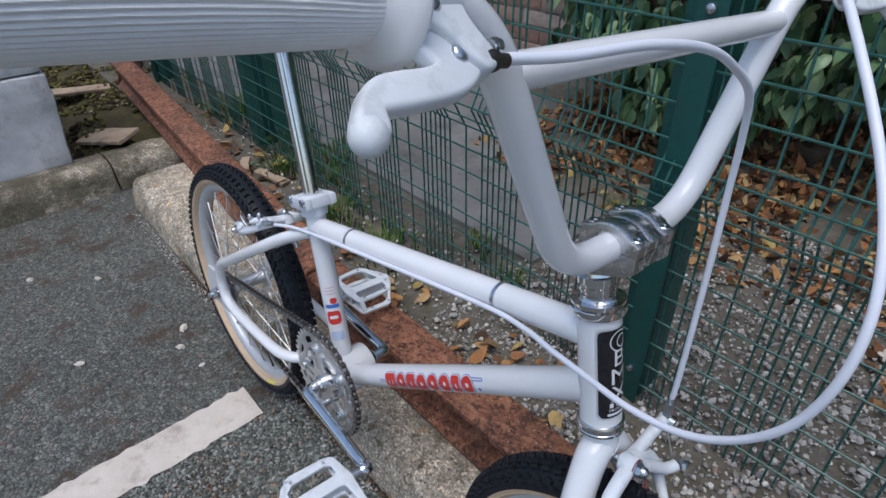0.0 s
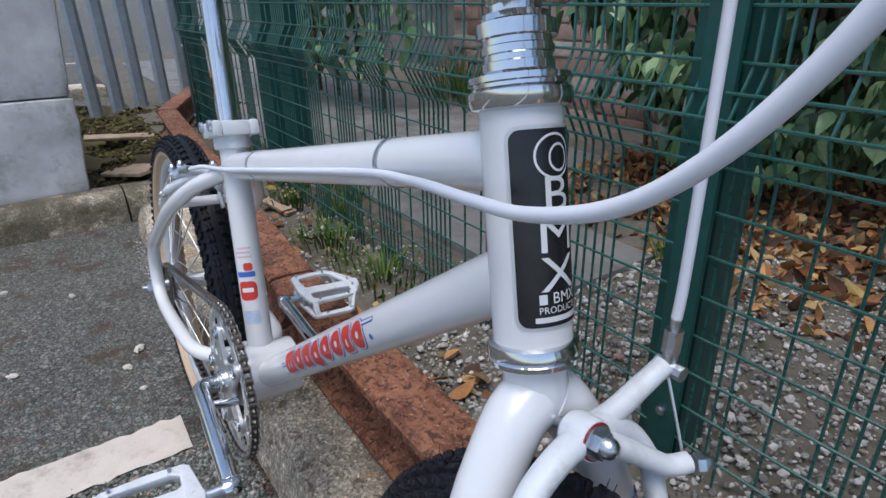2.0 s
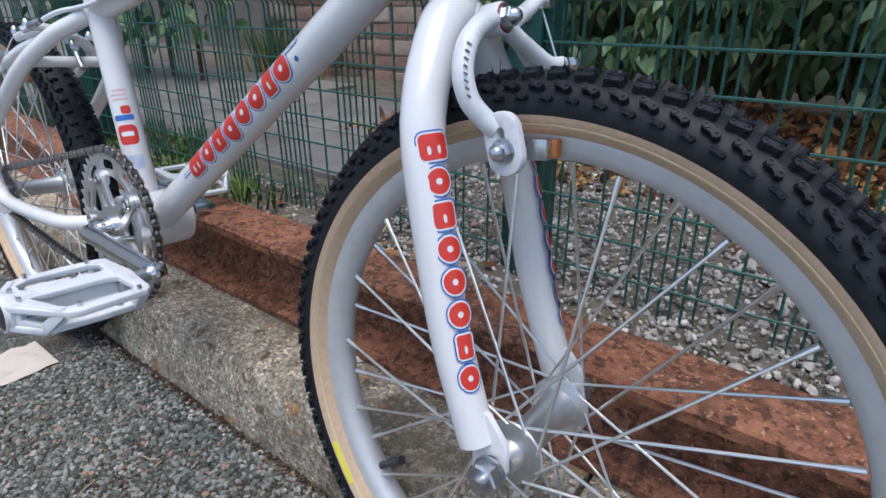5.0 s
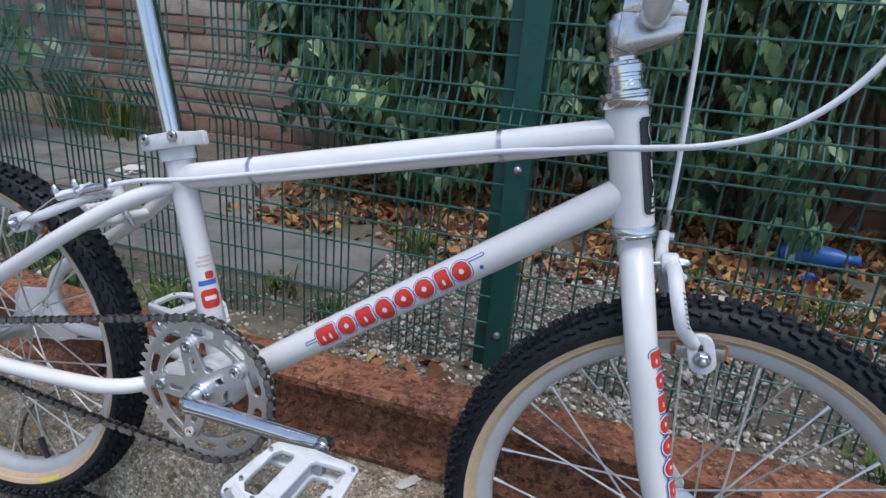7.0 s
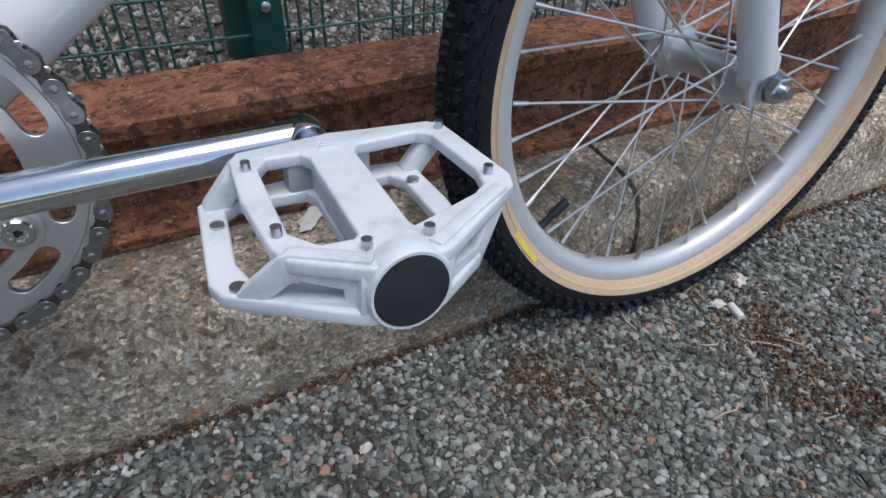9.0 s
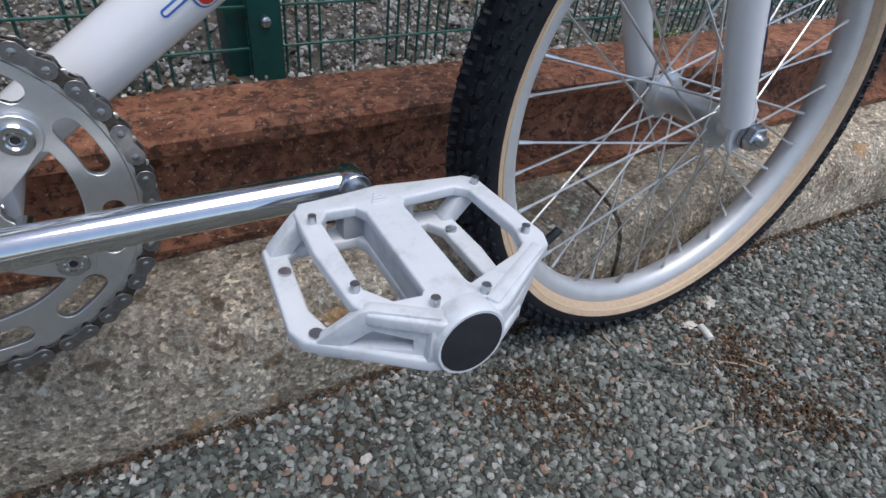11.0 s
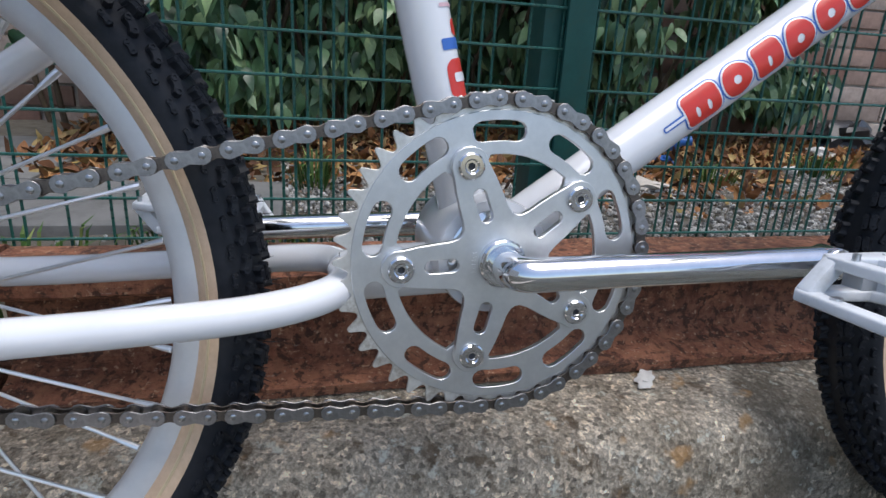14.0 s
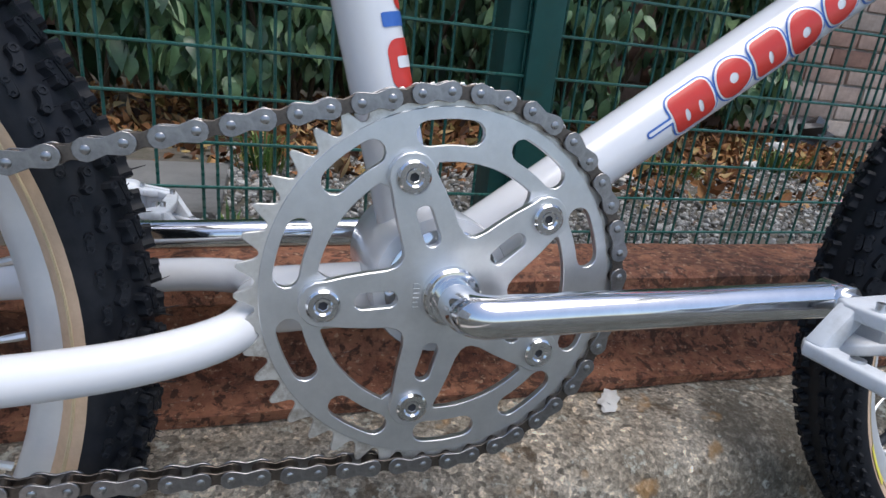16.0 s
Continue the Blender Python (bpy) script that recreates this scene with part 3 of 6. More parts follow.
# ---- concrete block, palisade and road at the far end ----
for z0, z1, inset, nm in ((0.100, 0.405, 0.0, "concrete_block"), (0.409, 1.15, 0.010, "concrete_block")):
    blk = bmesh.new()
    box(blk, (-2.05, -0.95, z0), (-1.59 - inset, -0.085 - inset, z1), None, 0.014)
    bmesh.ops.subdivide_edges(blk, edges=blk.edges[:], cuts=9, use_grid_fill=True)
    for v in blk.verts:
        v.co += Vector((1, 0.8, 0.4)) * (0.008 * noise.noise(v.co * 7) + 0.006 * noise.noise(v.co * 23))
        if v.co.x > -1.7 and v.co.y > -0.3:
            v.co.y += 0.09 * (v.co.z - 0.1)
        if z0 < 0.2 and v.co.z < 0.16:
            v.co.z += 0.03 * max(0, noise.noise((v.co.y * 9, v.co.x * 9, 2)))
    thing(nm, "large grey painted concrete block with chipped edges on the kerb", "concrete block", blk, BLOCK, group="stacked concrete blocks")
low = bmesh.new()
box(low, (-3.6, -0.8, 0.0), (-2.85, 1.6, 0.07), None, 0.012)
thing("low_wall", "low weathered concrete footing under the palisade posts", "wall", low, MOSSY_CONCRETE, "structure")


def palisade_post(x, y, w, m):
    bm = bmesh.new()
    prof = [(-w / 2, 0), (-w / 4, -w / 3.2), (w / 4, -w / 3.2), (w / 2, 0), (w / 2 - 0.004, 0.003), (w / 4 - 0.003, -w / 3.2 + 0.004), (-w / 4 + 0.003, -w / 3.2 + 0.004), (-w / 2 + 0.004, 0.003)]
    for z0, z1 in ((0.0, 1.9),):
        a = [bm.verts.new((px, py, z0)) for px, py in prof]
        b = [bm.verts.new((px, py, z1)) for px, py in prof]
        for k in range(8):
            bm.faces.new((a[k], a[(k + 1) % 8], b[(k + 1) % 8], b[k]))
        bm.faces.new(b)
        bm.faces.new(a[::-1])
    return thing("palisade_pale", "blue-grey galvanised steel palisade pale", "fence pale", bm, GALV, group="palisade pales", m=m)


first = palisade_post(0, 0, 0.07, pose(-3.22, 0.20, 0.06, 0, 0, 90))
for x, y, a in ((-3.28, 0.33, 90), (-3.35, 0.47, 90), (-3.17, 0.08, 90), (-3.12, -0.06, 90), (-3.06, -0.2, 90), (-3.0, -0.34, 90), (-2.95, -0.48, 90)):
    copy_thing(first, pose(x, y, 0.06, 0, 0, a))
pst = bmesh.new()
box(pst, (-0.05, -0.05, 0), (0.05, 0.05, 2.0), None, 0.004)
thing("steel_post", "thick galvanised steel fence post", "fence post", pst, GALV, m=pose(-3.52, 0.66, 0.06))
for x0 in (-5.2, -7.4):
    rb = bmesh.new()
    ribbon(rb, (x0, -4), (x0 - 0.6, 6), 0.14, GROUND + 0.004, 60, 0.006)
    thing("road_line", "faded white line painted on the road", "road marking", rb, PAINT, "structure")
rk = bmesh.new()
box(rk, (-4.72, -3.0, 0.0), (-4.55, 5.0, 0.09), None, 0.01)
thing("road_kerb", "pale concrete kerb along the road", "kerb", rk, CONCRETE, "structure")

# ---- fence ----
FENCE_Y = 0.430


def fold(z):
    """How far the mesh leans out at its stiffening fold."""
    for c in (0.560, 1.16):
        if abs(z - c) < 0.055:
            return -0.030 * (1 - abs(z - c) / 0.055)
    return 0.0


def mesh_panel(x0, x1):
    panel = thing("mesh_fence", "green coated welded wire mesh fence with a stiffening fold", "fence", group="mesh fences")
    zs = [0.10, 0.505, 0.532, 0.560, 0.588, 0.615, 1.105, 1.16, 1.215, 1.75]
    wires = []
    for k in range(3):
        b = bmesh.new()
        lean = (k - 1) * 0.0022
        tube(b, [(lean * (z - 0.1), FENCE_Y + fold(z), z) for z in zs], 0.0019, 6)
        wires.append(finish(b, "upright_wire", WIRE))
    k = math.floor((x0 - 0.044) / 0.1875)
    while 0.044 + 0.1875 * k < x1 + 0.1:
        b = 0.044 + 0.1875 * k
        for x in [b - 0.0475] + [b + 0.0155 * i for i in range(7)]:
            if x0 < x < x1:
                part("upright_wire", random.choice(wires), None, panel).location = (x + random.uniform(-0.0006, 0.0006), 0, 0)
        k += 1
    b = bmesh.new()
    tube(b, [(x0, 0, 0), ((x0 + x1) / 2, 0.003, 0.001), (x1, 0, 0)], 0.0019, 6)
    cross = finish(b, "cross_wire", WIRE)
    rows = [0.105 + 0.051 * i for i in range(33)] + [0.535, 0.588]
    for z in rows:
        part("cross_wire", cross, None, panel).location = (0, FENCE_Y - 0.004 + fold(z), z)
    return panel


mesh_panel(-2.26, 0.262)
mesh_panel(0.266, 2.78)


def fence_post(x):
    post = thing("fence_post", "dark green coated steel fence post with clamp bar and bolts", "fence post", group="mesh fence posts", m=pose(x, 0, 0))
    bm = bmesh.new()
    box(bm, (-0.033, FENCE_Y + 0.006, 0.0), (0.027, FENCE_Y + 0.066, 1.8), None, 0.003)
    part("upright", bm, GREEN, post)
    bm = bmesh.new()
    box(bm, (-0.009, FENCE_Y - 0.014, 0.10), (0.031, FENCE_Y - 0.007, 1.78), None, 0.0015)
    part("clamp_bar", bm, GREEN, post)
    for z in (0.192, 0.492, 0.79, 1.1, 1.4):
        bm = bmesh.new()
        lathe(bm, [(0.0001, -0.0055), (0.0035, -0.005), (0.0062, -0.003), (0.0066, 0.0), (0.0066, 0.002)], 16, "Y", (0.011, FENCE_Y - 0.0155, z))
        part("bolt", bm, STEEL, post, "zinc dome-headed bolt")
    return post


main_post = fence_post(0.240)
wide = bmesh.new()
box(wide, (-1.312, FENCE_Y + 0.006, 0.0), (-1.252, FENCE_Y + 0.146, 1.8), None, 0.004)
thing("gate_post", "wide dark green coated steel post beside the mesh", "fence post", wide, GREEN)
copy_thing(main_post, pose(-2.27, 0, 0))
copy_thing(main_post, pose(2.79, 0, 0))

# ---- the bicycle: x forward, y to its left, z up, from the crank axle ----
LEAN, AXLE_H = 5.2, 0.282
bicycle = thing("bmx_bicycle", "white BMX bicycle with chrome cranks and knobbly skinwall tyres", "bicycle", m=pose(0, 0, AXLE_H, -LEAN))
REAR, FRONT = Vector((-0.3605, 0, -0.0285)), Vector((0.5172, 0, -0.0350))
HT_LOW, HT_TOP = Vector((0.4215, 0, 0.2550)), Vector((0.3970, 0, 0.3560))
STEER = (HT_TOP - HT_LOW).normalized()
RIGHT = Vector((0, -1, 0))


def mirror(p):
    return (p[0], -p[1], p[2])


# frame
fr = bmesh.new()
ST_LOW, ST_TOP = Vector((-0.0045, 0, 0)), Vector((-0.071, 0, 0.263))
DT_LOW, DT_TOP = Vector((0.004, 0, -0.004)), Vector((0.4160, 0, 0.2880))
TT_REAR, TT_FRONT = Vector((-0.064, 0, 0.2290)), Vector((0.402, 0, 0.3345))
tube(fr, [ST_LOW, ST_TOP], 0.0146, 28)
tube(fr, [DT_LOW, DT_TOP], 0.0160, 28)
tube(fr, [TT_REAR, TT_FRONT], 0.0146, 28)
tube(fr, [HT_LOW, HT_LOW + STEER * 0.004, HT_TOP - STEER * 0.004, HT_TOP], 0.0184, 36)
lathe(fr, [(0.0230, -0.0345), (0.0322, -0.034), (0.0330, -0.032), (0.0330, 0.032), (0.0322, 0.034), (0.0230, 0.0345)], 48)
for s in (-1, 1):
    stay = [(-0.064, s * 0.010, 0.223), (-0.086, s * 0.020, 0.212), (-0.115, s * 0.035, 0.196), (-0.17, s * 0.053, 0.158), (-0.27, s * 0.0600, 0.090), (-0.312, s * 0.0600, 0.062), (-0.329, s * 0.060, 0.038), (-0.332, s * 0.060, 0.012), (-0.321, s * 0.060, -0.014), (-0.296, s * 0.060, -0.0255), (-0.25, s * 0.060, -0.0265), (-0.155, s * 0.057, -0.0225), (-0.115, s * 0.0515, -0.0195), (-0.091, s * 0.038, -0.017), (-0.0815, s * 0.017, -0.0155), (-0.0815, 0, -0.015)]
    tube(fr, spline(stay, 5), 0.0092, 16)
tube(fr, [(-0.084, 0, -0.016), (-0.072, 0, -0.0165), (-0.015, 0, -0.0140)], [0.0120, 0.0162, 0.0162], 24)
tube(fr, [(-0.152, -0.047, 0.1675), (-0.152, 0.047, 0.1675)], 0.0065, 12)
frame_part = part("frame", fr, WHITE, bicycle, "glossy white welded steel frame")
for s in (-1, 1):
    outline = [(-0.402, 0.004), (-0.392, 0.016), (-0.342, 0.024), (-0.330, 0.030), (-0.326, 0.0), (-0.312, -0.020), (-0.285, -0.028), (-0.293, -0.040), (-0.322, -0.052), (-0.392, -0.054), (-0.404, -0.045)]
    slot = rounded(-0.374, -0.033, -0.344, -0.021, 0.0058, 4)
    bm = turned(plate([outline, circle(-0.347, -0.002, 0.0066, 16), slot], 0.005, 0.0007), Matrix.Translation((0, s * 0.0585, 0)) @ TO_SIDE)
    part("dropout", bm, WHITE, frame_part)

for s in (-1, 1):
    bm = bmesh.new()
    lathe(bm, [(0.0160, s * 0.0346), (0.0272, s * 0.0349), (0.0272, s * 0.0362), (0.0255, s * 0.0371), (0.0160, s * 0.0371)], 40)
    part("bearing_cup", bm, CHROME, frame_part, "chrome bottom bracket cup")

# headset and clamp rings
hs = bmesh.new()
for at, prof in ((HT_TOP, [(0.0184, -0.001), (0.0215, 0.0), (0.0228, 0.003), (0.0228, 0.0070), (0.0205, 0.0085), (0.0205, 0.0100), (0.0222, 0.0105), (0.0222, 0.0130), (0.0170, 0.0135), (0.0158, 0.015), (0.0158, 0.0185), (0.0148, 0.019), (0.0148, 0.0215), (0.0158, 0.022), (0.0158, 0.025), (0.0150, 0.0255), (0.0150, 0.028), (0.0172, 0.0285), (0.0172, 0.0345), (0.0150, 0.0355), (0.0145, 0.038), (0.0112, 0.039), (0.0112, 0.055)]),):
    b = bmesh.new()
    lathe(b, prof, 40, "Z")
    turned(b, Matrix.Translation(at) @ STEER.to_track_quat("Z", "Y").to_matrix().to_4x4())
    add_to(hs, b)
headset = part("headset_cup", hs, CHROME, frame_part, "chrome threaded headset with locknut")
b = bmesh.new()
lathe(b, [(0.0184, 0.001), (0.0208, 0.0), (0.0216, -0.003), (0.0216, -0.0052), (0.0205, -0.0062), (0.0212, -0.0070), (0.0210, -0.0092), (0.0178, -0.0102), (0.0140, -0.0115)], 40, "Z")
turned(b, Matrix.Translation(HT_LOW) @ STEER.to_track_quat("Z", "Y").to_matrix().to_4x4())
part("headset_cup", b, CHROME, frame_part)

# seat clamp and post
SEAT = (ST_TOP - ST_LOW).normalized()
cl = bmesh.new()
lathe(cl, [(0.0150, -0.022), (0.0188, -0.021), (0.0192, -0.019), (0.0192, 0.004), (0.0182, 0.006), (0.0135, 0.006)], 28, "Z")
for s in (-1, 1):
    box(cl, (-0.0245, s * 0.0195 - 0.0055, -0.0085), (0.0265, s * 0.0195 + 0.0055, 0.0085), None, 0.004)
box(cl, (-0.0235, -0.0150, -0.0078), (0.0255, 0.0150, 0.0078), None, 0.003)
turned(cl, Matrix.Translation(ST_TOP + SEAT * 0.006) @ SEAT.to_track_quat("Z", "Y").to_matrix().to_4x4() @ pose(0, 0, 0, 0, 0, 90))
clamp = part("seat_clamp", cl, WHITE_MATT, bicycle, "white two-bolt seat clamp")
for cx, cz in ((-0.0890, 0.2690), (-0.0535, 0.2770)):
    b = turned(plate([circle(0, 0, 0.0052, 20), circle(0, 0, 0.0027, 6)], 0.004, 0.0006), Matrix.Translation((cx, -0.0262, cz)) @ TO_SIDE)
    part("bolt", b, STEEL, clamp, "steel hex socket bolt")
    b = bmesh.new()
    tube(b, [(cx, -0.0255, cz), (cx, 0.026, cz)], 0.0029, 10)
    part("bolt_shank", b, DARK, clamp)
sp = bmesh.new()
post_path = [ST_TOP - SEAT * 0.02, ST_TOP + SEAT * 0.10, ST_TOP + SEAT * 0.225, ST_TOP + SEAT * 0.262 + Vector((-0.006, 0, 0)), ST_TOP + SEAT * 0.285 + Vector((-0.022, 0, 0)), ST_TOP + SEAT * 0.30 + Vector((-0.05, 0, 0.003))]
tube(sp, spline(post_path, 8), 0.0111, 72)
for v in sp.verts:
    along = (v.co - ST_TOP).dot(SEAT)
    if along < 0.235:
        axis = ST_TOP + SEAT * along
        out = v.co - axis
        a = math.atan2(out.y, out.dot(SEAT.cross(Vector((0, 1, 0)))))
        v.co = axis + out * (1 - 0.13 * max(0, math.cos(3 * a + 0.5)) ** 10)
part("seat_post", sp, CHROME, bicycle, "chrome laid-back fluted seat post")

# fork
def fork_side(s):
    return [(0.4285, s * 0.003, 0.2285), (0.4300, s * 0.014, 0.2215), (0.4335, s * 0.0255, 0.2065), (0.4385, s * 0.0385, 0.1850), (0.4450, s * 0.0475, 0.1580), (0.4560, s * 0.0515, 0.1180), (0.4750, s * 0.0535, 0.0500), (0.4940, s * 0.0540, 0.0000), (0.5030, s * 0.0540, -0.0220)]


fk = bmesh.new()
tube(fk, [HT_LOW - STEER * 0.009, HT_LOW - STEER * 0.016, HT_LOW - STEER * 0.024, HT_LOW - STEER * 0.033], [0.0158, 0.0150, 0.0158, 0.0140], 28)
for s in (-1, 1):
    path = spline(fork_side(s), 6)
    n = len(path)
    tube(fk, path, [0.0152 - 0.0030 * (i / (n - 1)) for i in range(n)], 24)
fork = part("fork", fk, WHITE, bicycle, "glossy white unicrown fork")
for s in (-1, 1):
    tip = [(0.494, 0.004), (0.510, 0.000), (0.524, -0.016), (0.5255, -0.034), (0.519, -0.048), (0.507, -0.050), (0.502, -0.040), (0.500, -0.018)]
    part("fork_dropout", turned(plate([tip, circle(0.516, -0.030, 0.0048, 14)], 0.0045, 0.0006), Matrix.Translation((0, s * 0.0535, 0)) @ TO_SIDE), WHITE, fork)

# stem and bars
BARS = Vector((0.4055, 0, 0.4290))
QUILL = HT_TOP + STEER * 0.058
st = bmesh.new()
b = bmesh.new()
lathe(b, [(0.0001, -0.016), (0.0118, -0.016), (0.0128, -0.0145), (0.0132, 0.0), (0.0130, 0.0125), (0.0118, 0.0145), (0.0080, 0.0150), (0.0080, 0.0185), (0.0070, 0.0195), (0.0001, 0.0195)], 32, "Z")
turned(b, Matrix.Translation(QUILL) @ STEER.to_track_quat("Z", "Y").to_matrix().to_4x4())
add_to(st, b)
saddles = []
RIBS = ((-0.0172, 0.0150, 0.0), (0.0, 0.0125, 0.0012), (0.0172, 0.0150, 0.0))
for y, w, dip in RIBS:
    arc = [(BARS.x + 0.0113 * math.cos(radians(a)), BARS.z + 0.0113 * math.sin(radians(a))) for a in range(184, 357, 14)]
    low_half = [(BARS.x - 0.0240 + dip, BARS.z - 0.0010)] + arc + [(BARS.x + 0.0225 - dip, BARS.z - 0.0010), (BARS.x + 0.0225 - dip, BARS.z - 0.0115), (BARS.x + 0.0180, BARS.z - 0.0155), (BARS.x - 0.0130, BARS.z - 0.0285), (BARS.x - 0.0240 + dip, BARS.z - 0.0265)]
    saddles.append(turned(plate([low_half], w, 0.0016, 1), Matrix.Translation((0, y, 0)) @ TO_SIDE))
add_to(st, turned(plate([[(BARS.x - 0.0230, BARS.z - 0.0075), (BARS.x - 0.0120, BARS.z - 0.0125), (BARS.x, BARS.z - 0.0128), (BARS.x + 0.0190, BARS.z - 0.0085), (BARS.x + 0.0165, BARS.z - 0.0150), (BARS.x - 0.0150, BARS.z - 0.0280), (BARS.x - 0.0250, BARS.z - 0.0255)]], 0.046, 0.001), TO_SIDE))
stem = part("stem", st, SATIN, bicycle, "polished alloy stem with forged clamp")
for b in saddles:
    part("clamp_saddle", b, SATIN, stem)
for y, w, dip in RIBS:
    top = [(BARS.x + 0.0225 - dip, BARS.z + 0.0010), (BARS.x + 0.0225 - dip, BARS.z + 0.0085 - dip)] + [(BARS.x + 0.0205 * math.cos(radians(a)), BARS.z + (0.0172 - dip) * math.sin(radians(a))) for a in range(38, 148, 11)] + [(BARS.x - 0.0240 + dip, BARS.z + 0.0085 - dip), (BARS.x - 0.0240 + dip, BARS.z + 0.0010)] + [(BARS.x + 0.0113 * math.cos(radians(a)), BARS.z + 0.0113 * math.sin(radians(a))) for a in range(176, 3, -14)]
    part("clamp_cap", turned(plate([top], w, 0.0016, 1), Matrix.Translation((0, y, 0)) @ TO_SIDE), SATIN, stem)
    if dip:
        continue
    for x in (BARS.x - 0.0185, BARS.x + 0.0175):
        b = turned(plate([circle(0, 0, 0.0044, 18), circle(0, 0, 0.0021, 6)], 0.0045, 0.0006), Matrix.Translation((x, y, BARS.z + 0.0105)))
        part("clamp_bolt", b, CHROME, stem)

hb = bmesh.new()
G0 = Vector((0.4083, -0.2225, 0.6070))
GD = Vector((0.0872, -1.0, 0.0743)).normalized()
G1 = G0 + GD * 0.140
BEND = G0 - GD * 0.050
right_bar = [tuple(BARS), (0.4050, -0.0750, 0.4290), tuple(BEND), tuple(G1)]
half = fillet(right_bar, 0.042, 9)
tube(hb, [Vector(mirror(p)) for p in half[::-1]] + half[1:], 0.0111, 24)
tube(hb, [(0.4045, -0.150, 0.569), (0.4045, 0.150, 0.569)], 0.0098, 20)
handlebar = part("handlebar", hb, WHITE, bicycle, "glossy white high-rise handlebar with crossbar")


def grip_mesh():
    """Fine ridges run along the grip in shallow arcs; a wide flange faces the stem."""
    b = bmesh.new()
    length = (G1 - G0).length + 0.004
    lathe(b, [(0.0112, -0.0012), (0.0205, -0.0010), (0.0245, 0.0002), (0.0262, 0.0026), (0.0258, 0.0052), (0.0232, 0.0078), (0.0200, 0.0100), (0.0174, 0.0130), (0.0166, 0.0145)], 48, "Z")
    segs, rings = 336, 30
    grid = []
    for i in range(rings + 1):
        x = 0.0140 + (length - 0.0240) * i / rings
        ease = min(1, i / 2, (rings - i) / 2)
        row = []
        for k in range(segs):
            a = math.tau * k / segs
            wave = math.sin(56 * a + 9.0 * ((x - 0.075) / 0.07) ** 2 * math.cos(2 * a))
            r = 0.0167 + 0.00034 * wave * ease
            row.append(b.verts.new((r * math.cos(a), r * math.sin(a), x)))
        grid.append(row)
    for u, v in zip(grid, grid[1:]):
        for k in range(segs):
            b.faces.new((u[k], u[(k + 1) % segs], v[(k + 1) % segs], v[k]))
    lathe(b, [(0.0166, length - 0.0105), (0.0180, length - 0.009), (0.0200, length - 0.006), (0.0195, length - 0.001), (0.0160, length), (0.0001, length)], 40, "Z")
    return turned(b, Matrix.Translation(G0) @ GD.to_track_quat("Z", "Y").to_matrix().to_4x4())


def lever_frame(off=0.006):
    """The flat plane of the right lever: x towards the stem, y away from the grip."""
    e1, e2 = -GD, Vector((0.7467, 0, -0.6652))
    e2 = (e2 - e1 * e2.dot(e1)).normalized()
    m = Matrix((e1, e2, e1.cross(e2))).transposed().to_4x4()
    m.translation = G0 - GD * 0.017 - e1.cross(e2) * off
    return m


def lever_mesh(bm, s=1):
    C = G0 - GD * 0.017
    b = bmesh.new()
    lathe(b, [(0.0112, -0.009), (0.0150, -0.009), (0.0152, 0.009), (0.0112, 0.009)], 28, "Z")
    turned(b, Matrix.Translation(C) @ GD.to_track_quat("Z", "Y").to_matrix().to_4x4())
    add_to(bm, b)
    bracket = [(-0.0162, 0.0150), (-0.0135, 0.0060), (-0.0110, -0.0060), (0.0085, -0.0060), (0.0075, 0.0090), (0.0068, 0.0165), (0.0085, 0.0250), (0.0104, 0.0310), (0.0100, 0.0352), (0.0060, 0.0372), (0.0028, 0.0347), (0.0004, 0.0315), (-0.0023, 0.0262), (-0.0072, 0.0203), (-0.0125, 0.0172)]
    add_to(bm, turned(plate([[(p.x, p.y) for p in spline([(x, y, 0) for x, y in bracket], 3, True)]], 0.0120, 0.0022, 2), lever_frame(0.0035)))
    return bm


def blade_mesh():
    """The pulled part: a bent flat blade that ends in a ball."""
    blade = [(-0.0175, 0.0160), (-0.0205, 0.0195), (-0.0165, 0.0270), (-0.0142, 0.0322), (-0.0160, 0.0345), (-0.0225, 0.0358), (-0.0358, 0.0360), (-0.0447, 0.0372), (-0.0515, 0.0408), (-0.0570, 0.0470), (-0.0600, 0.0520), (-0.0565, 0.0560), (-0.0520, 0.0530), (-0.0505, 0.0475), (-0.0485, 0.0456), (-0.0362, 0.0452), (-0.0161, 0.0440), (-0.0045, 0.0410), (0.0032, 0.0355), (0.0030, 0.0310), (-0.0010, 0.0262), (-0.0072, 0.0205), (-0.0130, 0.0170)]
    bm = plate([[(p.x, p.y) for p in spline([(x, y, 0) for x, y in blade], 3, True)]], 0.0086, 0.0026, 3)
    bmesh.ops.create_icosphere(bm, subdivisions=3, radius=0.0066, matrix=Matrix.Translation((-0.0572, 0.0535, 0)))
    return turned(bm, lever_frame(0.0015))


grip_r = part("grip", grip_mesh(), WHITE_GRIP, bicycle, "white ribbed rubber mushroom grip")
lever_r = part("brake_lever", lever_mesh(bmesh.new()), WHITE_MATT, bicycle, "white brake lever with ball end")
blade_r = part("lever_blade", blade_mesh(), WHITE_MATT, lever_r, "white bent blade with a ball end")
left_side = {}
for src, nm in ((grip_r, "grip"), (lever_r, "brake_lever"), (blade_r, "lever_blade")):
    bm = bmesh.new()
    bm.from_mesh(src.data)
    for v in bm.verts:
        v.co.y = -v.co.y
    bmesh.ops.reverse_faces(bm, faces=bm.faces[:])
    left_side[nm] = part(nm, bm, src.data.materials[0], left_side["brake_lever"] if nm == "lever_blade" else bicycle)
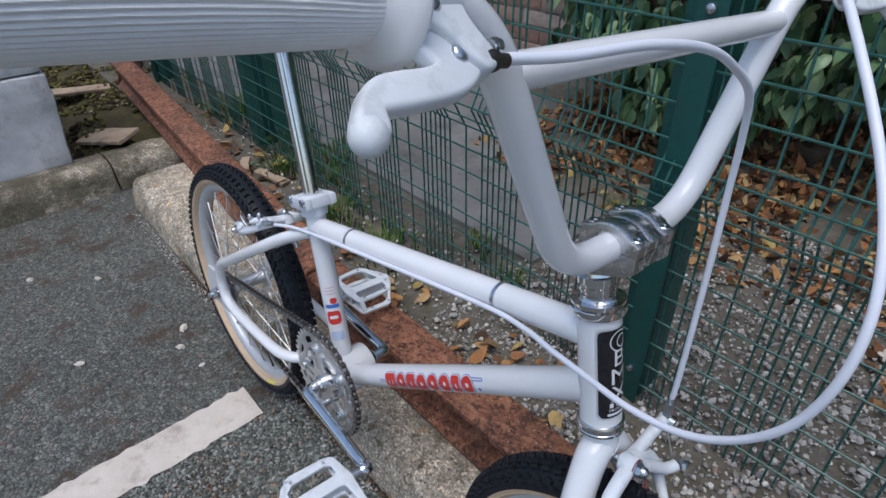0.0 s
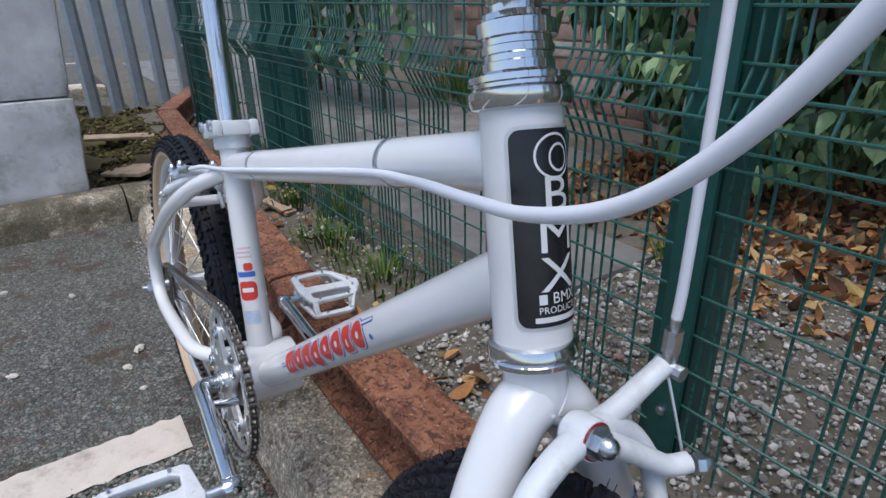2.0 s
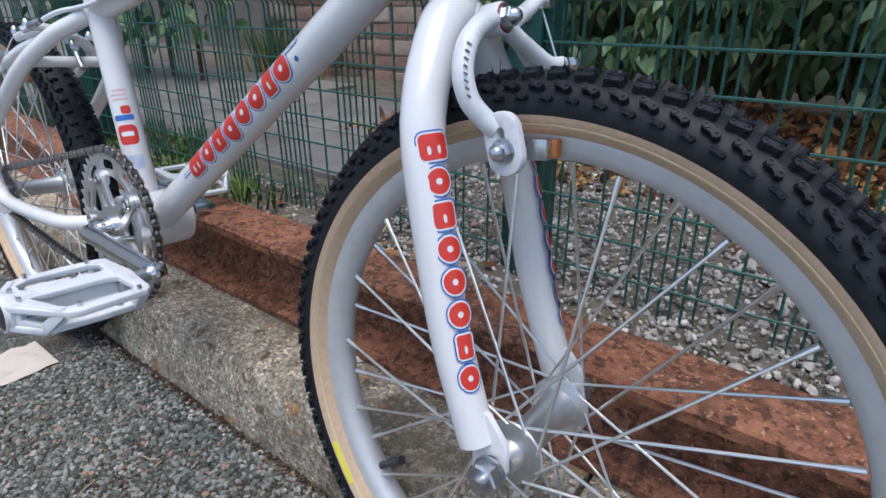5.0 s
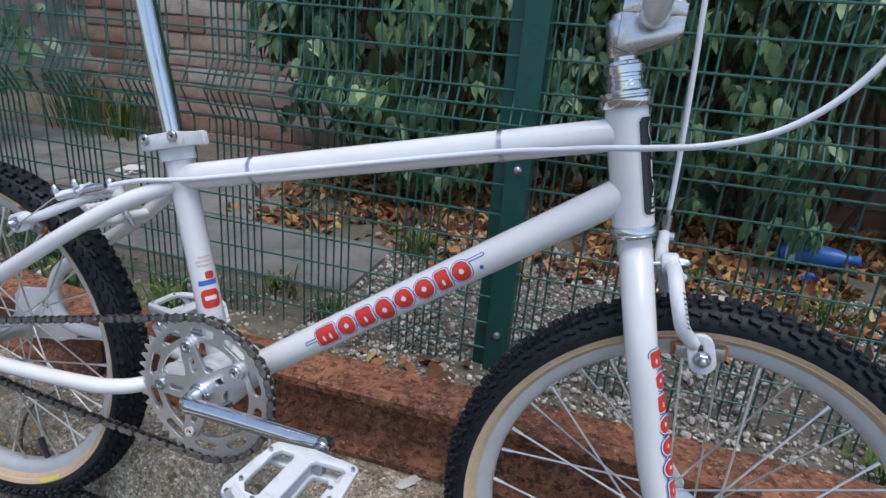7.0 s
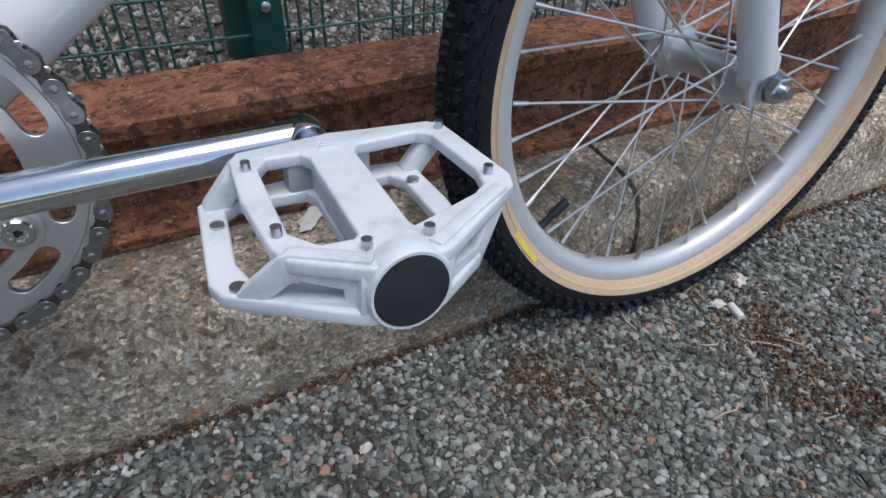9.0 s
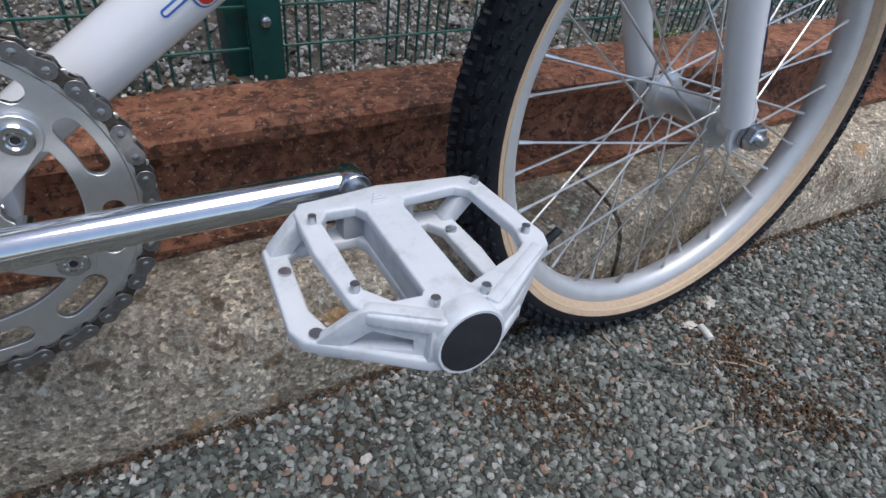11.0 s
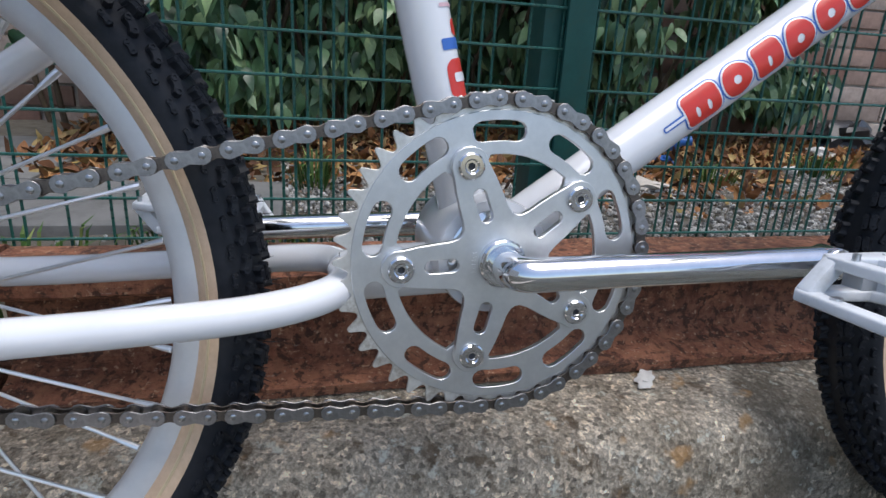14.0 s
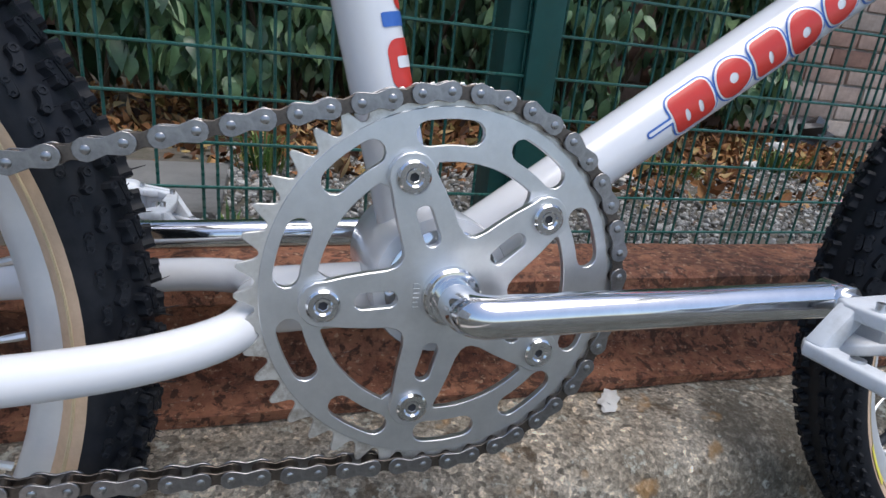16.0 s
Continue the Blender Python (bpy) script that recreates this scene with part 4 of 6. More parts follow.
for x, y, off in ((-0.0082, 0.0107, 0.0098), (-0.0033, 0.0298, 0.0062)):
    b = bmesh.new()
    lathe(b, [(0.0001, -0.0016), (0.0026, -0.0014), (0.0036, -0.0006), (0.0038, 0.0), (0.0038, 0.004)], 20, "Z")
    turned(b, lever_frame(off) @ Matrix.Translation((x, y, 0)))
    part("pivot_screw", b, STEEL, lever_r, "grey steel pivot screw")
b = bmesh.new()
for i in range(7):
    lathe(b, [(0.0020, 0), (0.0031, 0.0006), (0.0020, 0.0012)], 14, "Y", (0, 0.0015 * i, 0))
lathe(b, [(0.0001, -0.006), (0.0019, -0.006), (0.0019, 0.011), (0.0042, 0.011), (0.0042, 0.0135), (0.0001, 0.0138)], 16, "Y")
turned(b, lever_frame(0.004) @ Matrix.Translation((0.0085, 0.0252, 0)) @ pose(0, 0, 0, 0, 0, -78))
part("adjuster_spring", b, STEEL, lever_r, "zinc reach adjuster screw with spring")
b = bmesh.new()
lathe(b, [(0.0001, 0), (0.0040, 0), (0.0046, 0.003), (0.0042, 0.0055), (0.0030, 0.006), (0.0030, 0.0125), (0.0001, 0.0125)], 18, "Y")
turned(b, lever_frame(0.006) @ Matrix.Translation((0.0072, 0.0342, 0)) @ pose(0, 0, 0, 0, 0, -86))
part("cable_ferrule", b, CHAIN_IN, lever_r, "dull brass cable ferrule")

# wheels
CASE_R, CASE_H, CASE_W = 0.2160, 0.0182, 0.0230


def wheel(name, at, label, rear):
    bm = bmesh.new()
    prof = [(r - 0.0035, w) for r, w in ((0.1912, -0.0075), (0.1892, 0.0), (0.1912, 0.0075), (0.1970, 0.0126), (0.2075, 0.0135), (0.2090, 0.0128), (0.2090, 0.0112), (0.2020, 0.0105), (0.2000, 0.0), (0.2020, -0.0105), (0.2090, -0.0112), (0.2090, -0.0128), (0.2075, -0.0135), (0.1970, -0.0126))]
    lathe(bm, prof, 120, "Y", at, True)
    rim = part(name, bm, RIM_GREY, bicycle, label, angle=50)
    # tyre carcass
    def carcass(a):
        """Radius and half-width of the casing, a from 0 (bead) to 1 (crown)."""
        th = radians(-62 + 152 * a)
        return CASE_R + CASE_H * math.sin(th), CASE_W * math.cos(th)
    tan, tread = [carcass(0.33 * i / 7) for i in range(8)], [carcass(0.33 + 0.67 * i / 13) for i in range(14)]
    for s in (-1, 1):
        bm = bmesh.new()
        lathe(bm, [(r, s * w) for r, w in tan], 120, "Y", at)
        for f in [f for f in bm.faces if len(f.verts) > 4]:
            bm.faces.remove(f)
        part("sidewall", bm, TAN, rim, "tan skinwall tyre side")
        bm = bmesh.new()
        for r0, w0 in ((carcass(0.195)), (carcass(0.215))):
            lathe(bm, [(r0 - 0.0006, s * (w0 - 0.0003)), (r0, s * (w0 + 0.0006)), (r0 + 0.0006, s * (w0 - 0.0003))], 120, "Y", at)
        for f in [f for f in bm.faces if len(f.verts) > 4]:
            bm.faces.remove(f)
        part("bead_line", bm, PALE_TAN, rim, "pale cream bead line")
    bm = bmesh.new()
    lathe(bm, [(r, w) for r, w in tread] + [(r, -w) for r, w in tread[-2::-1]], 120, "Y", at)
    for f in [f for f in bm.faces if len(f.verts) > 4]:
        bm.faces.remove(f)

    half = [(0.45, -1.8), (0.7, -4.9), (2.3, -6.3), (4.7, -5.9), (5.9, -3.9), (5.1, -1.8), (4.8, -0.9), (4.8, 0.9), (5.1, 1.8), (5.9, 3.9), (4.7, 5.9), (2.3, 6.3), (0.7, 4.9), (0.45, 1.8)]

    def knob(ang, w, turn, size, tall, halves=(-1, 1), shift=0.0):
        """An X-shaped block split by a groove, with a dimpled stud on each tip, square to the casing."""
        th = math.acos(max(-1, min(1, w / CASE_W)))
        r = CASE_R + CASE_H * math.sin(th)
        out = Vector((math.cos(ang) * math.sin(th), math.cos(th), math.sin(ang) * math.sin(th)))
        fwd = Vector((-math.sin(ang), 0, math.cos(ang)))
        side = out.cross(fwd)
        c = Vector(at) + Vector((r * math.cos(ang), w, r * math.sin(ang)))
        ct, sn = math.cos(turn), math.sin(turn)

        def lay(u, v, h, k=1.0):
            u += shift
            u, v = (u * ct - v * sn) * 0.001 * size * k, (u * sn + v * ct) * 0.001 * size * k
            return bm.verts.new(c + side * u + fwd * v + out * (h - u * u / 0.040))
        for q in halves:
            lo = [lay(u * q, v, -0.0015, 1.06) for u, v in half]
            hi = [lay(u * q, v, tall, 0.94) for u, v in half]
            n = len(half)
            for j in range(n):
                bm.faces.new((lo[j], lo[(j + 1) % n], hi[(j + 1) % n], hi[j]))
            bm.faces.new(hi)
            for u, v in ((3.2 * q, -3.9), (3.2 * q, 3.9)):
                rings = [[lay(u + rr * math.cos(k * math.tau / 7), v + rr * math.sin(k * math.tau / 7), tall + hh) for k in range(7)] for rr, hh in ((2.3, -0.0004), (2.1, 0.0005), (1.15, 0.0005), (0.9, 0.00005))]
                for e, f in zip(rings, rings[1:]):
                    for k in range(7):
                        bm.faces.new((e[k], e[(k + 1) % 7], f[(k + 1) % 7], f[k]))

    rows = 90
    for i in range(rows):
        a = i * math.tau / rows
        h = 0.5 * math.tau / rows
        knob(a, -0.0094, -0.14, 0.90, 0.0042)
        knob(a + h, 0.0094, 0.14, 0.90, 0.0042)
        knob(a + h, -0.0184, 0.3, 0.88, 0.0040, (1,), -2.9)
        knob(a, 0.0184, -0.3, 0.88, 0.0040, (-1,), 2.9)
        knob(a, -0.0219, 0.1, 0.66, 0.0030, (1,), -2.9)
        knob(a + h, 0.0219, -0.1, 0.66, 0.0030, (-1,), 2.9)
    for i in range(150):
        a, w = random.uniform(0, math.tau), random.uniform(-0.019, 0.019)
        th = math.acos(w / CASE_W)
        out = Vector((math.cos(a) * math.sin(th), math.cos(th), math.sin(a) * math.sin(th)))
        c = Vector(at) + Vector(((CASE_R + CASE_H * math.sin(th)) * math.cos(a), w, (CASE_R + CASE_H * math.sin(th)) * math.sin(a)))
        tip = out * random.uniform(0.006, 0.011) + Vector((random.uniform(-1, 1), random.uniform(-1, 1), random.uniform(-1, 1))) * 0.003
        tube(bm, [c, c + tip * 0.6, c + tip], [0.00035, 0.0003, 0.00015], 4)
    part("tyre", bm, RUBBER, rim, "black knobbly rubber tread", angle=30)
    # hub
    bm = bmesh.new()
    lathe(bm, [(0.0050, -0.048), (0.0092, -0.0475), (0.0105, -0.037), (0.0218, -0.0352), (0.0224, -0.0340), (0.0218, -0.0325), (0.0150, -0.0295), (0.0128, -0.024), (0.0120, 0.0), (0.0128, 0.024), (0.0150, 0.0295), (0.0218, 0.0325), (0.0224, 0.0340), (0.0218, 0.0352), (0.0105, 0.037), (0.0092, 0.0475), (0.0050, 0.048)], 40, "Y", at)
    part("hub", bm, ALLOY, rim, "polished alloy hub")
    for s in (-1, 1):
        bm = bmesh.new()
        b = turned(plate([circle(0, 0, 0.0092, 6)], 0.0085, 0.0012), Matrix.Translation(Vector(at) + Vector((0, s * (0.0655 + (0.003 if rear else 0)), 0))) @ TO_SIDE)
        add_to(bm, b)
        lathe(bm, [(0.0112, 0), (0.0112, 0.0022)], 20, "Y", Vector(at) + Vector((0, s * 0.0600 - 0.001, 0)))
        part("axle_nut", bm, STEEL, rim, "zinc hexagon axle nut")
        bm = bmesh.new()
        tube(bm, [Vector(at) + Vector((0, s * 0.046, 0)), Vector(at) + Vector((0, s * (0.0755 + (0.004 if rear else 0)), 0))], 0.0047, 14)
        part("axle", bm, STEEL, rim)
    # spokes
    def ends(i):
        s = 1 if i % 2 else -1
        k = i // 2
        hub_a = k * math.tau / 18 + (0.17 if s > 0 else 0)
        lead = radians(62) if k % 2 else -radians(62)
        rim_a = hub_a + lead
        rim_a = round(rim_a / (math.tau / 36)) * math.tau / 36
        a = Vector(at) + Vector((0.0198 * math.cos(hub_a), s * (0.0338 + (0.0016 if k % 2 else -0.0016)), 0.0198 * math.sin(hub_a)))
        b = Vector(at) + Vector((0.1850 * math.cos(rim_a), s * 0.0035, 0.1850 * math.sin(rim_a)))
        return a, b
    a, b = ends(0)
    L = (b - a).length
    bm = bmesh.new()
    tube(bm, [(0, 0, 0), (0, 0, L)], 0.00112, 8)
    tube(bm, [(0, 0, L - 0.012), (0, 0, L - 0.004), (0, 0, L)], [0.0015, 0.0020, 0.0020], 8)
    me = finish(bm, "spoke", SPOKE)
    for i in range(36):
        a, b = ends(i)
        ob = part("spoke", me, None, rim)
        m = (b - a).to_track_quat("Z", "Y").to_matrix().to_4x4()
        m.translation = b - (b - a).normalized() * L
        ob.matrix_local = m
    return rim


front_wheel = wheel("front_wheel", FRONT, "silver-grey alloy front wheel rim", False)
rear_wheel = wheel("rear_wheel", REAR, "silver-grey alloy rear wheel rim", True)


def valve(rim, at, deg):
    a = radians(deg)
    d = Vector((math.cos(a), 0, math.sin(a)))
    bm = bmesh.new()
    p = Vector(at) + d * 0.1855
    tube(bm, [p, p - d * 0.012, p - d * 0.014, p - d * 0.030], [0.0034, 0.0030, 0.0042, 0.0040], 14)
    part("valve", bm, DARK, rim, "black capped tyre valve")


valve(front_wheel, FRONT, 218)
valve(rear_wheel, REAR, 292)
for rim, at, deg in ((front_wheel, FRONT, 213), (rear_wheel, REAR, 298)):
    bm = bmesh.new()
    rows = []
    for i in range(13):
        a = radians(deg - 5.5 + 11 * i / 12)
        rows.append([bm.verts.new(Vector(at) + Vector((r * math.cos(a), -w, r * math.sin(a)))) for r, w in [(r_, CASE_W * math.sqrt(1 - ((r_ - CASE_R) / CASE_H) ** 2) + 0.0007) for r_ in (0.2062, 0.2075, 0.2090, 0.2104)]])
    for u, v in zip(rows, rows[1:]):
        for k in range(3):
            bm.faces.new((u[k], u[k + 1], v[k + 1], v[k]))
    part("size_label", bm, YELLOW, rim, "yellow tyre size label")

# chainring, spider, cranks
RING_Y, PITCH_R, TEETH = -0.0400, 0.0862, 44
BOLT0 = 38.9
outer = []
for i in range(TEETH):
    for f, r in ((-0.48, 0.0818), (-0.38, 0.0822), (-0.28, 0.0838), (-0.19, 0.0862), (-0.10, 0.0888), (-0.04, 0.0897), (0.04, 0.0897), (0.10, 0.0888), (0.19, 0.0862), (0.28, 0.0838), (0.38, 0.0822), (0.48, 0.0818)):
        a = (i + f) * math.tau / TEETH
        outer.append((r * math.cos(a), r * math.sin(a)))


def arc_slot(r, half, deg, span):
    """An oblong that follows a circle."""
    pts = []
    for k in range(9):
        a = radians(deg - span + 2 * span * k / 8)
        pts.append(((r + half) * math.cos(a), (r + half) * math.sin(a)))
    for k in range(1, 6):
        a, t = radians(deg + span), math.pi * k / 6
        c = (r * math.cos(a), r * math.sin(a))
        pts.append((c[0] + half * (math.cos(t) * math.cos(a) - math.sin(t) * math.sin(a)), c[1] + half * (math.cos(t) * math.sin(a) + math.sin(t) * math.cos(a))))
    for k in range(9):
        a = radians(deg + span - 2 * span * k / 8)
        pts.append(((r - half) * math.cos(a), (r - half) * math.sin(a)))
    for k in range(1, 6):
        a, t = radians(deg - span), math.pi + math.pi * k / 6
        c = (r * math.cos(a), r * math.sin(a))
        pts.append((c[0] + half * (math.cos(t) * math.cos(a) - math.sin(t) * math.sin(a)), c[1] + half * (math.cos(t) * math.sin(a) + math.sin(t) * math.cos(a))))
    return pts


inner = []
for i in range(180):
    deg = i * 2.0
    off = min(abs((deg - BOLT0 + 36) % 72 - 36), 36)
    r = 0.0580 if off > 13 else 0.0470 if off < 7.5 else 0.0470 + 0.0110 * (0.5 - 0.5 * math.cos(math.pi * (off - 7.5) / 5.5))
    inner.append((r * math.cos(radians(deg)), r * math.sin(radians(deg))))
slots = [arc_slot(0.0700, 0.0056, BOLT0 + 18 + 36 * k, 8.0) for k in range(10)]
ring = part("chainring", turned(plate([circle(0, 0, 0.0803, 132), inner] + slots, 0.0036, 0.0003), Matrix.Translation((0, RING_Y, 0)) @ TO_SIDE), ALLOY, bicycle, "brushed alloy five-bolt chainring")
part("tooth_ring", turned(plate([outer, circle(0, 0, 0.0800, 132)], 0.0019, 0.0003), Matrix.Translation((0, RING_Y + 0.0002, 0)) @ TO_SIDE), TOOTH, ring, "pale worn tooth edge")
star = []
for k in range(5):
    b = BOLT0 + 72 * k
    tip = (0.055 * math.cos(radians(b)), 0.055 * math.sin(radians(b)))
    for off, r in ((-36, 0.0268), (-30, 0.0276), (-24, 0.0310), (-18.5, 0.0380), (-14.0, 0.0460)):
        star.append((r * math.cos(radians(b + off)), r * math.sin(radians(b + off))))
    for j in range(9):
        a = radians(b - 100 + 200 * j / 8)
        star.append((tip[0] + 0.0098 * math.cos(a), tip[1] + 0.0098 * math.sin(a)))
    for off, r in ((14.0, 0.0460), (18.5, 0.0380), (24, 0.0310), (30, 0.0276)):
        star.append((r * math.cos(radians(b + off)), r * math.sin(radians(b + off))))
holes = []
for k in range(5):
    b = radians(BOLT0 + 72 * k)
    c, s = math.cos(b), math.sin(b)
    holes.append([(x * c - y * s, x * s + y * c) for x, y in rounded(0.0232, -0.0040, 0.0425, 0.0040, 0.0039, 5)])
spider = part("spider", turned(plate([star] + holes, 0.0042, 0.0004), Matrix.Translation((0, RING_Y - 0.0040, 0)) @ TO_SIDE), ALLOY, ring, "brushed alloy crank spider")
for k in range(5):
    b = radians(BOLT0 + 72 * k)
    x, z = 0.055 * math.cos(b), 0.055 * math.sin(b)
    me = turned(plate([circle(0, 0, 0.0062, 24), circle(0, 0, 0.0040, 20)], 0.0026, 0.0009), Matrix.Translation((x, RING_Y - 0.0075, z)) @ TO_SIDE)
    add_to(me, turned(plate([circle(0, 0, 0.0041, 20), circle(0, 0, 0.0022, 6, 0.4)], 0.0020, 0.0002), Matrix.Translation((x, RING_Y - 0.0070, z)) @ TO_SIDE))
    # dark disc closes the socket; its colour stands in for the shade inside
    part("bolt_socket", turned(plate([circle(0, 0, 0.003, 12)], 0.0008), Matrix.Translation((x, RING_Y - 0.0064, z)) @ TO_SIDE), DARK, ring, "dark disc for the shade in the hexagon socket")
    part("chainring_bolt", me, CHROME, ring, "chrome hex socket chainring bolt")
bm = bmesh.new()
for i in range(6):
    box(bm, (-0.0168, RING_Y - 0.0064, -0.0062 + 0.0021 * i), (-0.0142, RING_Y - 0.0058, -0.0050 + 0.0021 * i))
part("stamped_bars", bm, ALLOY, ring)

CR = pose(0, 0, 0, 0, -2.2, 0)


def crank_arm(s):
    """s = -1: the right arm, with the ring; +1: the left arm."""
    bm = bmesh.new()
    f = 1 if s < 0 else -1
    y = lambda v: s * v
    path = fillet([(0, y(0.050), 0), (0, y(0.0740), 0), (f * 0.050, y(0.0765), 0), (f * 0.168, y(0.0850), 0)], 0.016, 9)
    n = len(path)
    tube(bm, path, [0.0092 - 0.0007 * i / n for i in range(n)], 28)
    lathe(bm, [(0.0001, -0.0076), (0.0082, -0.0075), (0.0089, -0.0065), (0.0089, 0.0065), (0.0082, 0.0075), (0.0001, 0.0076)], 28, "Y", (f * 0.173, y(0.0860), 0))
    lathe(bm, [(0.0001, 0), (0.0150, 0), (0.0150, 0.0045), (0.0135, 0.0065), (0.0118, 0.0068), (0.0118, 0.0095), (0.0001, 0.0095)] if s > 0 else [(0.0001, 0), (0.0132, 0), (0.0132, -0.0040), (0.0122, -0.0052), (0.0108, -0.0054), (0.0108, -0.0085), (0.0001, -0.0085)], 36, "Y", (0, y(0.0405) if s > 0 else RING_Y - 0.006, 0))
    turned(bm, CR)
    arm = part("crank_arm", bm, CHROME, bicycle, "chrome tubular crank arm")
    return arm


right_crank, left_crank = crank_arm(-1), crank_arm(1)
bm = bmesh.new()
tube(bm, [(0.0335, RING_Y - 0.002, -0.008), (0.0335, -0.073, -0.002)], 0.0048, 14)
part("spider_lug", bm, CHROME, right_crank)
sp = bmesh.new()
tube(sp, [(0, -0.05, 0), (0, 0.05, 0)], 0.0125, 20)
part("crank_spindle", sp, STEEL, bicycle)


def pedal(s, tilt):
    f = 1 if s < 0 else -1
    hub = CR @ Vector((f * 0.173, 0, 0))
    base = Matrix.Translation((hub.x, s * 0.1575, hub.z)) @ pose(0, 0, 0, 0, tilt, 0) @ (Matrix.Identity(4) if s < 0 else pose(0, 0, 0, 0, 0, 180)) @ Matrix.Diagonal((0.93, 0.97, 1.0, 1.0))
    bm = bmesh.new()
    # a high and a low frame, set off to opposite sides: half a turn about the axle brings one onto the other
    rim_ = [(-0.0350, 0.0455), (-0.0120, 0.0480), (0.0040, 0.0500), (0.0200, 0.0480), (0.0485, 0.0455), (0.0535, 0.0410), (0.0565, -0.0100), (0.0535, -0.0170), (0.0160, -0.0425), (0.0120, -0.0440), (-0.0120, -0.0440), (-0.0330, -0.0305), (-0.0365, -0.0230), (-0.0395, 0.0100), (-0.0385, 0.0400)]
    left_ = [(-0.0318, 0.0300), (-0.0262, 0.0380), (-0.0118, 0.0372), (-0.0082, 0.0310), (-0.0088, -0.0262), (-0.0115, -0.0292), (-0.0235, -0.0282), (-0.0318, -0.0175)]
    right_ = [(0.0078, 0.0310), (0.0112, 0.0374), (0.0400, 0.0392), (0.0462, 0.0340), (0.0485, -0.0020), (0.0450, -0.0140), (0.0385, -0.0190), (0.0085, -0.0298), (0.0072, -0.0262)]
    for q in (1, -1):
        add_to(bm, turned(plate([rim_, left_, right_], 0.0056, 0.0013, 2), Matrix.Translation((0, 0, q * 0.0082)) @ (Matrix.Identity(4) if q > 0 else pose(0, 0, 0, 0, 180, 0))))
        for a, b, w in (((-0.0355, 0.0395), (-0.0500, 0.0395), 0.0085), ((-0.0120, -0.0405), (-0.0130, -0.0405), 0.0075), ((0.0120, 0.0430), (0.0120, 0.0430), 0.0120), ((-0.0120, 0.0430), (-0.0120, 0.0430), 0.0120)):
            bar(bm, (a[0] * q, a[1], 0.0080 * q), (b[0] * q, b[1], -0.0080 * q), w, w, 0.0018, up=(0, 1, 0))
        d = Vector((-0.0305, 0.0185, 0)).normalized()
        m = Matrix((d, Vector((0, 0, 1)), d.cross(Vector((0, 0, 1))))).transposed().to_4x4()
        m.translation = (-0.0115, -0.0405, 0)
        wall_ = [(0.0, -0.0108), (0.0425, -0.0108), (0.0450, -0.0080), (0.0268, 0.0095), (0.0240, 0.0108), (0.0, 0.0108)]
        hole_ = [(0.0070, -0.0050), (0.0330, -0.0068), (0.0345, -0.0055), (0.0235, 0.0040), (0.0070, 0.0018)]
        add_to(bm, turned(plate([wall_, hole_], 0.0058, 0.0014, 1), (Matrix.Identity(4) if q > 0 else pose(0, 0, 0, 0, 180, 0)) @ m))
    box(bm, (-0.0082, -0.040, -0.0096), (0.0072, 0.047, 0.0096), None, 0.0028)
    for k in range(4):
        box(bm, (-0.0045 + 0.0012 * k, 0.0360 + 0.0022 * k, 0.0090), (0.0045 - 0.0012 * k, 0.0372 + 0.0022 * k, 0.0118), None, 0.0003)
    lathe(bm, [(0.0100, -0.0330), (0.0140, -0.0365), (0.0150, -0.0420), (0.0148, -0.0455), (0.0140, -0.0468), (0.0130, -0.0468), (0.0130, -0.0420), (0.0001, -0.0420)], 36)
    turned(bm, base)
    body = part("pedal", bm, WHITE_MATT, bicycle, "white painted alloy platform pedal with pins")
    bm = bmesh.new()
    lathe(bm, [(0.0001, -0.0474), (0.0115, -0.0473), (0.0128, -0.0470), (0.0131, -0.0455)], 32)
    turned(bm, base)
    part("end_cap", bm, DARK, body, "black plastic dust cap")
    bm = bmesh.new()
    tube(bm, [(0, 0.043, 0), (0, 0.052, 0), (0, 0.0525, 0), (0, 0.070, 0)], [0.0076, 0.0076, 0.0060, 0.0060], 20)
    turned(bm, base)
    part("pedal_axle", bm, STEEL, body, "steel pedal axle")
    for x, y, up in ((-0.0345, 0.0300, 1), (-0.0340, -0.0175, 1), (-0.0100, -0.0350, 1), (0.0112, -0.0355, 1), (0.0495, -0.0075, 1), (0.0505, 0.0370, 1), (-0.0495, 0.0230, 0), (-0.0490, -0.0165, 0), (0.0335, 0.0270, 0), (0.0335, -0.0150, 0)):
        z = 0.0110 if up else -0.0046
        bm = bmesh.new()
        tube(bm, [(x, y, z - 0.003), (x, y, z + (0.0034 if up else 0.0004))], 0.0019 if up else 0.0028, 12)
        turned(bm, base)
        part("pin", bm, STEEL, body, "steel grip pin")
    return body


right_pedal, left_pedal = pedal(-1, 1.5), pedal(1, 4)

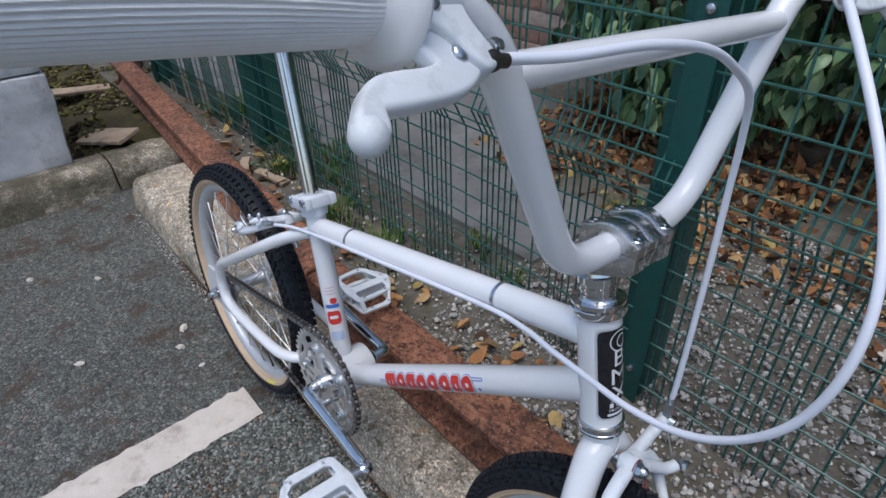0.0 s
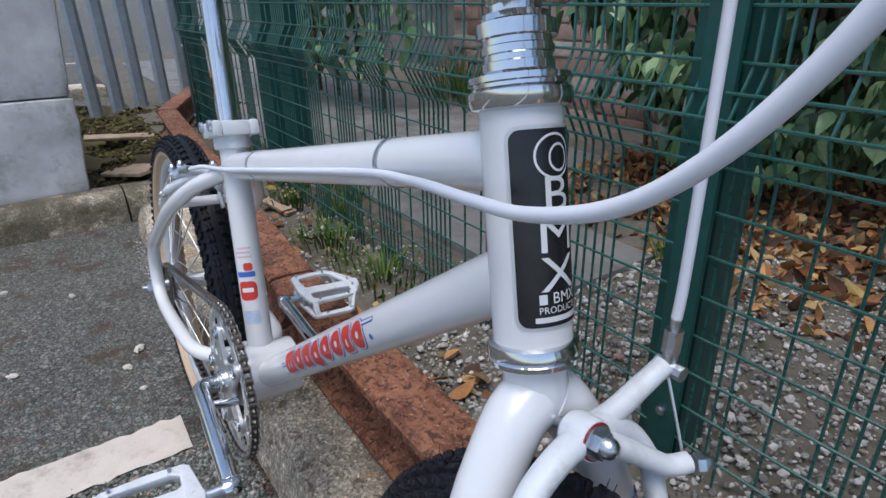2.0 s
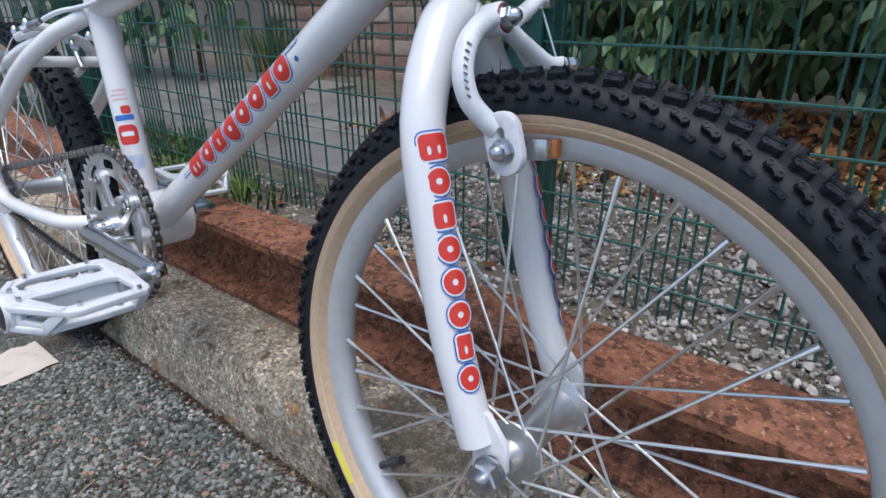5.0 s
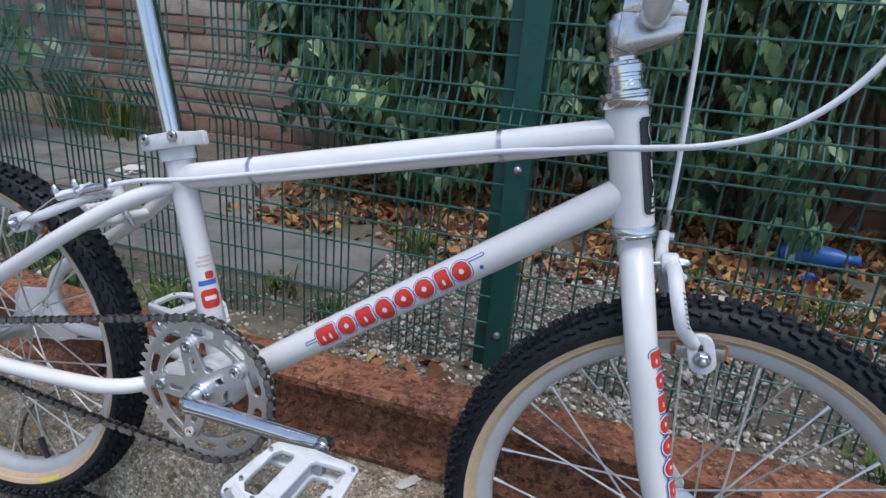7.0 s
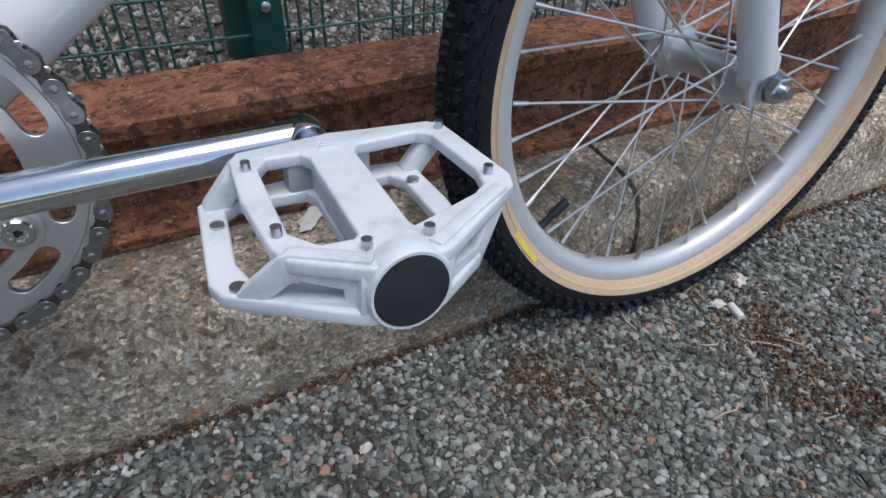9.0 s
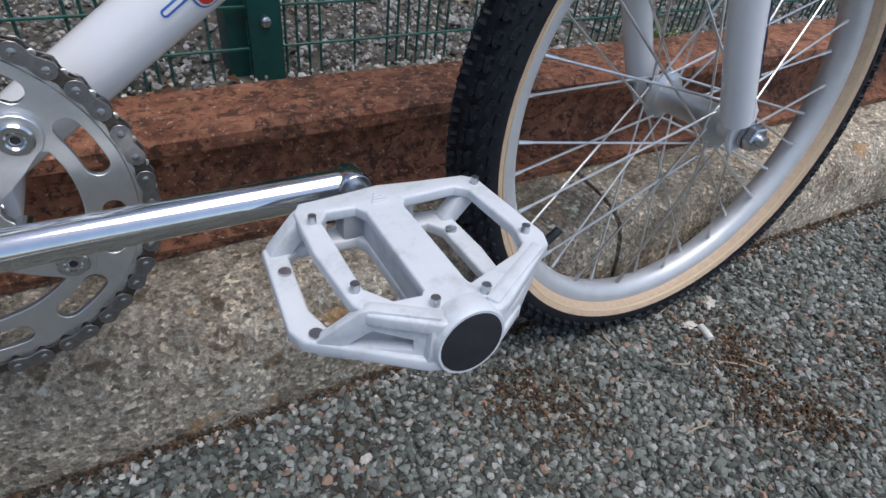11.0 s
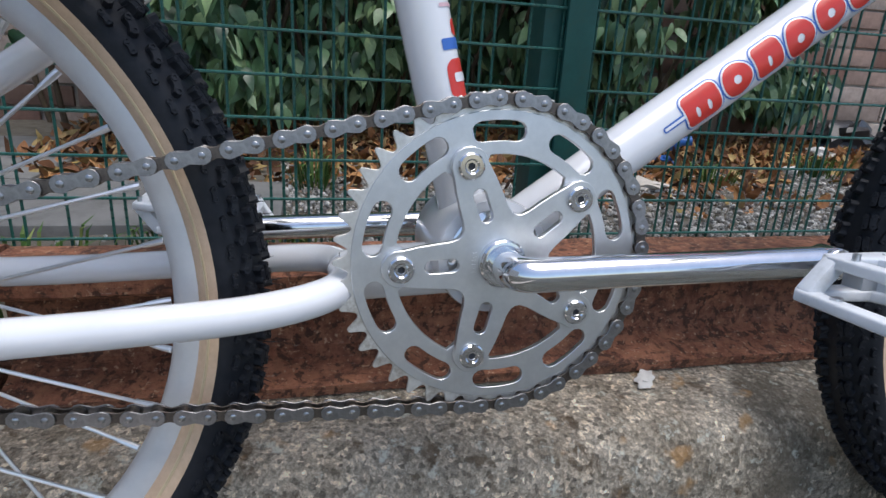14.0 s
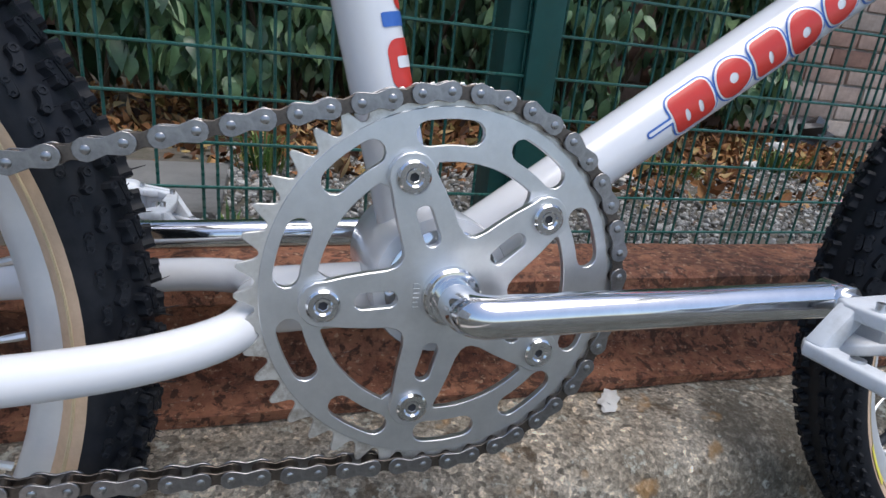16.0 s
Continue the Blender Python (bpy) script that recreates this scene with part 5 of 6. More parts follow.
# chain
def chain_path():
    r1, r2 = PITCH_R, 0.0326
    c1, c2 = Vector((0, 0)), Vector((REAR.x, REAR.z))
    d = c2 - c1
    L, ang = d.length, math.atan2(d.y, d.x)
    off = math.acos((r1 - r2) / L)
    top, low = ang - off, ang + off
    pts = []
    n = 80
    span = (top - low) % math.tau
    for i in range(n + 1):
        a = low + span * i / n
        pts.append(c1 + r1 * Vector((math.cos(a), math.sin(a))))
    end = c2 + r2 * Vector((math.cos(top), math.sin(top)))
    a0 = pts[-1].copy()
    for i in range(1, 20):
        pts.append(a0.lerp(end, i / 20))
    span2 = (low - top) % math.tau
    for i in range(31):
        a = top + span2 * i / 30
        pts.append(c2 + r2 * Vector((math.cos(a), math.sin(a))))
    a0, end = pts[-1].copy(), pts[0]
    for i in range(1, 24):
        p = a0.lerp(end, i / 24)
        p.y -= 0.004 * math.sin(math.pi * i / 24)
        pts.append(p)
    return pts + [pts[0]]


def even(pts, pitch):
    seg = [0]
    for a, b in zip(pts, pts[1:]):
        seg.append(seg[-1] + (b - a).length)
    n = 2 * round(seg[-1] / pitch / 2)
    out, j = [], 0
    for i in range(n):
        s = seg[-1] * i / n
        while seg[j + 1] < s:
            j += 1
        out.append(pts[j].lerp(pts[j + 1], (s - seg[j]) / (seg[j + 1] - seg[j])))
    return out


pins = even(chain_path(), 0.01231)


def link_outline(r, waist, n=7):
    h = 0.00615
    out = []
    for k in range(n + 1):
        a = radians(-115 + 230 * k / n)
        out.append((h + r * math.cos(a), r * math.sin(a)))
    out.append((0, waist))
    for k in range(n + 1):
        a = radians(65 + 230 * k / n)
        out.append((-h + r * math.cos(a), r * math.sin(a)))
    out.append((0, -waist))
    return out


def link_mesh(name, ys, r, waist, material, pin):
    bm = bmesh.new()
    for y in ys:
        add_to(bm, turned(plate([link_outline(r, waist)], 0.0011, 0.0002, 0), Matrix.Translation((0, y, 0)) @ TO_SIDE))
    if pin:
        for x in (-0.00615, 0.00615):
            n = len(bm.faces)
            lathe(bm, [(0.0001, -0.0052), (0.0012, -0.0051), (0.0017, -0.0048), (0.0018, -0.0043), (0.0018, 0.0050)], 12, "Y", (x, 0, 0))
            bm.faces.ensure_lookup_table()
            for f in bm.faces[n:]:
                f.material_index = 1
    me = finish(bm, name, material)
    me.materials.append(CHAIN_PIN)
    return me


outer_me = link_mesh("outer_link", (-0.0039, 0.0039), 0.0042, 0.0027, CHAIN, True)
inner_me = link_mesh("inner_link", (-0.0025, 0.0025), 0.0039, 0.0024, CHAIN_IN, False)
bm = bmesh.new()
for p in pins:
    lathe(bm, [(0.0001, -0.0022), (0.0039, -0.0022), (0.0039, 0.0022), (0.0001, 0.0022)], 10, "Y", (p.x, RING_Y, p.y))
chain = part("chain", bm, CHAIN_IN, bicycle, "dark steel roller chain")
for i, p in enumerate(pins):
    q = pins[(i + 1) % len(pins)]
    d = q - p
    ob = part("outer_link" if i % 2 else "inner_link", outer_me if i % 2 else inner_me, None, chain)
    ob.matrix_local = Matrix.Translation(((p.x + q.x) / 2, RING_Y, (p.y + q.y) / 2)) @ Matrix.Rotation(-math.atan2(d.y, d.x), 4, "Y")
spr = []
for i in range(16):
    for f, r in ((-0.36, 0.0296), (-0.12, 0.0345), (0.12, 0.0345), (0.36, 0.0296)):
        a = (i + f) * math.tau / 16
        spr.append((r * math.cos(a), r * math.sin(a)))
part("freewheel", turned(plate([spr, circle(0, 0, 0.012, 20)], 0.003, 0.0003), Matrix.Translation((REAR.x, RING_Y, REAR.z)) @ TO_SIDE), CHAIN, bicycle, "dark steel freewheel sprocket")

# ---- brakes ----
def acorn(at, axis, r=0.0048):
    """A domed nut standing on at, pointing along axis."""
    b = turned(plate([circle(0, 0, r, 6)], 0.0045, 0.0004), Matrix.Translation((0, 0, 0.0022)))
    lathe(b, [(r * 0.86, 0.0044), (r * 0.78, 0.0070), (r * 0.5, 0.0092), (0.0001, 0.0100)], 16, "Z")
    return turned(b, Matrix.Translation(at) @ Vector(axis).to_track_quat("Z", "Y").to_matrix().to_4x4())


def brake(name, label, arms, pads, nuts, pivot, bolt):
    bm = bmesh.new()
    lathe(bm, [(0.0090, -0.007), (0.0098, -0.005), (0.0098, 0.005), (0.0090, 0.007)], 24, "Z")
    turned(bm, Matrix.Translation(pivot) @ Vector(bolt).to_track_quat("Z", "Y").to_matrix().to_4x4())
    caliper = part(name, bm, WHITE_MATT, bicycle, label)
    for path, r in arms:
        bm = bmesh.new()
        p = spline(path, 7)
        n = len(p)
        tube(bm, p, [r * (1.12 - 0.16 * i / n) for i in range(n)], 16, flat=1.15)
        part("arm", bm, WHITE_MATT, caliper)
    for at, tang, side, eye in pads:
        at, t = Vector(at), Vector(tang).normalized()
        s = Vector((0, side, 0))
        up = t.cross(s)
        m = Matrix((t, s, up)).transposed().to_4x4()
        m.translation = at
        e = Vector(eye).normalized()
        me = Matrix((e, s.cross(e), s)).transposed().to_4x4()
        me.translation = at - e * 0.004
        bm = turned(plate([rounded(-0.0165, -0.0098, 0.0165, 0.0098, 0.0095, 7), rounded(-0.0105, -0.0036, 0.0105, 0.0036, 0.0035, 5)], 0.0070, 0.0014, 1), me)
        part("arm_eye", bm, WHITE_MATT, caliper, "white slotted arm end")
        bm = bmesh.new()
        box(bm, (-0.020, -0.0165, -0.0060), (0.020, -0.0095, 0.0060), m, 0.0012)
        part("pad_holder", bm, STEEL, caliper, "bright steel pad holder")
        bm = bmesh.new()
        box(bm, (-0.023, -0.0215, -0.0052), (0.023, -0.0155, 0.0052), m, 0.001)
        part("brake_pad", bm, BRAKE_PAD, caliper, "orange rubber brake block")
        bm = acorn(at + s * 0.0040, s, 0.0056)
        lathe(bm, [(0.0076, 0), (0.0076, 0.0012)], 20, "Y", at + s * 0.0036)
        part("nut", bm, STEEL, caliper, "zinc domed nut")
    for at, axis in nuts:
        part("nut", acorn(at, axis), STEEL, caliper, "zinc domed nut")
    bm = bmesh.new()
    d = Vector(bolt).normalized()
    tube(bm, [Vector(pivot) - d * 0.045, Vector(pivot) + d * 0.010], 0.0031, 12)
    tube(bm, [Vector(pivot) + d * 0.0068, Vector(pivot) + d * 0.0085], 0.0078, 20)
    add_to(bm, acorn(Vector(pivot) + d * 0.0082, d, 0.0058))
    part("pivot_bolt", bm, STEEL, caliper, "zinc pivot bolt")
    bm = bmesh.new()
    tube(bm, [Vector(pivot) + d * 0.0066, Vector(pivot) + d * 0.0074], 0.0086, 22)
    part("washer", bm, DARK_RED, caliper, "dark red washer")
    return caliper


fp = Vector((0.4585, 0.0000, 0.2258))
front_brake = brake("front_brake", "white side-pull front brake caliper", [
    ([(0.4585, 0.0020, 0.2258), (0.4615, -0.0160, 0.2243), (0.4640, -0.0340, 0.2133), (0.4685, -0.0440, 0.1975), (0.4740, -0.0437, 0.1827), (0.4824, -0.0383, 0.1722), (0.4879, -0.0355, 0.1678)], 0.0053),
    ([(0.4530, -0.0020, 0.2258), (0.4550, 0.0180, 0.2223), (0.4581, 0.0360, 0.2114), (0.4642, 0.0455, 0.1957), (0.4732, 0.0437, 0.1809), (0.4824, 0.0383, 0.1722), (0.4879, 0.0355, 0.1678)], 0.0052),
    ([(0.4590, 0.0020, 0.2253), (0.4640, 0.0180, 0.2163), (0.4697, 0.0340, 0.2071), (0.4744, 0.0440, 0.2018), (0.4783, 0.0540, 0.2023)], 0.0049),
    ([(0.4530, 0.0060, 0.2223), (0.4530, 0.0260, 0.2253), (0.4535, 0.0440, 0.2343), (0.4550, 0.0560, 0.2423)], 0.0048)],
    [((0.4950, -0.0355, 0.1570), (0.99, 0, 0.11), -1, (0.30, 0, -0.95)), ((0.4950, 0.0355, 0.1570), (0.99, 0, 0.11), 1, (0.30, 0, -0.95))],
    [((0.4804, 0.0560, 0.2018), (0.5, 0.8, 0.1))], fp, (0.98, 0, 0.20))
bm = bmesh.new()
tube(bm, [(0.4555, 0.0585, 0.2363), (0.4555, 0.0585, 0.2503)], 0.0036, 14)
tube(bm, [(0.4552, 0.0585, 0.2483), (0.4548, 0.0585, 0.2603)], 0.0045, 8)
tube(bm, [(0.4548, 0.0585, 0.2603), (0.4544, 0.0585, 0.2668)], 0.0024, 10)
tube(bm, [(0.4490, 0.0585, 0.2403), (0.4640, 0.0585, 0.2403)], 0.0040, 8)
part("barrel_adjuster", bm, STEEL, front_brake, "zinc barrel adjuster")
bm = bmesh.new()
tube(bm, [(0.4560, 0.0585, 0.2373), (0.4720, 0.0575, 0.2045), (0.4756, 0.0570, 0.1931)], 0.0008, 6)
part("inner_cable", bm, SPOKE, front_brake)
bm = bmesh.new()
for i in range(8):
    y = -0.0490 - 0.0006 * i + 0.00026 * i * i
    tube(bm, [(0.4786 - 0.00115 * i, y, 0.1850 + 0.0038 * i), (0.4766 - 0.00115 * i, y - 0.0012, 0.1864 + 0.0038 * i)], 0.0006, 4)
part("printed_bars", bm, GREY_INK, front_brake)

rp = Vector((-0.1570, 0, 0.1985))
rear_brake = brake("rear_brake", "white side-pull rear brake caliper", [
    ([(-0.1550, 0.0000, 0.2015), (-0.1690, -0.0200, 0.1945), (-0.1900, -0.0370, 0.1825), (-0.2130, -0.0455, 0.1695), (-0.2350, -0.0450, 0.1615), (-0.2510, -0.0405, 0.1575)], 0.0056),
    ([(-0.1570, 0.0000, 0.1965), (-0.1710, 0.0200, 0.1895), (-0.1920, 0.0370, 0.1775), (-0.2150, 0.0455, 0.1675), (-0.2370, 0.0450, 0.1605), (-0.2510, 0.0405, 0.1575)], 0.0056),
    ([(-0.1550, 0.0000, 0.2035), (-0.1650, -0.0180, 0.2015), (-0.1830, -0.0340, 0.1975), (-0.1960, -0.0420, 0.1925)], 0.0052),
    ([(-0.1570, 0.0040, 0.1985), (-0.1570, -0.0160, 0.2035), (-0.1590, -0.0300, 0.2065), (-0.1650, -0.0400, 0.2055)], 0.0050)],
    [((-0.2590, -0.0395, 0.1515), (0.87, 0, -0.46), -1, (-0.93, 0, -0.36)), ((-0.2590, 0.0395, 0.1515), (0.87, 0, -0.46), 1, (-0.93, 0, -0.36))],
    [((-0.1960, -0.0420, 0.1965), (-0.35, -0.1, 0.93)), ((-0.1740, -0.0360, 0.2055), (-0.35, -0.1, 0.93))], rp, (-0.562, 0, 0.827))
bm = bmesh.new()
tube(bm, [(-0.1570, -0.0400, 0.2060), (-0.1450, -0.0370, 0.2100)], 0.0042, 8)
tube(bm, [(-0.1470, -0.0375, 0.2095), (-0.1350, -0.0345, 0.2135)], 0.0034, 14)
tube(bm, [(-0.1610, -0.0480, 0.2015), (-0.1570, -0.0320, 0.2105)], 0.0044, 8)
part("barrel_adjuster", bm, STEEL, rear_brake, "zinc barrel adjuster")
bm = bmesh.new()
tube(bm, [(-0.1550, -0.0405, 0.2065), (-0.1950, -0.0480, 0.1915), (-0.2370, -0.0520, 0.1595), (-0.2550, -0.0540, 0.1415)], 0.0008, 6)
tube(bm, [(-0.2490, -0.0535, 0.1475), (-0.2590, -0.0545, 0.1375)], 0.0017, 8)
part("inner_cable", bm, SPOKE, rear_brake)
for at, axis in (((-0.1830, 0.0340, 0.1935), (-0.35, 0.1, 0.93)), ((-0.1470, 0.0000, 0.1875), (0.562, 0, -0.827))):
    part("nut", acorn(at, axis), STEEL, rear_brake, "zinc domed nut")
bm = bmesh.new()
coil = [(-0.167 + 0.0012 * math.cos(k * 0.9) - 0.0007 * k, -0.012 + 0.0010 * k, 0.1975 + 0.0045 * math.sin(k * 0.9)) for k in range(26)]
tube(bm, coil, 0.0009, 6)
part("return_spring", bm, STEEL, rear_brake, "zinc wire return spring")

# ---- cables ----
def cable(label, path, r=0.0026):
    bm = bmesh.new()
    tube(bm, spline(path, 9), r, 12)
    return part("brake_cable", bm, CABLE, bicycle, label)


FERRULE = lever_frame(0.006) @ Vector((0.0195, 0.0342, 0))
cable("white rear brake cable looping to the top tube", [(-0.128, -0.0345, 0.2145), (-0.110, -0.0315, 0.2200), (-0.092, -0.0270, 0.2245), (-0.066, -0.0215, 0.2280), (-0.030, -0.0175, 0.2340), (0.031, -0.0172, 0.2475), (0.11, -0.0174, 0.2650), (0.20, -0.0174, 0.2850), (0.297, -0.0185, 0.3060), (0.3437, -0.0232, 0.3137), (0.3798, -0.0335, 0.3205), (0.4208, -0.0420, 0.3262), (0.4639, -0.0520, 0.3343), (0.5054, -0.0605, 0.3504), (0.5371, -0.0670, 0.3773), (0.5593, -0.0715, 0.4137), (0.5680, -0.0715, 0.4580), (0.5615, -0.0590, 0.5000), (0.5359, -0.0279, 0.5440), (0.4885, 0.0192, 0.5978), (0.4560, 0.0700, 0.6170), (0.4420, 0.1300, 0.6080), (FERRULE.x, -FERRULE.y, FERRULE.z)])
cable("white front brake cable running down from the lever", [tuple(FERRULE), (0.4405, -0.1518, FERRULE.z - 0.0015), (0.4484, -0.102, 0.5856), (0.4515, -0.0526, 0.5792), (0.4501, -0.0092, 0.5640), (0.4495, 0.0252, 0.5436), (0.4475, 0.0421, 0.5124), (0.4470, 0.0520, 0.4636), (0.4500, 0.0545, 0.4031), (0.4530, 0.0560, 0.3352), (0.4545, 0.0580, 0.2850), (0.4545, 0.0585, 0.2660)])
TT_DIR = (TT_FRONT - TT_REAR).normalized()
for s in (0.031, 0.293):
    c = TT_REAR + TT_DIR * ((s - TT_REAR.x) / TT_DIR.x)
    bm = bmesh.new()
    lathe(bm, [(0.0147, -0.0022), (0.0154, -0.0022), (0.0154, 0.0022), (0.0147, 0.0022)], 36, "Z", (0, 0, 0), True)
    box(bm, (-0.0060, -0.0205, -0.0030), (0.0050, -0.0150, 0.0030), None, 0.0006)
    tube(bm, [(-0.0090, -0.0175, 0), (-0.0055, -0.0175, 0)], 0.0026, 10)
    turned(bm, Matrix.Translation(c) @ TT_DIR.to_track_quat("Z", "Y").to_matrix().to_4x4() @ pose(0, 0, 0, 0, 0, 90))
    part("cable_clip", bm, STEEL, frame_part, "dark steel cable band")

# ---- graphics ----
def fat(kind, w, h, grow):
    """A plain rounded shape, or a ring, grown outwards."""
    if kind == "ring":
        pts = [[(w / 2 + (w / 2 + grow) * math.cos(a * math.tau / 28), (h / 2 + grow) * math.sin(a * math.tau / 28)) for a in range(28)]]
        return pts
    return [rounded(-grow, -h / 2 - grow, w + grow, h / 2 + grow, min(w, h) * 0.22 + grow, 5)]


ROW = [("block", 1.20), ("ring", 1.0), ("block", 0.95), ("ring", 1.0), ("ring", 1.0), ("ring", 1.0), ("block", 0.72), ("ring", 0.95)]


def graphic(parent, place, length, h, tails, stacked=False):
    """A row of plain red shapes with white cores and blue edges; stacked shapes stand upright one below another. place lays a flat mesh on the tube."""
    unit = length / (sum(w for _, w in ROW) + 0.16 * (len(ROW) - 1))
    blue, reds, white = bmesh.new(), [], bmesh.new()
    x = 0
    for k, (kind, w) in enumerate(ROW):
        w *= 0.0146 if stacked else unit
        wide = w > 0.0146 * 1.1 if stacked else w > unit * 1.1
        dy = -0.10 * h if k == 3 and not stacked else 0
        hh = h * (1.18 if k == 3 and not stacked else 1.0)
        if stacked:
            shift = Matrix(((0, -1, 0, (k + 0.5) * length / len(ROW)), (1, 0, 0, -w / 2), (0, 0, 1, 0), (0, 0, 0, 1)))
        else:
            shift = Matrix.Translation((x, dy, 0))
        add_to(blue, turned(plate(fat(kind, w, hh, 0.0019), 0), shift))
        add_to(white, turned(plate(fat(kind, w, hh, 0.0009), 0), shift))
        if kind == "ring":
            holes = [[(w / 2 + w * 0.13 * math.cos(a * math.tau / 16), h * 0.13 * math.sin(a * math.tau / 16)) for a in range(16)]]
        else:
            spots = (0.33, 0.67) if wide else (0.5,)
            holes = [[(w * f + h * 0.075 * math.cos(a * math.tau / 12), -h * 0.12 + h * 0.17 * math.sin(a * math.tau / 12)) for a in range(12)] for f in spots]
        reds.append(turned(plate(fat(kind, w, hh, -0.0002) + holes, 0), shift))
        x += w + 0.16 * unit
    if tails:
        for a, b, y in ((-0.017, 0.002, 0.0), (length - 0.002, length + 0.018, h * 0.33)):
            add_to(blue, turned(plate([rounded(a, y - 0.0020, b, y + 0.0020, 0.0018)], 0), Matrix.Identity(4)))
            add_to(white, turned(plate([rounded(a + 0.001, y - 0.0009, b - 0.001, y + 0.0009, 0.0008)], 0), Matrix.Identity(4)))
        add_to(blue, plate([circle(length + 0.010, -h * 0.22, 0.0022, 14)], 0))
    part("decal_edge", place(blue, 0.00025), BLUE, parent, "blue decal edging", smooth=False)
    part("decal_core", place(white, 0.00045), WHITE, parent, "white decal lining", smooth=False)
    for red in reds:
        part("decal", place(red, 0.00065), RED, parent, "red decal shape", smooth=False)


DT_DIR = (DT_TOP - DT_LOW).normalized()
d0 = DT_LOW + DT_DIR * 0.147
graphic(frame_part, lambda bm, lift: wrap(bm, d0, DT_DIR, (0, -1, 0.03), 0.0160, lift), 0.193, 0.0205, True)
for s in (-1, 1):
    a = Vector((0.4445, s * 0.0470, 0.160))
    b = Vector((0.4935, s * 0.0540, 0.000))

    def on_blade(bm, lift, a=a, b=b, s=s):
        d = (b - a).normalized()
        wrap(bm, a - d * 0.002, d, (0.86, s * 0.50, 0.2), 0.0142, lift)
        ax = (b - a).length
        for v in bm.verts:
            u = (v.co - a).dot(d)
            c = a + d * u
            v.co = c + (v.co - c) * (1 - 0.085 * max(0, min(1, u / ax)))
        return bm
    graphic(fork, lambda bm, lift: on_blade(bm, lift), 0.158, 0.0152, False, True)
SD = SEAT
seat_front = Vector((0.80, -0.60, 0.2))
for z, loops, material, label in (
        (0.068, [rounded(-0.010, -0.010, 0.006, 0.010, 0.003)], PALE_BLUE, "faded pale blue decal"),
        (0.098, [rounded(-0.012, -0.0105, 0.010, 0.0105, 0.006)], RED, "red shield decal"),
        (0.116, [rounded(-0.003, -0.0105, 0.003, 0.0105, 0.001)], BLUE, "blue decal stripe"),
        (0.124, [rounded(-0.004, -0.0085, 0.005, 0.0015, 0.003)], RED, ""),
        (0.141, [rounded(-0.006, -0.009, -0.004, 0.008, 0.0008), rounded(-0.001, -0.008, 0.001, 0.009, 0.0008), rounded(0.004, -0.009, 0.006, 0.006, 0.0008)], PINK, "faded pink script decal")):
    part("decal", wrap(plate(loops, 0), ST_LOW + SD * z, SD, seat_front, 0.0146, 0.0003), material, frame_part, label, smooth=False)
part("decal", wrap(plate([rounded(-0.002, -0.0065, 0.003, 0.0065, 0.0012)], 0), ST_LOW + SD * 0.0975, SD, seat_front, 0.0146, 0.0006), WHITE, frame_part, smooth=False)
# head badge
BC = HT_LOW + STEER * 0.0525


def on_head(bm, lift, up=0.0, right=0.0):
    turned(bm, pose(0, 0, 0, 0, 0, -90))
    turned(bm, Matrix.Translation((up, -right, 0)))
    return wrap(bm, BC, STEER, (1.0, 0.03, 0), 0.0184, lift)


badge = part("head_badge", on_head(plate([rounded(-0.0215, -0.0435, 0.0215, 0.0435, 0.006)], 0), 0.0002), RIM_GREY, frame_part, "black and silver head badge with white lettering", smooth=False)
part("badge_field", on_head(plate([rounded(-0.0198, -0.0418, 0.0198, 0.0418, 0.0048)], 0), 0.0004), BLACK, badge, smooth=False)
for ch, up in (("B", 0.0140), ("M", -0.0030), ("X", -0.0198)):
    word = lettering(ch, 0.0215)
    turned(word, Matrix.Diagonal((1.25, 1.0, 1.0, 1.0)))
    part("lettering", on_head(word, 0.0006, up), WHITE, badge, smooth=False)
for text, size, up, right in (("BMX", 0.0070, -0.0296, 0.0025), ("PRODUCTS", 0.0042, -0.0346, 0.0)):
    part("lettering", on_head(lettering(text, size), 0.0006, up, right), WHITE, badge, smooth=False)
part("printed_bar", on_head(plate([rounded(-0.0125, -0.0012, 0.0125, 0.0012, 0.0004)], 0), 0.0006, -0.0386), WHITE, badge, smooth=False)
part("printed_bar", on_head(plate([rounded(-0.0105, -0.0022, -0.0070, 0.0022, 0.0004)], 0), 0.0006, -0.0296), WHITE, badge, smooth=False)
part("badge_emblem", on_head(plate([[(0.0100 * math.cos(k * math.tau / 28), 0.0095 * math.sin(k * math.tau / 28)) for k in range(28)], [(0.0090 * math.cos(k * math.tau / 28), 0.0085 * math.sin(k * math.tau / 28)) for k in range(28)]], 0), 0.0006, 0.0305), WHITE, badge, smooth=False)
part("badge_emblem", on_head(plate([[(0.0055 * math.cos(k * math.tau / 20), 0.0060 * math.sin(k * math.tau / 20)) for k in range(20)], [(0.0045 * math.cos(k * math.tau / 20), 0.0050 * math.sin(k * math.tau / 20)) for k in range(20)]], 0), 0.0006, 0.0298, 0.002), WHITE, badge, smooth=False)
# raised word on the rear tyre's side
def tyre_word(text, at, deg, rim):
    word = lettering(text, 0.0046)
    R = 0.2066
    for v in word.verts:
        a = radians(deg) - v.co.x / R
        r = R + v.co.y
        th = math.asin(max(-1, min(1, (r - CASE_R) / CASE_H)))
        v.co = Vector(at) + Vector((r * math.cos(a), -(CASE_W * math.cos(th) + 0.0004), r * math.sin(a)))
    part("raised_word", word, TAN, rim, smooth=False)


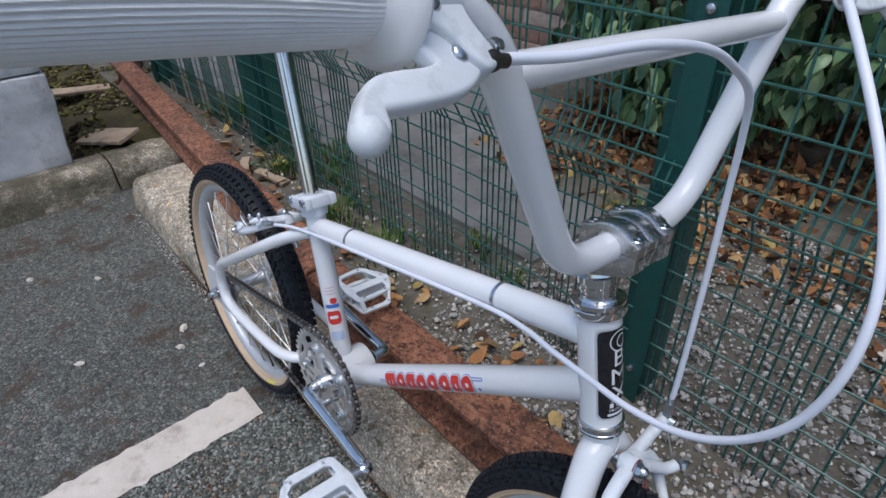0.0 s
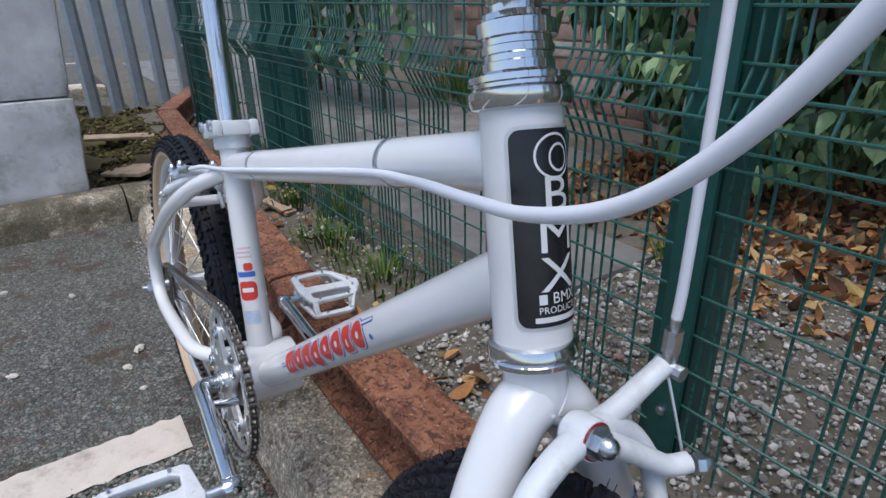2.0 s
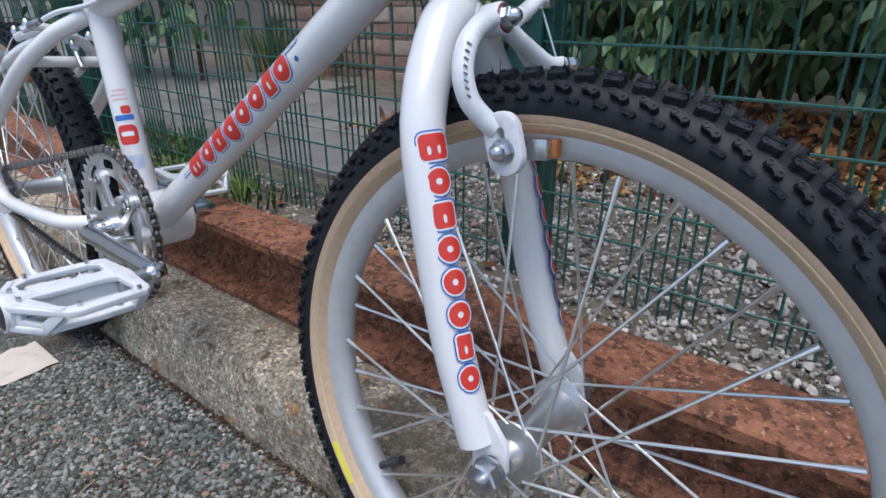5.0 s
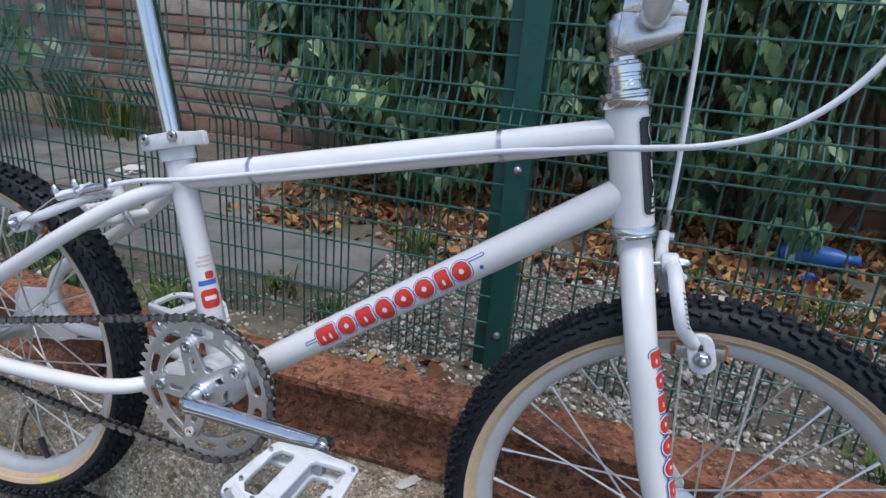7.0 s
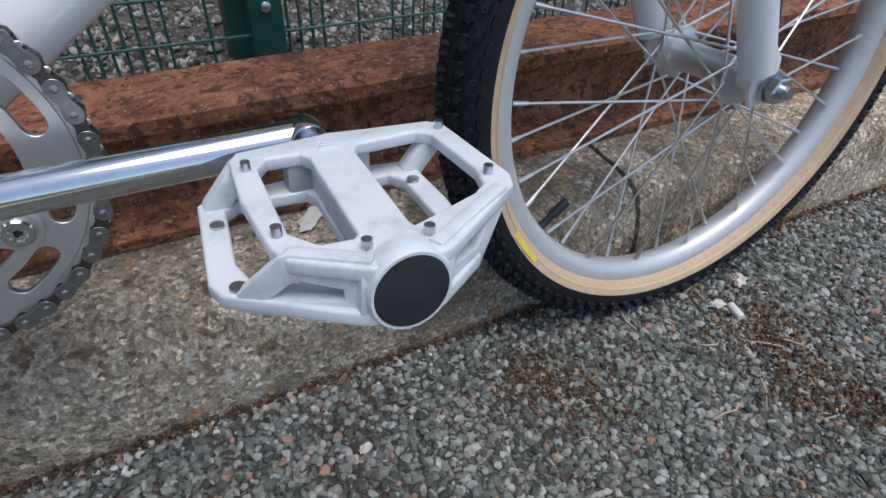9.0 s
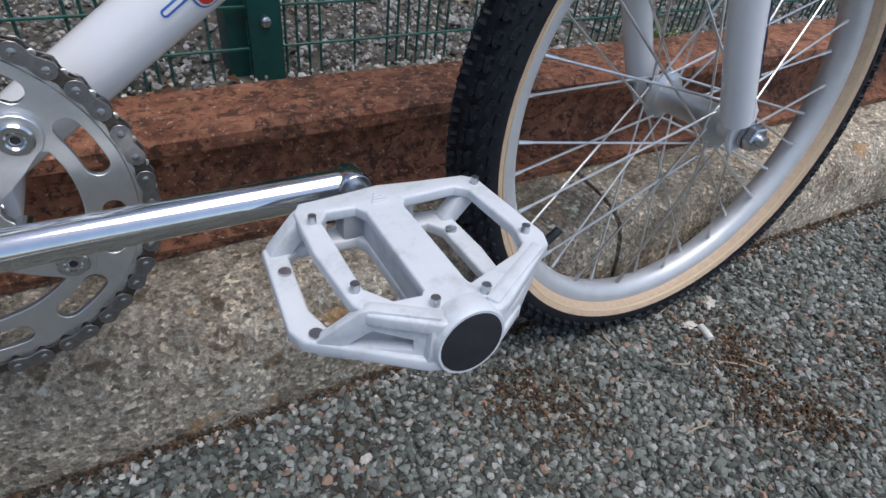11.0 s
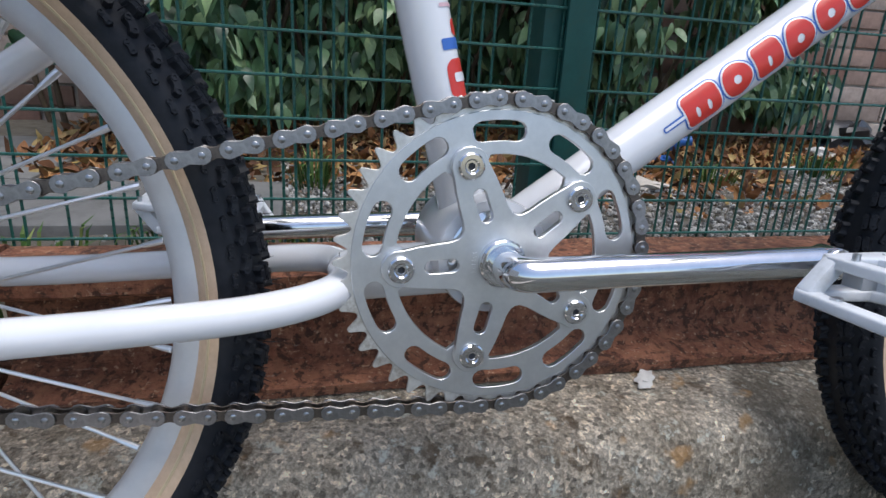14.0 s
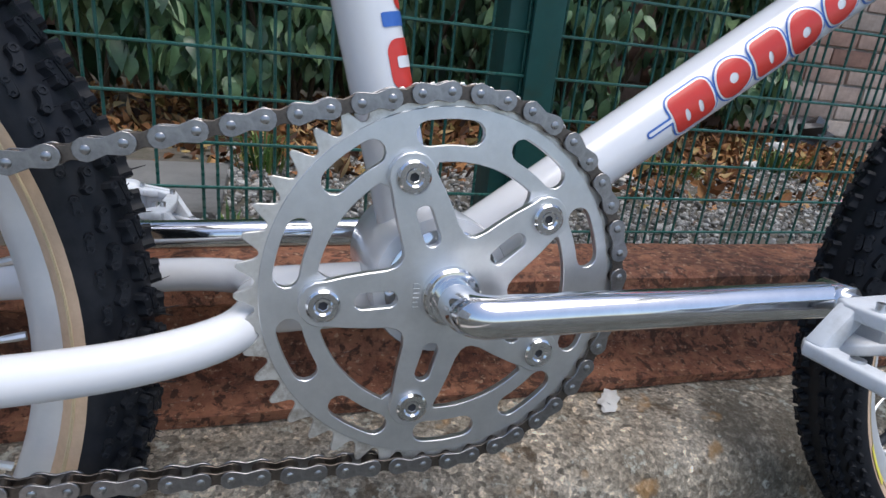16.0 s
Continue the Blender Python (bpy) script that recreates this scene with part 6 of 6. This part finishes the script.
tyre_word("COMPETITION", REAR, 78, rear_wheel)
tyre_word("COMPETITION", FRONT, 96, front_wheel)

# ---- behind the fence ----
WALL_Y = 2.05


def brick_wall(name, label, x0, x1, z1, m):
    bm = bmesh.new()
    box(bm, (x0, 0.012, 0), (x1, 0.22, z1))
    wall = thing(name, label, "wall", bm, MORTAR, "structure", m=m)
    meshes = []
    for k in range(4):
        b = bmesh.new()
        box(b, (-0.1065, 0, 0), (0.1065, 0.05, 0.066), None, 0.004)
        for v in b.verts:
            v.co += Vector((noise.noise(v.co * 40 + Vector((k * 7, 0, 0))), noise.noise(v.co * 40 + Vector((0, k * 7, 3))), noise.noise(v.co * 40 + Vector((5, 0, k * 7))))) * 0.0035
        meshes.append(finish(b, "brick", BRICK))
    z, row = 0.006, 0
    while z < z1 - 0.07:
        x = x0 + (0.112 if row % 2 else 0.0)
        while x < x1 - 0.1:
            ob = part("brick", random.choice(meshes), None, wall)
            ob.location = (x + 0.1125, random.uniform(-0.006, 0.004), z)
            x += 0.2255
        z += 0.0765
        row += 1
    return wall


brick_wall("wall_north", "old weathered red brick wall behind the ivy", 0, 2.2, 1.7, pose(0.85, WALL_Y - 0.12, 0.08, 0, 0, -4))
brick_wall("wall_west", "old pinkish brick pier beside the path", 0, 1.58, 1.6, pose(-2.33, 1.91, 0.08, 0, 0, 3))
# added wall that closes the view, dark so gaps in the planting look shaded
plain = bmesh.new()
box(plain, (-5.5, 2.7, 0), (6.5, 2.85, 3.2))
thing("wall_back", "plain dark wall added behind the planting to close the view", "wall", plain, DARK_BACKING, "structure")
shrubs = bmesh.new()


PLAIN = [(0, 0.05), (0.18, 0.75), (0.42, 1.0), (0.7, 0.66), (1.0, 0.0)]


def leaf_into(bm, m, length, width, curl=0.25, fold_=0.2, ribs=PLAIN):
    """One leaf: two rows of faces along a bent midrib."""
    mid, lf, rt = [], [], []
    for t, w in ribs:
        x, z = t * length, -curl * length * t * t
        mid.append(bm.verts.new(m @ Vector((x, 0, z))))
        if w > 0:
            lf.append(bm.verts.new(m @ Vector((x - 0.04 * length * w, w * width / 2, z + fold_ * w * width / 2))))
            rt.append(bm.verts.new(m @ Vector((x - 0.04 * length * w, -w * width / 2, z + fold_ * w * width / 2))))
    n = len(ribs) - 2
    for i in range(n):
        bm.faces.new((mid[i], mid[i + 1], lf[i + 1], lf[i]))
        bm.faces.new((mid[i + 1], mid[i], rt[i], rt[i + 1]))
    bm.faces.new((mid[n], mid[n + 1], lf[n]))
    bm.faces.new((mid[n + 1], mid[n], rt[n]))


def hedge_front(x):
    """Depth of the leafy face along the fence."""
    return 1.52 + 0.20 * noise.noise((x * 1.7, 0, 0)) + (0.30 * max(0, (x - 1.0)) if x > 1.0 else 0)


hedge = thing("ivy_shrub", "dense dark green glossy-leaved shrub behind the fence", "shrub")
for i in range(46):
    x = random.uniform(-0.95, 1.5)
    y = hedge_front(x) + random.uniform(0.15, 0.45)
    p = [(x, y, 0.10)]
    for k in range(5):
        q_ = p[-1]
        p.append((q_[0] + random.uniform(-0.12, 0.12), q_[1] + random.uniform(-0.10, 0.04), q_[2] + random.uniform(0.18, 0.34)))
    bm = bmesh.new()
    tube(bm, spline(p, 3), [0.010 - 0.0004 * k for k in range(16)], 7)
    part("stem", bm, STEM, hedge, "thin brown woody stem")
leaf_meshes = []
for k in range(5):
    b = bmesh.new()
    leaf_into(b, Matrix.Identity(4), random.uniform(0.052, 0.076), random.uniform(0.026, 0.038), random.uniform(0.1, 0.5), random.uniform(0.1, 0.4), PLAIN)
    leaf_meshes.append(finish(b, "leaf", IVY_SOLO, True, 60))


def leaf_pose(near):
    """Leaves hang in sprays: clumps stand forward, hollows between them run deep."""
    while True:
        x = random.uniform(-0.84, 1.9)
        low_ = 0.27 + 0.10 * noise.noise((x * 3, 5, 0)) + (0.12 if x < -0.62 else 0)
        z = low_ + (2.1 - low_) * random.random() ** 1.15
        clump = noise.noise((x * 4.6, z * 4.6, 1.7)) + 0.6 * noise.noise((x * 11, z * 11, 6.1))
        if clump > 0.02 or not near and random.random() < 0.3:
            break
    if clump > 0.02:
        y = hedge_front(x) - 0.12 * (z > 0.5) + (random.uniform(-0.12, 0.02) if near else random.uniform(-0.08, 0.20)) - 0.22 * clump
    else:
        y = hedge_front(x) + random.uniform(0.25, 0.60)
    return Matrix.Translation((x, y, z)) @ pose(0, 0, 0, random.uniform(-50, 50), random.uniform(25, 85), random.uniform(-165, -15))


for i in range(300):
    ob = part("leaf", random.choice(leaf_meshes), None, hedge)
    ob.matrix_local = leaf_pose(True)
for i in range(19000):
    s = random.uniform(0.75, 1.25)
    leaf_into(shrubs, leaf_pose(False), 0.062 * s, 0.031 * s, random.uniform(0.1, 0.5), random.uniform(0.1, 0.4), PLAIN)
for i in range(3500):
    x, z = random.uniform(-0.8, 1.9), random.uniform(0.25, 2.1)
    m = Matrix.Translation((x, hedge_front(x) + random.uniform(0.40, 0.62), z)) @ pose(0, 0, 0, random.uniform(-40, 40), random.uniform(50, 95), random.uniform(-130, -50))
    leaf_into(shrubs, m, 0.13, 0.09, 0.3, 0.15, PLAIN)
tagged(part("foliage", shrubs, IVY, hedge), kind="stuff")

far_leaves = bmesh.new()
for i in range(1500):
    x, z = random.uniform(-3.6, -2.0), random.uniform(0.35, 1.9)
    y = 1.05 + 0.25 * noise.noise((x * 2, z * 3, 4)) + random.uniform(-0.1, 0.3) + 0.25 * abs(x + 2.8)
    s = random.uniform(0.8, 1.3)
    leaf_into(far_leaves, Matrix.Translation((x, y, z)) @ pose(0, 0, 0, random.uniform(-55, 55), random.uniform(10, 75), random.uniform(-120, 30)), 0.085 * s, 0.045 * s, random.uniform(0.1, 0.45), random.uniform(0.1, 0.35))
far_shrub = thing("laurel_shrub", "dark green shrub standing beyond the wide post", "shrub")
tagged(part("foliage", far_leaves, IVY, far_shrub), kind="stuff")
for k in range(5):
    bm = bmesh.new()
    x = -3.3 + 0.28 * k
    tube(bm, spline([(x, 1.35, 0.08), (x + 0.05, 1.32, 0.6), (x - 0.06, 1.28, 1.1), (x + 0.04, 1.25, 1.6)], 4), 0.011, 7)
    part("stem", bm, STEM, far_shrub, "thin brown woody stem")

# dead leaves, gravel, chips
lit = bmesh.new()
for i in range(9000):
    x = random.uniform(-0.75, 2.2)
    t = random.random()
    y = 0.86 + 1.1 * t ** 0.8 - (0.22 if x > 0.5 else 0) * random.random() + 0.10 * noise.noise((x * 4, 0, 8))
    if y < 0.95 and x < -0.1:
        continue
    if noise.noise((x * 5, y * 5, 2.2)) < -0.25:
        continue
    m = Matrix.Translation((x, y, BED + random.uniform(0.003, 0.045) * min(1, max(0.2, (y - 0.75))))) @ pose(0, 0, 0, random.uniform(-60, 60), random.uniform(-50, 50), random.uniform(0, 360))
    s = random.uniform(0.35, 0.95)
    leaf_into(lit, m, 0.046 * s, 0.031 * s, random.uniform(-1.1, 1.2), random.uniform(-0.7, 1.1))
for i in range(150):
    x = random.uniform(-1.9, 0.3)
    m = Matrix.Translation((x, random.uniform(0.215, 0.40) - 0.06 * min(0, x + 0.3), BED + random.uniform(0.004, 0.018))) @ pose(0, 0, 0, random.uniform(-30, 30), random.uniform(-30, 30), random.uniform(0, 360))
    s = random.uniform(0.3, 0.9)
    leaf_into(lit, m, 0.06 * s, 0.034 * s, random.uniform(-0.4, 0.6), random.uniform(-0.3, 0.6))
thing("leaf_litter", "brown and orange fallen leaves lying under the shrub", "leaves", lit, LITTER, "stuff")

ICO = bmesh.new()
bmesh.ops.create_icosphere(ICO, subdivisions=1, radius=1)
ICO_V = [v.co.copy() for v in ICO.verts]
ICO_F = [[v.index for v in f.verts] for f in ICO.faces]
ICO.free()


def scatter(name, label, category, material, count, where, size):
    """Small angular stones, joined."""
    verts, faces = [], []
    for i in range(count):
        p = where()
        if p is None:
            continue
        s = size()
        m = pose(0, 0, 0, random.uniform(0, 360), random.uniform(0, 360), random.uniform(0, 360))
        sq = Vector((random.uniform(0.7, 1.3), random.uniform(0.7, 1.2), random.uniform(0.45, 0.9)))
        n = len(verts)
        for v in ICO_V:
            q = m @ Vector((v.x * sq.x, v.y * sq.y, v.z * sq.z)) * (s * random.uniform(0.75, 1.2))
            verts.append((p[0] + q.x, p[1] + q.y, p[2] + q.z * 0.8))
        faces += [[n + k for k in f] for f in ICO_F]
    me = bpy.data.meshes.new(name)
    me.from_pydata(verts, [], faces)
    me.materials.append(material)
    return tagged(new(name, me), label, category, kind="stuff")


def in_bed():
    x, y = random.uniform(-1.6, 2.6), 0.24 + 0.95 * random.random() ** 1.3
    if x < -0.16 and (y > 0.56 or random.random() < 0.82):
        return None
    return x, y, BED + random.uniform(-0.006, 0.006)


scatter("gravel", "loose grey and pale gravel behind the fence", "gravel", GRAVEL, 50000, in_bed, lambda: random.choice((0.0022, 0.0028, 0.0034, 0.004, 0.005, 0.0075)) * random.uniform(0.7, 1.2))


def on_asphalt():
    x, y = random.uniform(-0.25, 1.15), -0.006 - 0.55 * random.random() ** 1.2
    return x, y, GROUND + random.uniform(-0.0014, 0.0020)


scatter("stone_chips", "small grey stone chips set in the asphalt", "stone chips", CHIPS, 30000, on_asphalt, lambda: random.uniform(0.0018, 0.0054))


def by_kerb():
    x = random.uniform(-1.3, 1.6)
    return x, -0.002 - abs(random.gauss(0, 0.012)), GROUND + random.uniform(-0.001, 0.003)


scatter("kerb_grit", "loose grit and dirt gathered at the kerb foot", "grit", GRAVEL, 1500, by_kerb, lambda: random.uniform(0.001, 0.004))

SPOTS = [(0.573, -0.100, 0.028), (0.595, -0.125, 0.022), (0.565, -0.183, 0.020), (0.60, -0.215, 0.018), (0.38, -0.107, 0.022), (0.34, -0.069, 0.016), (0.10, -0.16, 0.03), (-0.15, -0.22, 0.03), (0.75, -0.20, 0.03), (0.28, -0.30, 0.03)]


def soil_spot():
    if random.random() < 0.45:
        return random.uniform(-0.9, 1.6), 0.002 - abs(random.gauss(0, 0.008)), GROUND + random.uniform(0.001, 0.006)
    x, y, r = random.choice(SPOTS)
    return random.gauss(x, r * 1.25), min(-0.004, random.gauss(y, r)), GROUND + random.uniform(0.001, 0.0045)


scatter("soil_crumbs", "dark brown crumbs of soil lying on the asphalt", "soil", CRUMBS, 8500, soil_spot, lambda: random.uniform(0.0007, 0.0024))

def on_moss():
    x, y = random.uniform(-3.4, -1.64), random.uniform(-0.08, 0.85)
    if noise.noise((x * 6, y * 6, 0.5)) < -0.1:
        return None
    return x, y, 0.092 + 0.05 * noise.noise((x * 7, y * 7, 3.1)) + random.uniform(-0.002, 0.006)


scatter("moss_clumps", "small dark clumps of moss and bark", "moss", MOSS_BITS, 7000, on_moss, lambda: random.choice((0.004, 0.006, 0.009, 0.014)) * random.uniform(0.7, 1.2))

# weeds
def tuft(label, at, n, tall, spread):
    bm = bmesh.new()
    for i in range(n):
        a, r = random.uniform(0, math.tau), spread * random.random()
        p = Vector((r * math.cos(a), r * math.sin(a), 0))
        h = tall * random.uniform(0.5, 1.1)
        d = Vector((math.cos(a), math.sin(a), 0)) * h * random.uniform(0.2, 0.9)
        w = Vector((-math.sin(a), math.cos(a), 0)) * 0.0022
        m_ = p + d * 0.4 + Vector((0, 0, h * 0.7))
        e = p + d + Vector((0, 0, h * random.uniform(0.6, 0.95)))
        v = [bm.verts.new(c) for c in (p - w, p + w, m_ + w, m_ - w, e)]
        bm.faces.new(v[:4])
        bm.faces.new((v[3], v[2], v[4]))
    return thing("grass_tuft", label, "grass", bm, GRASS, "stuff", group="weeds behind the fence", m=pose(*at))


for at, n, tall, spread in (((-0.08, 0.93, BED), 70, 0.09, 0.05), ((0.62, 1.06, BED), 60, 0.06, 0.06), ((-1.18, 0.52, BED), 120, 0.08, 0.12), ((-0.85, 0.47, BED), 90, 0.06, 0.10), ((0.95, 1.0, BED), 60, 0.06, 0.08), ((1.45, 1.15, BED), 80, 0.08, 0.1), ((-1.9, 1.75, BED), 160, 0.30, 0.22), ((-2.3, 1.9, BED), 160, 0.35, 0.25), ((0.86, 0.36, BED), 50, 0.05, 0.06), ((-0.42, 0.38, BED), 110, 0.06, 0.12), ((-0.66, 0.36, BED), 120, 0.07, 0.10), ((-1.02, 0.40, BED), 90, 0.06, 0.08), ((-0.95, 0.56, BED), 90, 0.07, 0.10), ((-0.28, 0.55, BED), 60, 0.05, 0.07), ((-0.12, 0.50, BED), 50, 0.04, 0.05), ((-1.55, 0.50, BED), 120, 0.10, 0.12)):
    tuft("green grass weeds growing in the gravel", at, n, tall, spread)

# litter
def bottle():
    b = bmesh.new()
    lathe(b, [(0.0001, 0), (0.026, 0.001), (0.031, 0.006), (0.032, 0.05), (0.030, 0.055), (0.032, 0.06), (0.032, 0.12), (0.026, 0.15), (0.014, 0.175), (0.0125, 0.195)], 24, "Z")
    body = thing("plastic_bottle", "crushed blue-labelled plastic bottle lying on the leaves", "bottle", b, BLUE_PLASTIC, m=pose(0.93, 1.40, BED + 0.045, 82, 0, 68))
    b = bmesh.new()
    lathe(b, [(0.0150, 0.186), (0.0150, 0.204), (0.0001, 0.205)], 20, "Z")
    part("cap", b, BLUE_PLASTIC, body, "blue screw cap")
    b = bmesh.new()
    lathe(b, [(0.0325, 0.02), (0.0325, 0.045)], 24, "Z")
    part("paper_band", b, PAPER, body, "white label band")


bottle()


def crumple(name, label, category, material, at, size, squash=0.4):
    b = bmesh.new()
    bmesh.ops.create_icosphere(b, subdivisions=3, radius=1)
    seed = random.uniform(0, 50)
    for v in b.verts:
        f = 0.75 + 0.45 * noise.noise(v.co * 2.2 + Vector((seed, 0, 0))) + 0.18 * noise.noise(v.co * 6 + Vector((0, seed, 0)))
        v.co = Vector((v.co.x * f * size[0], v.co.y * f * size[1], v.co.z * f * size[2]))
    return thing(name, label, category, b, material, m=pose(*at, 0, 0, random.uniform(0, 180)))


crumple("drink_can", "crumpled blue drinks can among the leaves", "can", BLUE_PLASTIC, (0.98, 1.25, BED + 0.02), (0.035, 0.025, 0.022))
crumple("paper_scrap", "crumpled white paper scrap on the ground", "litter", PAPER, (1.72, 1.42, BED + 0.03), (0.06, 0.045, 0.03))
crumple("paper_scrap", "crumpled white paper scrap on the ground", "litter", PAPER, (1.35, 1.15, BED + 0.015), (0.04, 0.03, 0.015))
crumple("paper_scrap", "flattened white paper scrap on the path", "litter", PAPER, (-1.3, 1.2, BED + 0.02), (0.07, 0.05, 0.018))
crumple("wrapper", "crumpled pink sweet wrapper on the gravel", "litter", PINK_PAPER, (1.22, 0.715, BED + 0.012), (0.028, 0.022, 0.014))
crumple("rubbish_bag", "black plastic rubbish bag against the wall", "rubbish bag", BAG, (2.05, 1.62, BED + 0.06), (0.20, 0.13, 0.10))
for at, size in (((0.72, 0.94, BED + 0.012), (0.075, 0.05, 0.014)), ((0.56, 0.88, BED + 0.01), (0.06, 0.045, 0.012))):
    crumple("flat_stone", "pale flat stone lying in the gravel", "stone", STONE_PALE, at, size)
for x, y, s in ((0.566, -0.072, 0.010), (0.615, -0.055, 0.012), (-0.56, -0.13, 0.013), (-0.62, -0.10, 0.016), (-0.47, -0.115, 0.009), (-0.66, -0.32, 0.012), (-0.98, -0.20, 0.011), (0.19, -0.075, 0.007), (-1.1, -0.34, 0.012)):
    crumple("pebble", "small pale pebble on the asphalt", "pebble", STONE_PALE, (x, y, GROUND + s * 0.3), (s, s * 0.7, s * 0.45))
crumple("lichen_flake", "white flake stuck on the kerb top", "flake", PAPER, (0.206, 0.095, KERB_TOP + 0.003), (0.022, 0.010, 0.003))


butt = bmesh.new()
lathe(butt, [(0.0001, -0.010), (0.0036, -0.010), (0.0040, -0.008), (0.0040, 0.009), (0.0034, 0.010), (0.0001, 0.010)], 18, "X")
thing("cigarette_butt", "white cigarette filter lying on the asphalt", "litter", butt, PAPER, m=pose(0.574, -0.088, GROUND + 0.005, 0, 4, 75))
for i in range(16):
    x, y = (random.gauss(0.57, 0.05), random.gauss(-0.12, 0.05)) if i < 9 else (random.uniform(-0.1, 1.0), random.uniform(-0.4, -0.03))
    bm = bmesh.new()
    p = [Vector((0, 0, 0.002))]
    for k in range(3):
        p.append(p[-1] + Vector((random.uniform(0.006, 0.016), random.uniform(-0.005, 0.005), random.uniform(-0.001, 0.0015))))
    tube(bm, p, [0.0009, 0.0010, 0.0008, 0.0005], 6)
    thing("twig", "thin dry straw-coloured twig on the asphalt", "twig", bm, WOOD, group="dry twigs on the asphalt", m=pose(x, y, GROUND + 0.001, 0, 0, random.uniform(0, 360)))


def board(label, at, size, turn):
    b = bmesh.new()
    box(b, (-size[0] / 2, -size[1] / 2, 0), (size[0] / 2, size[1] / 2, size[2]), None, 0.003)
    bmesh.ops.subdivide_edges(b, edges=[e for e in b.edges if e.calc_length() > 0.04], cuts=3, use_grid_fill=True)
    for v in b.verts:
        v.co += Vector((noise.noise(v.co * 30), noise.noise(v.co * 30 + Vector((4, 0, 0))), 0)) * 0.006
    return thing("broken_board", label, "board", b, WOOD, group="broken boards by the beam", m=pose(*at, *turn))


board("broken pale board lying on the mossy soil", (-1.70, 0.06, 0.118), (0.20, 0.11, 0.014), (4, -6, 35))
board("broken pale board lying on the mossy soil", (-2.35, 0.10, 0.115), (0.28, 0.07, 0.014), (3, 4, 80))
board("small splintered board behind the beam", (-0.98, 0.34, 0.125), (0.12, 0.03, 0.012), (0, 8, 20))
board("small splintered board behind the beam", (-1.12, 0.32, 0.125), (0.10, 0.03, 0.012), (5, 0, -30))
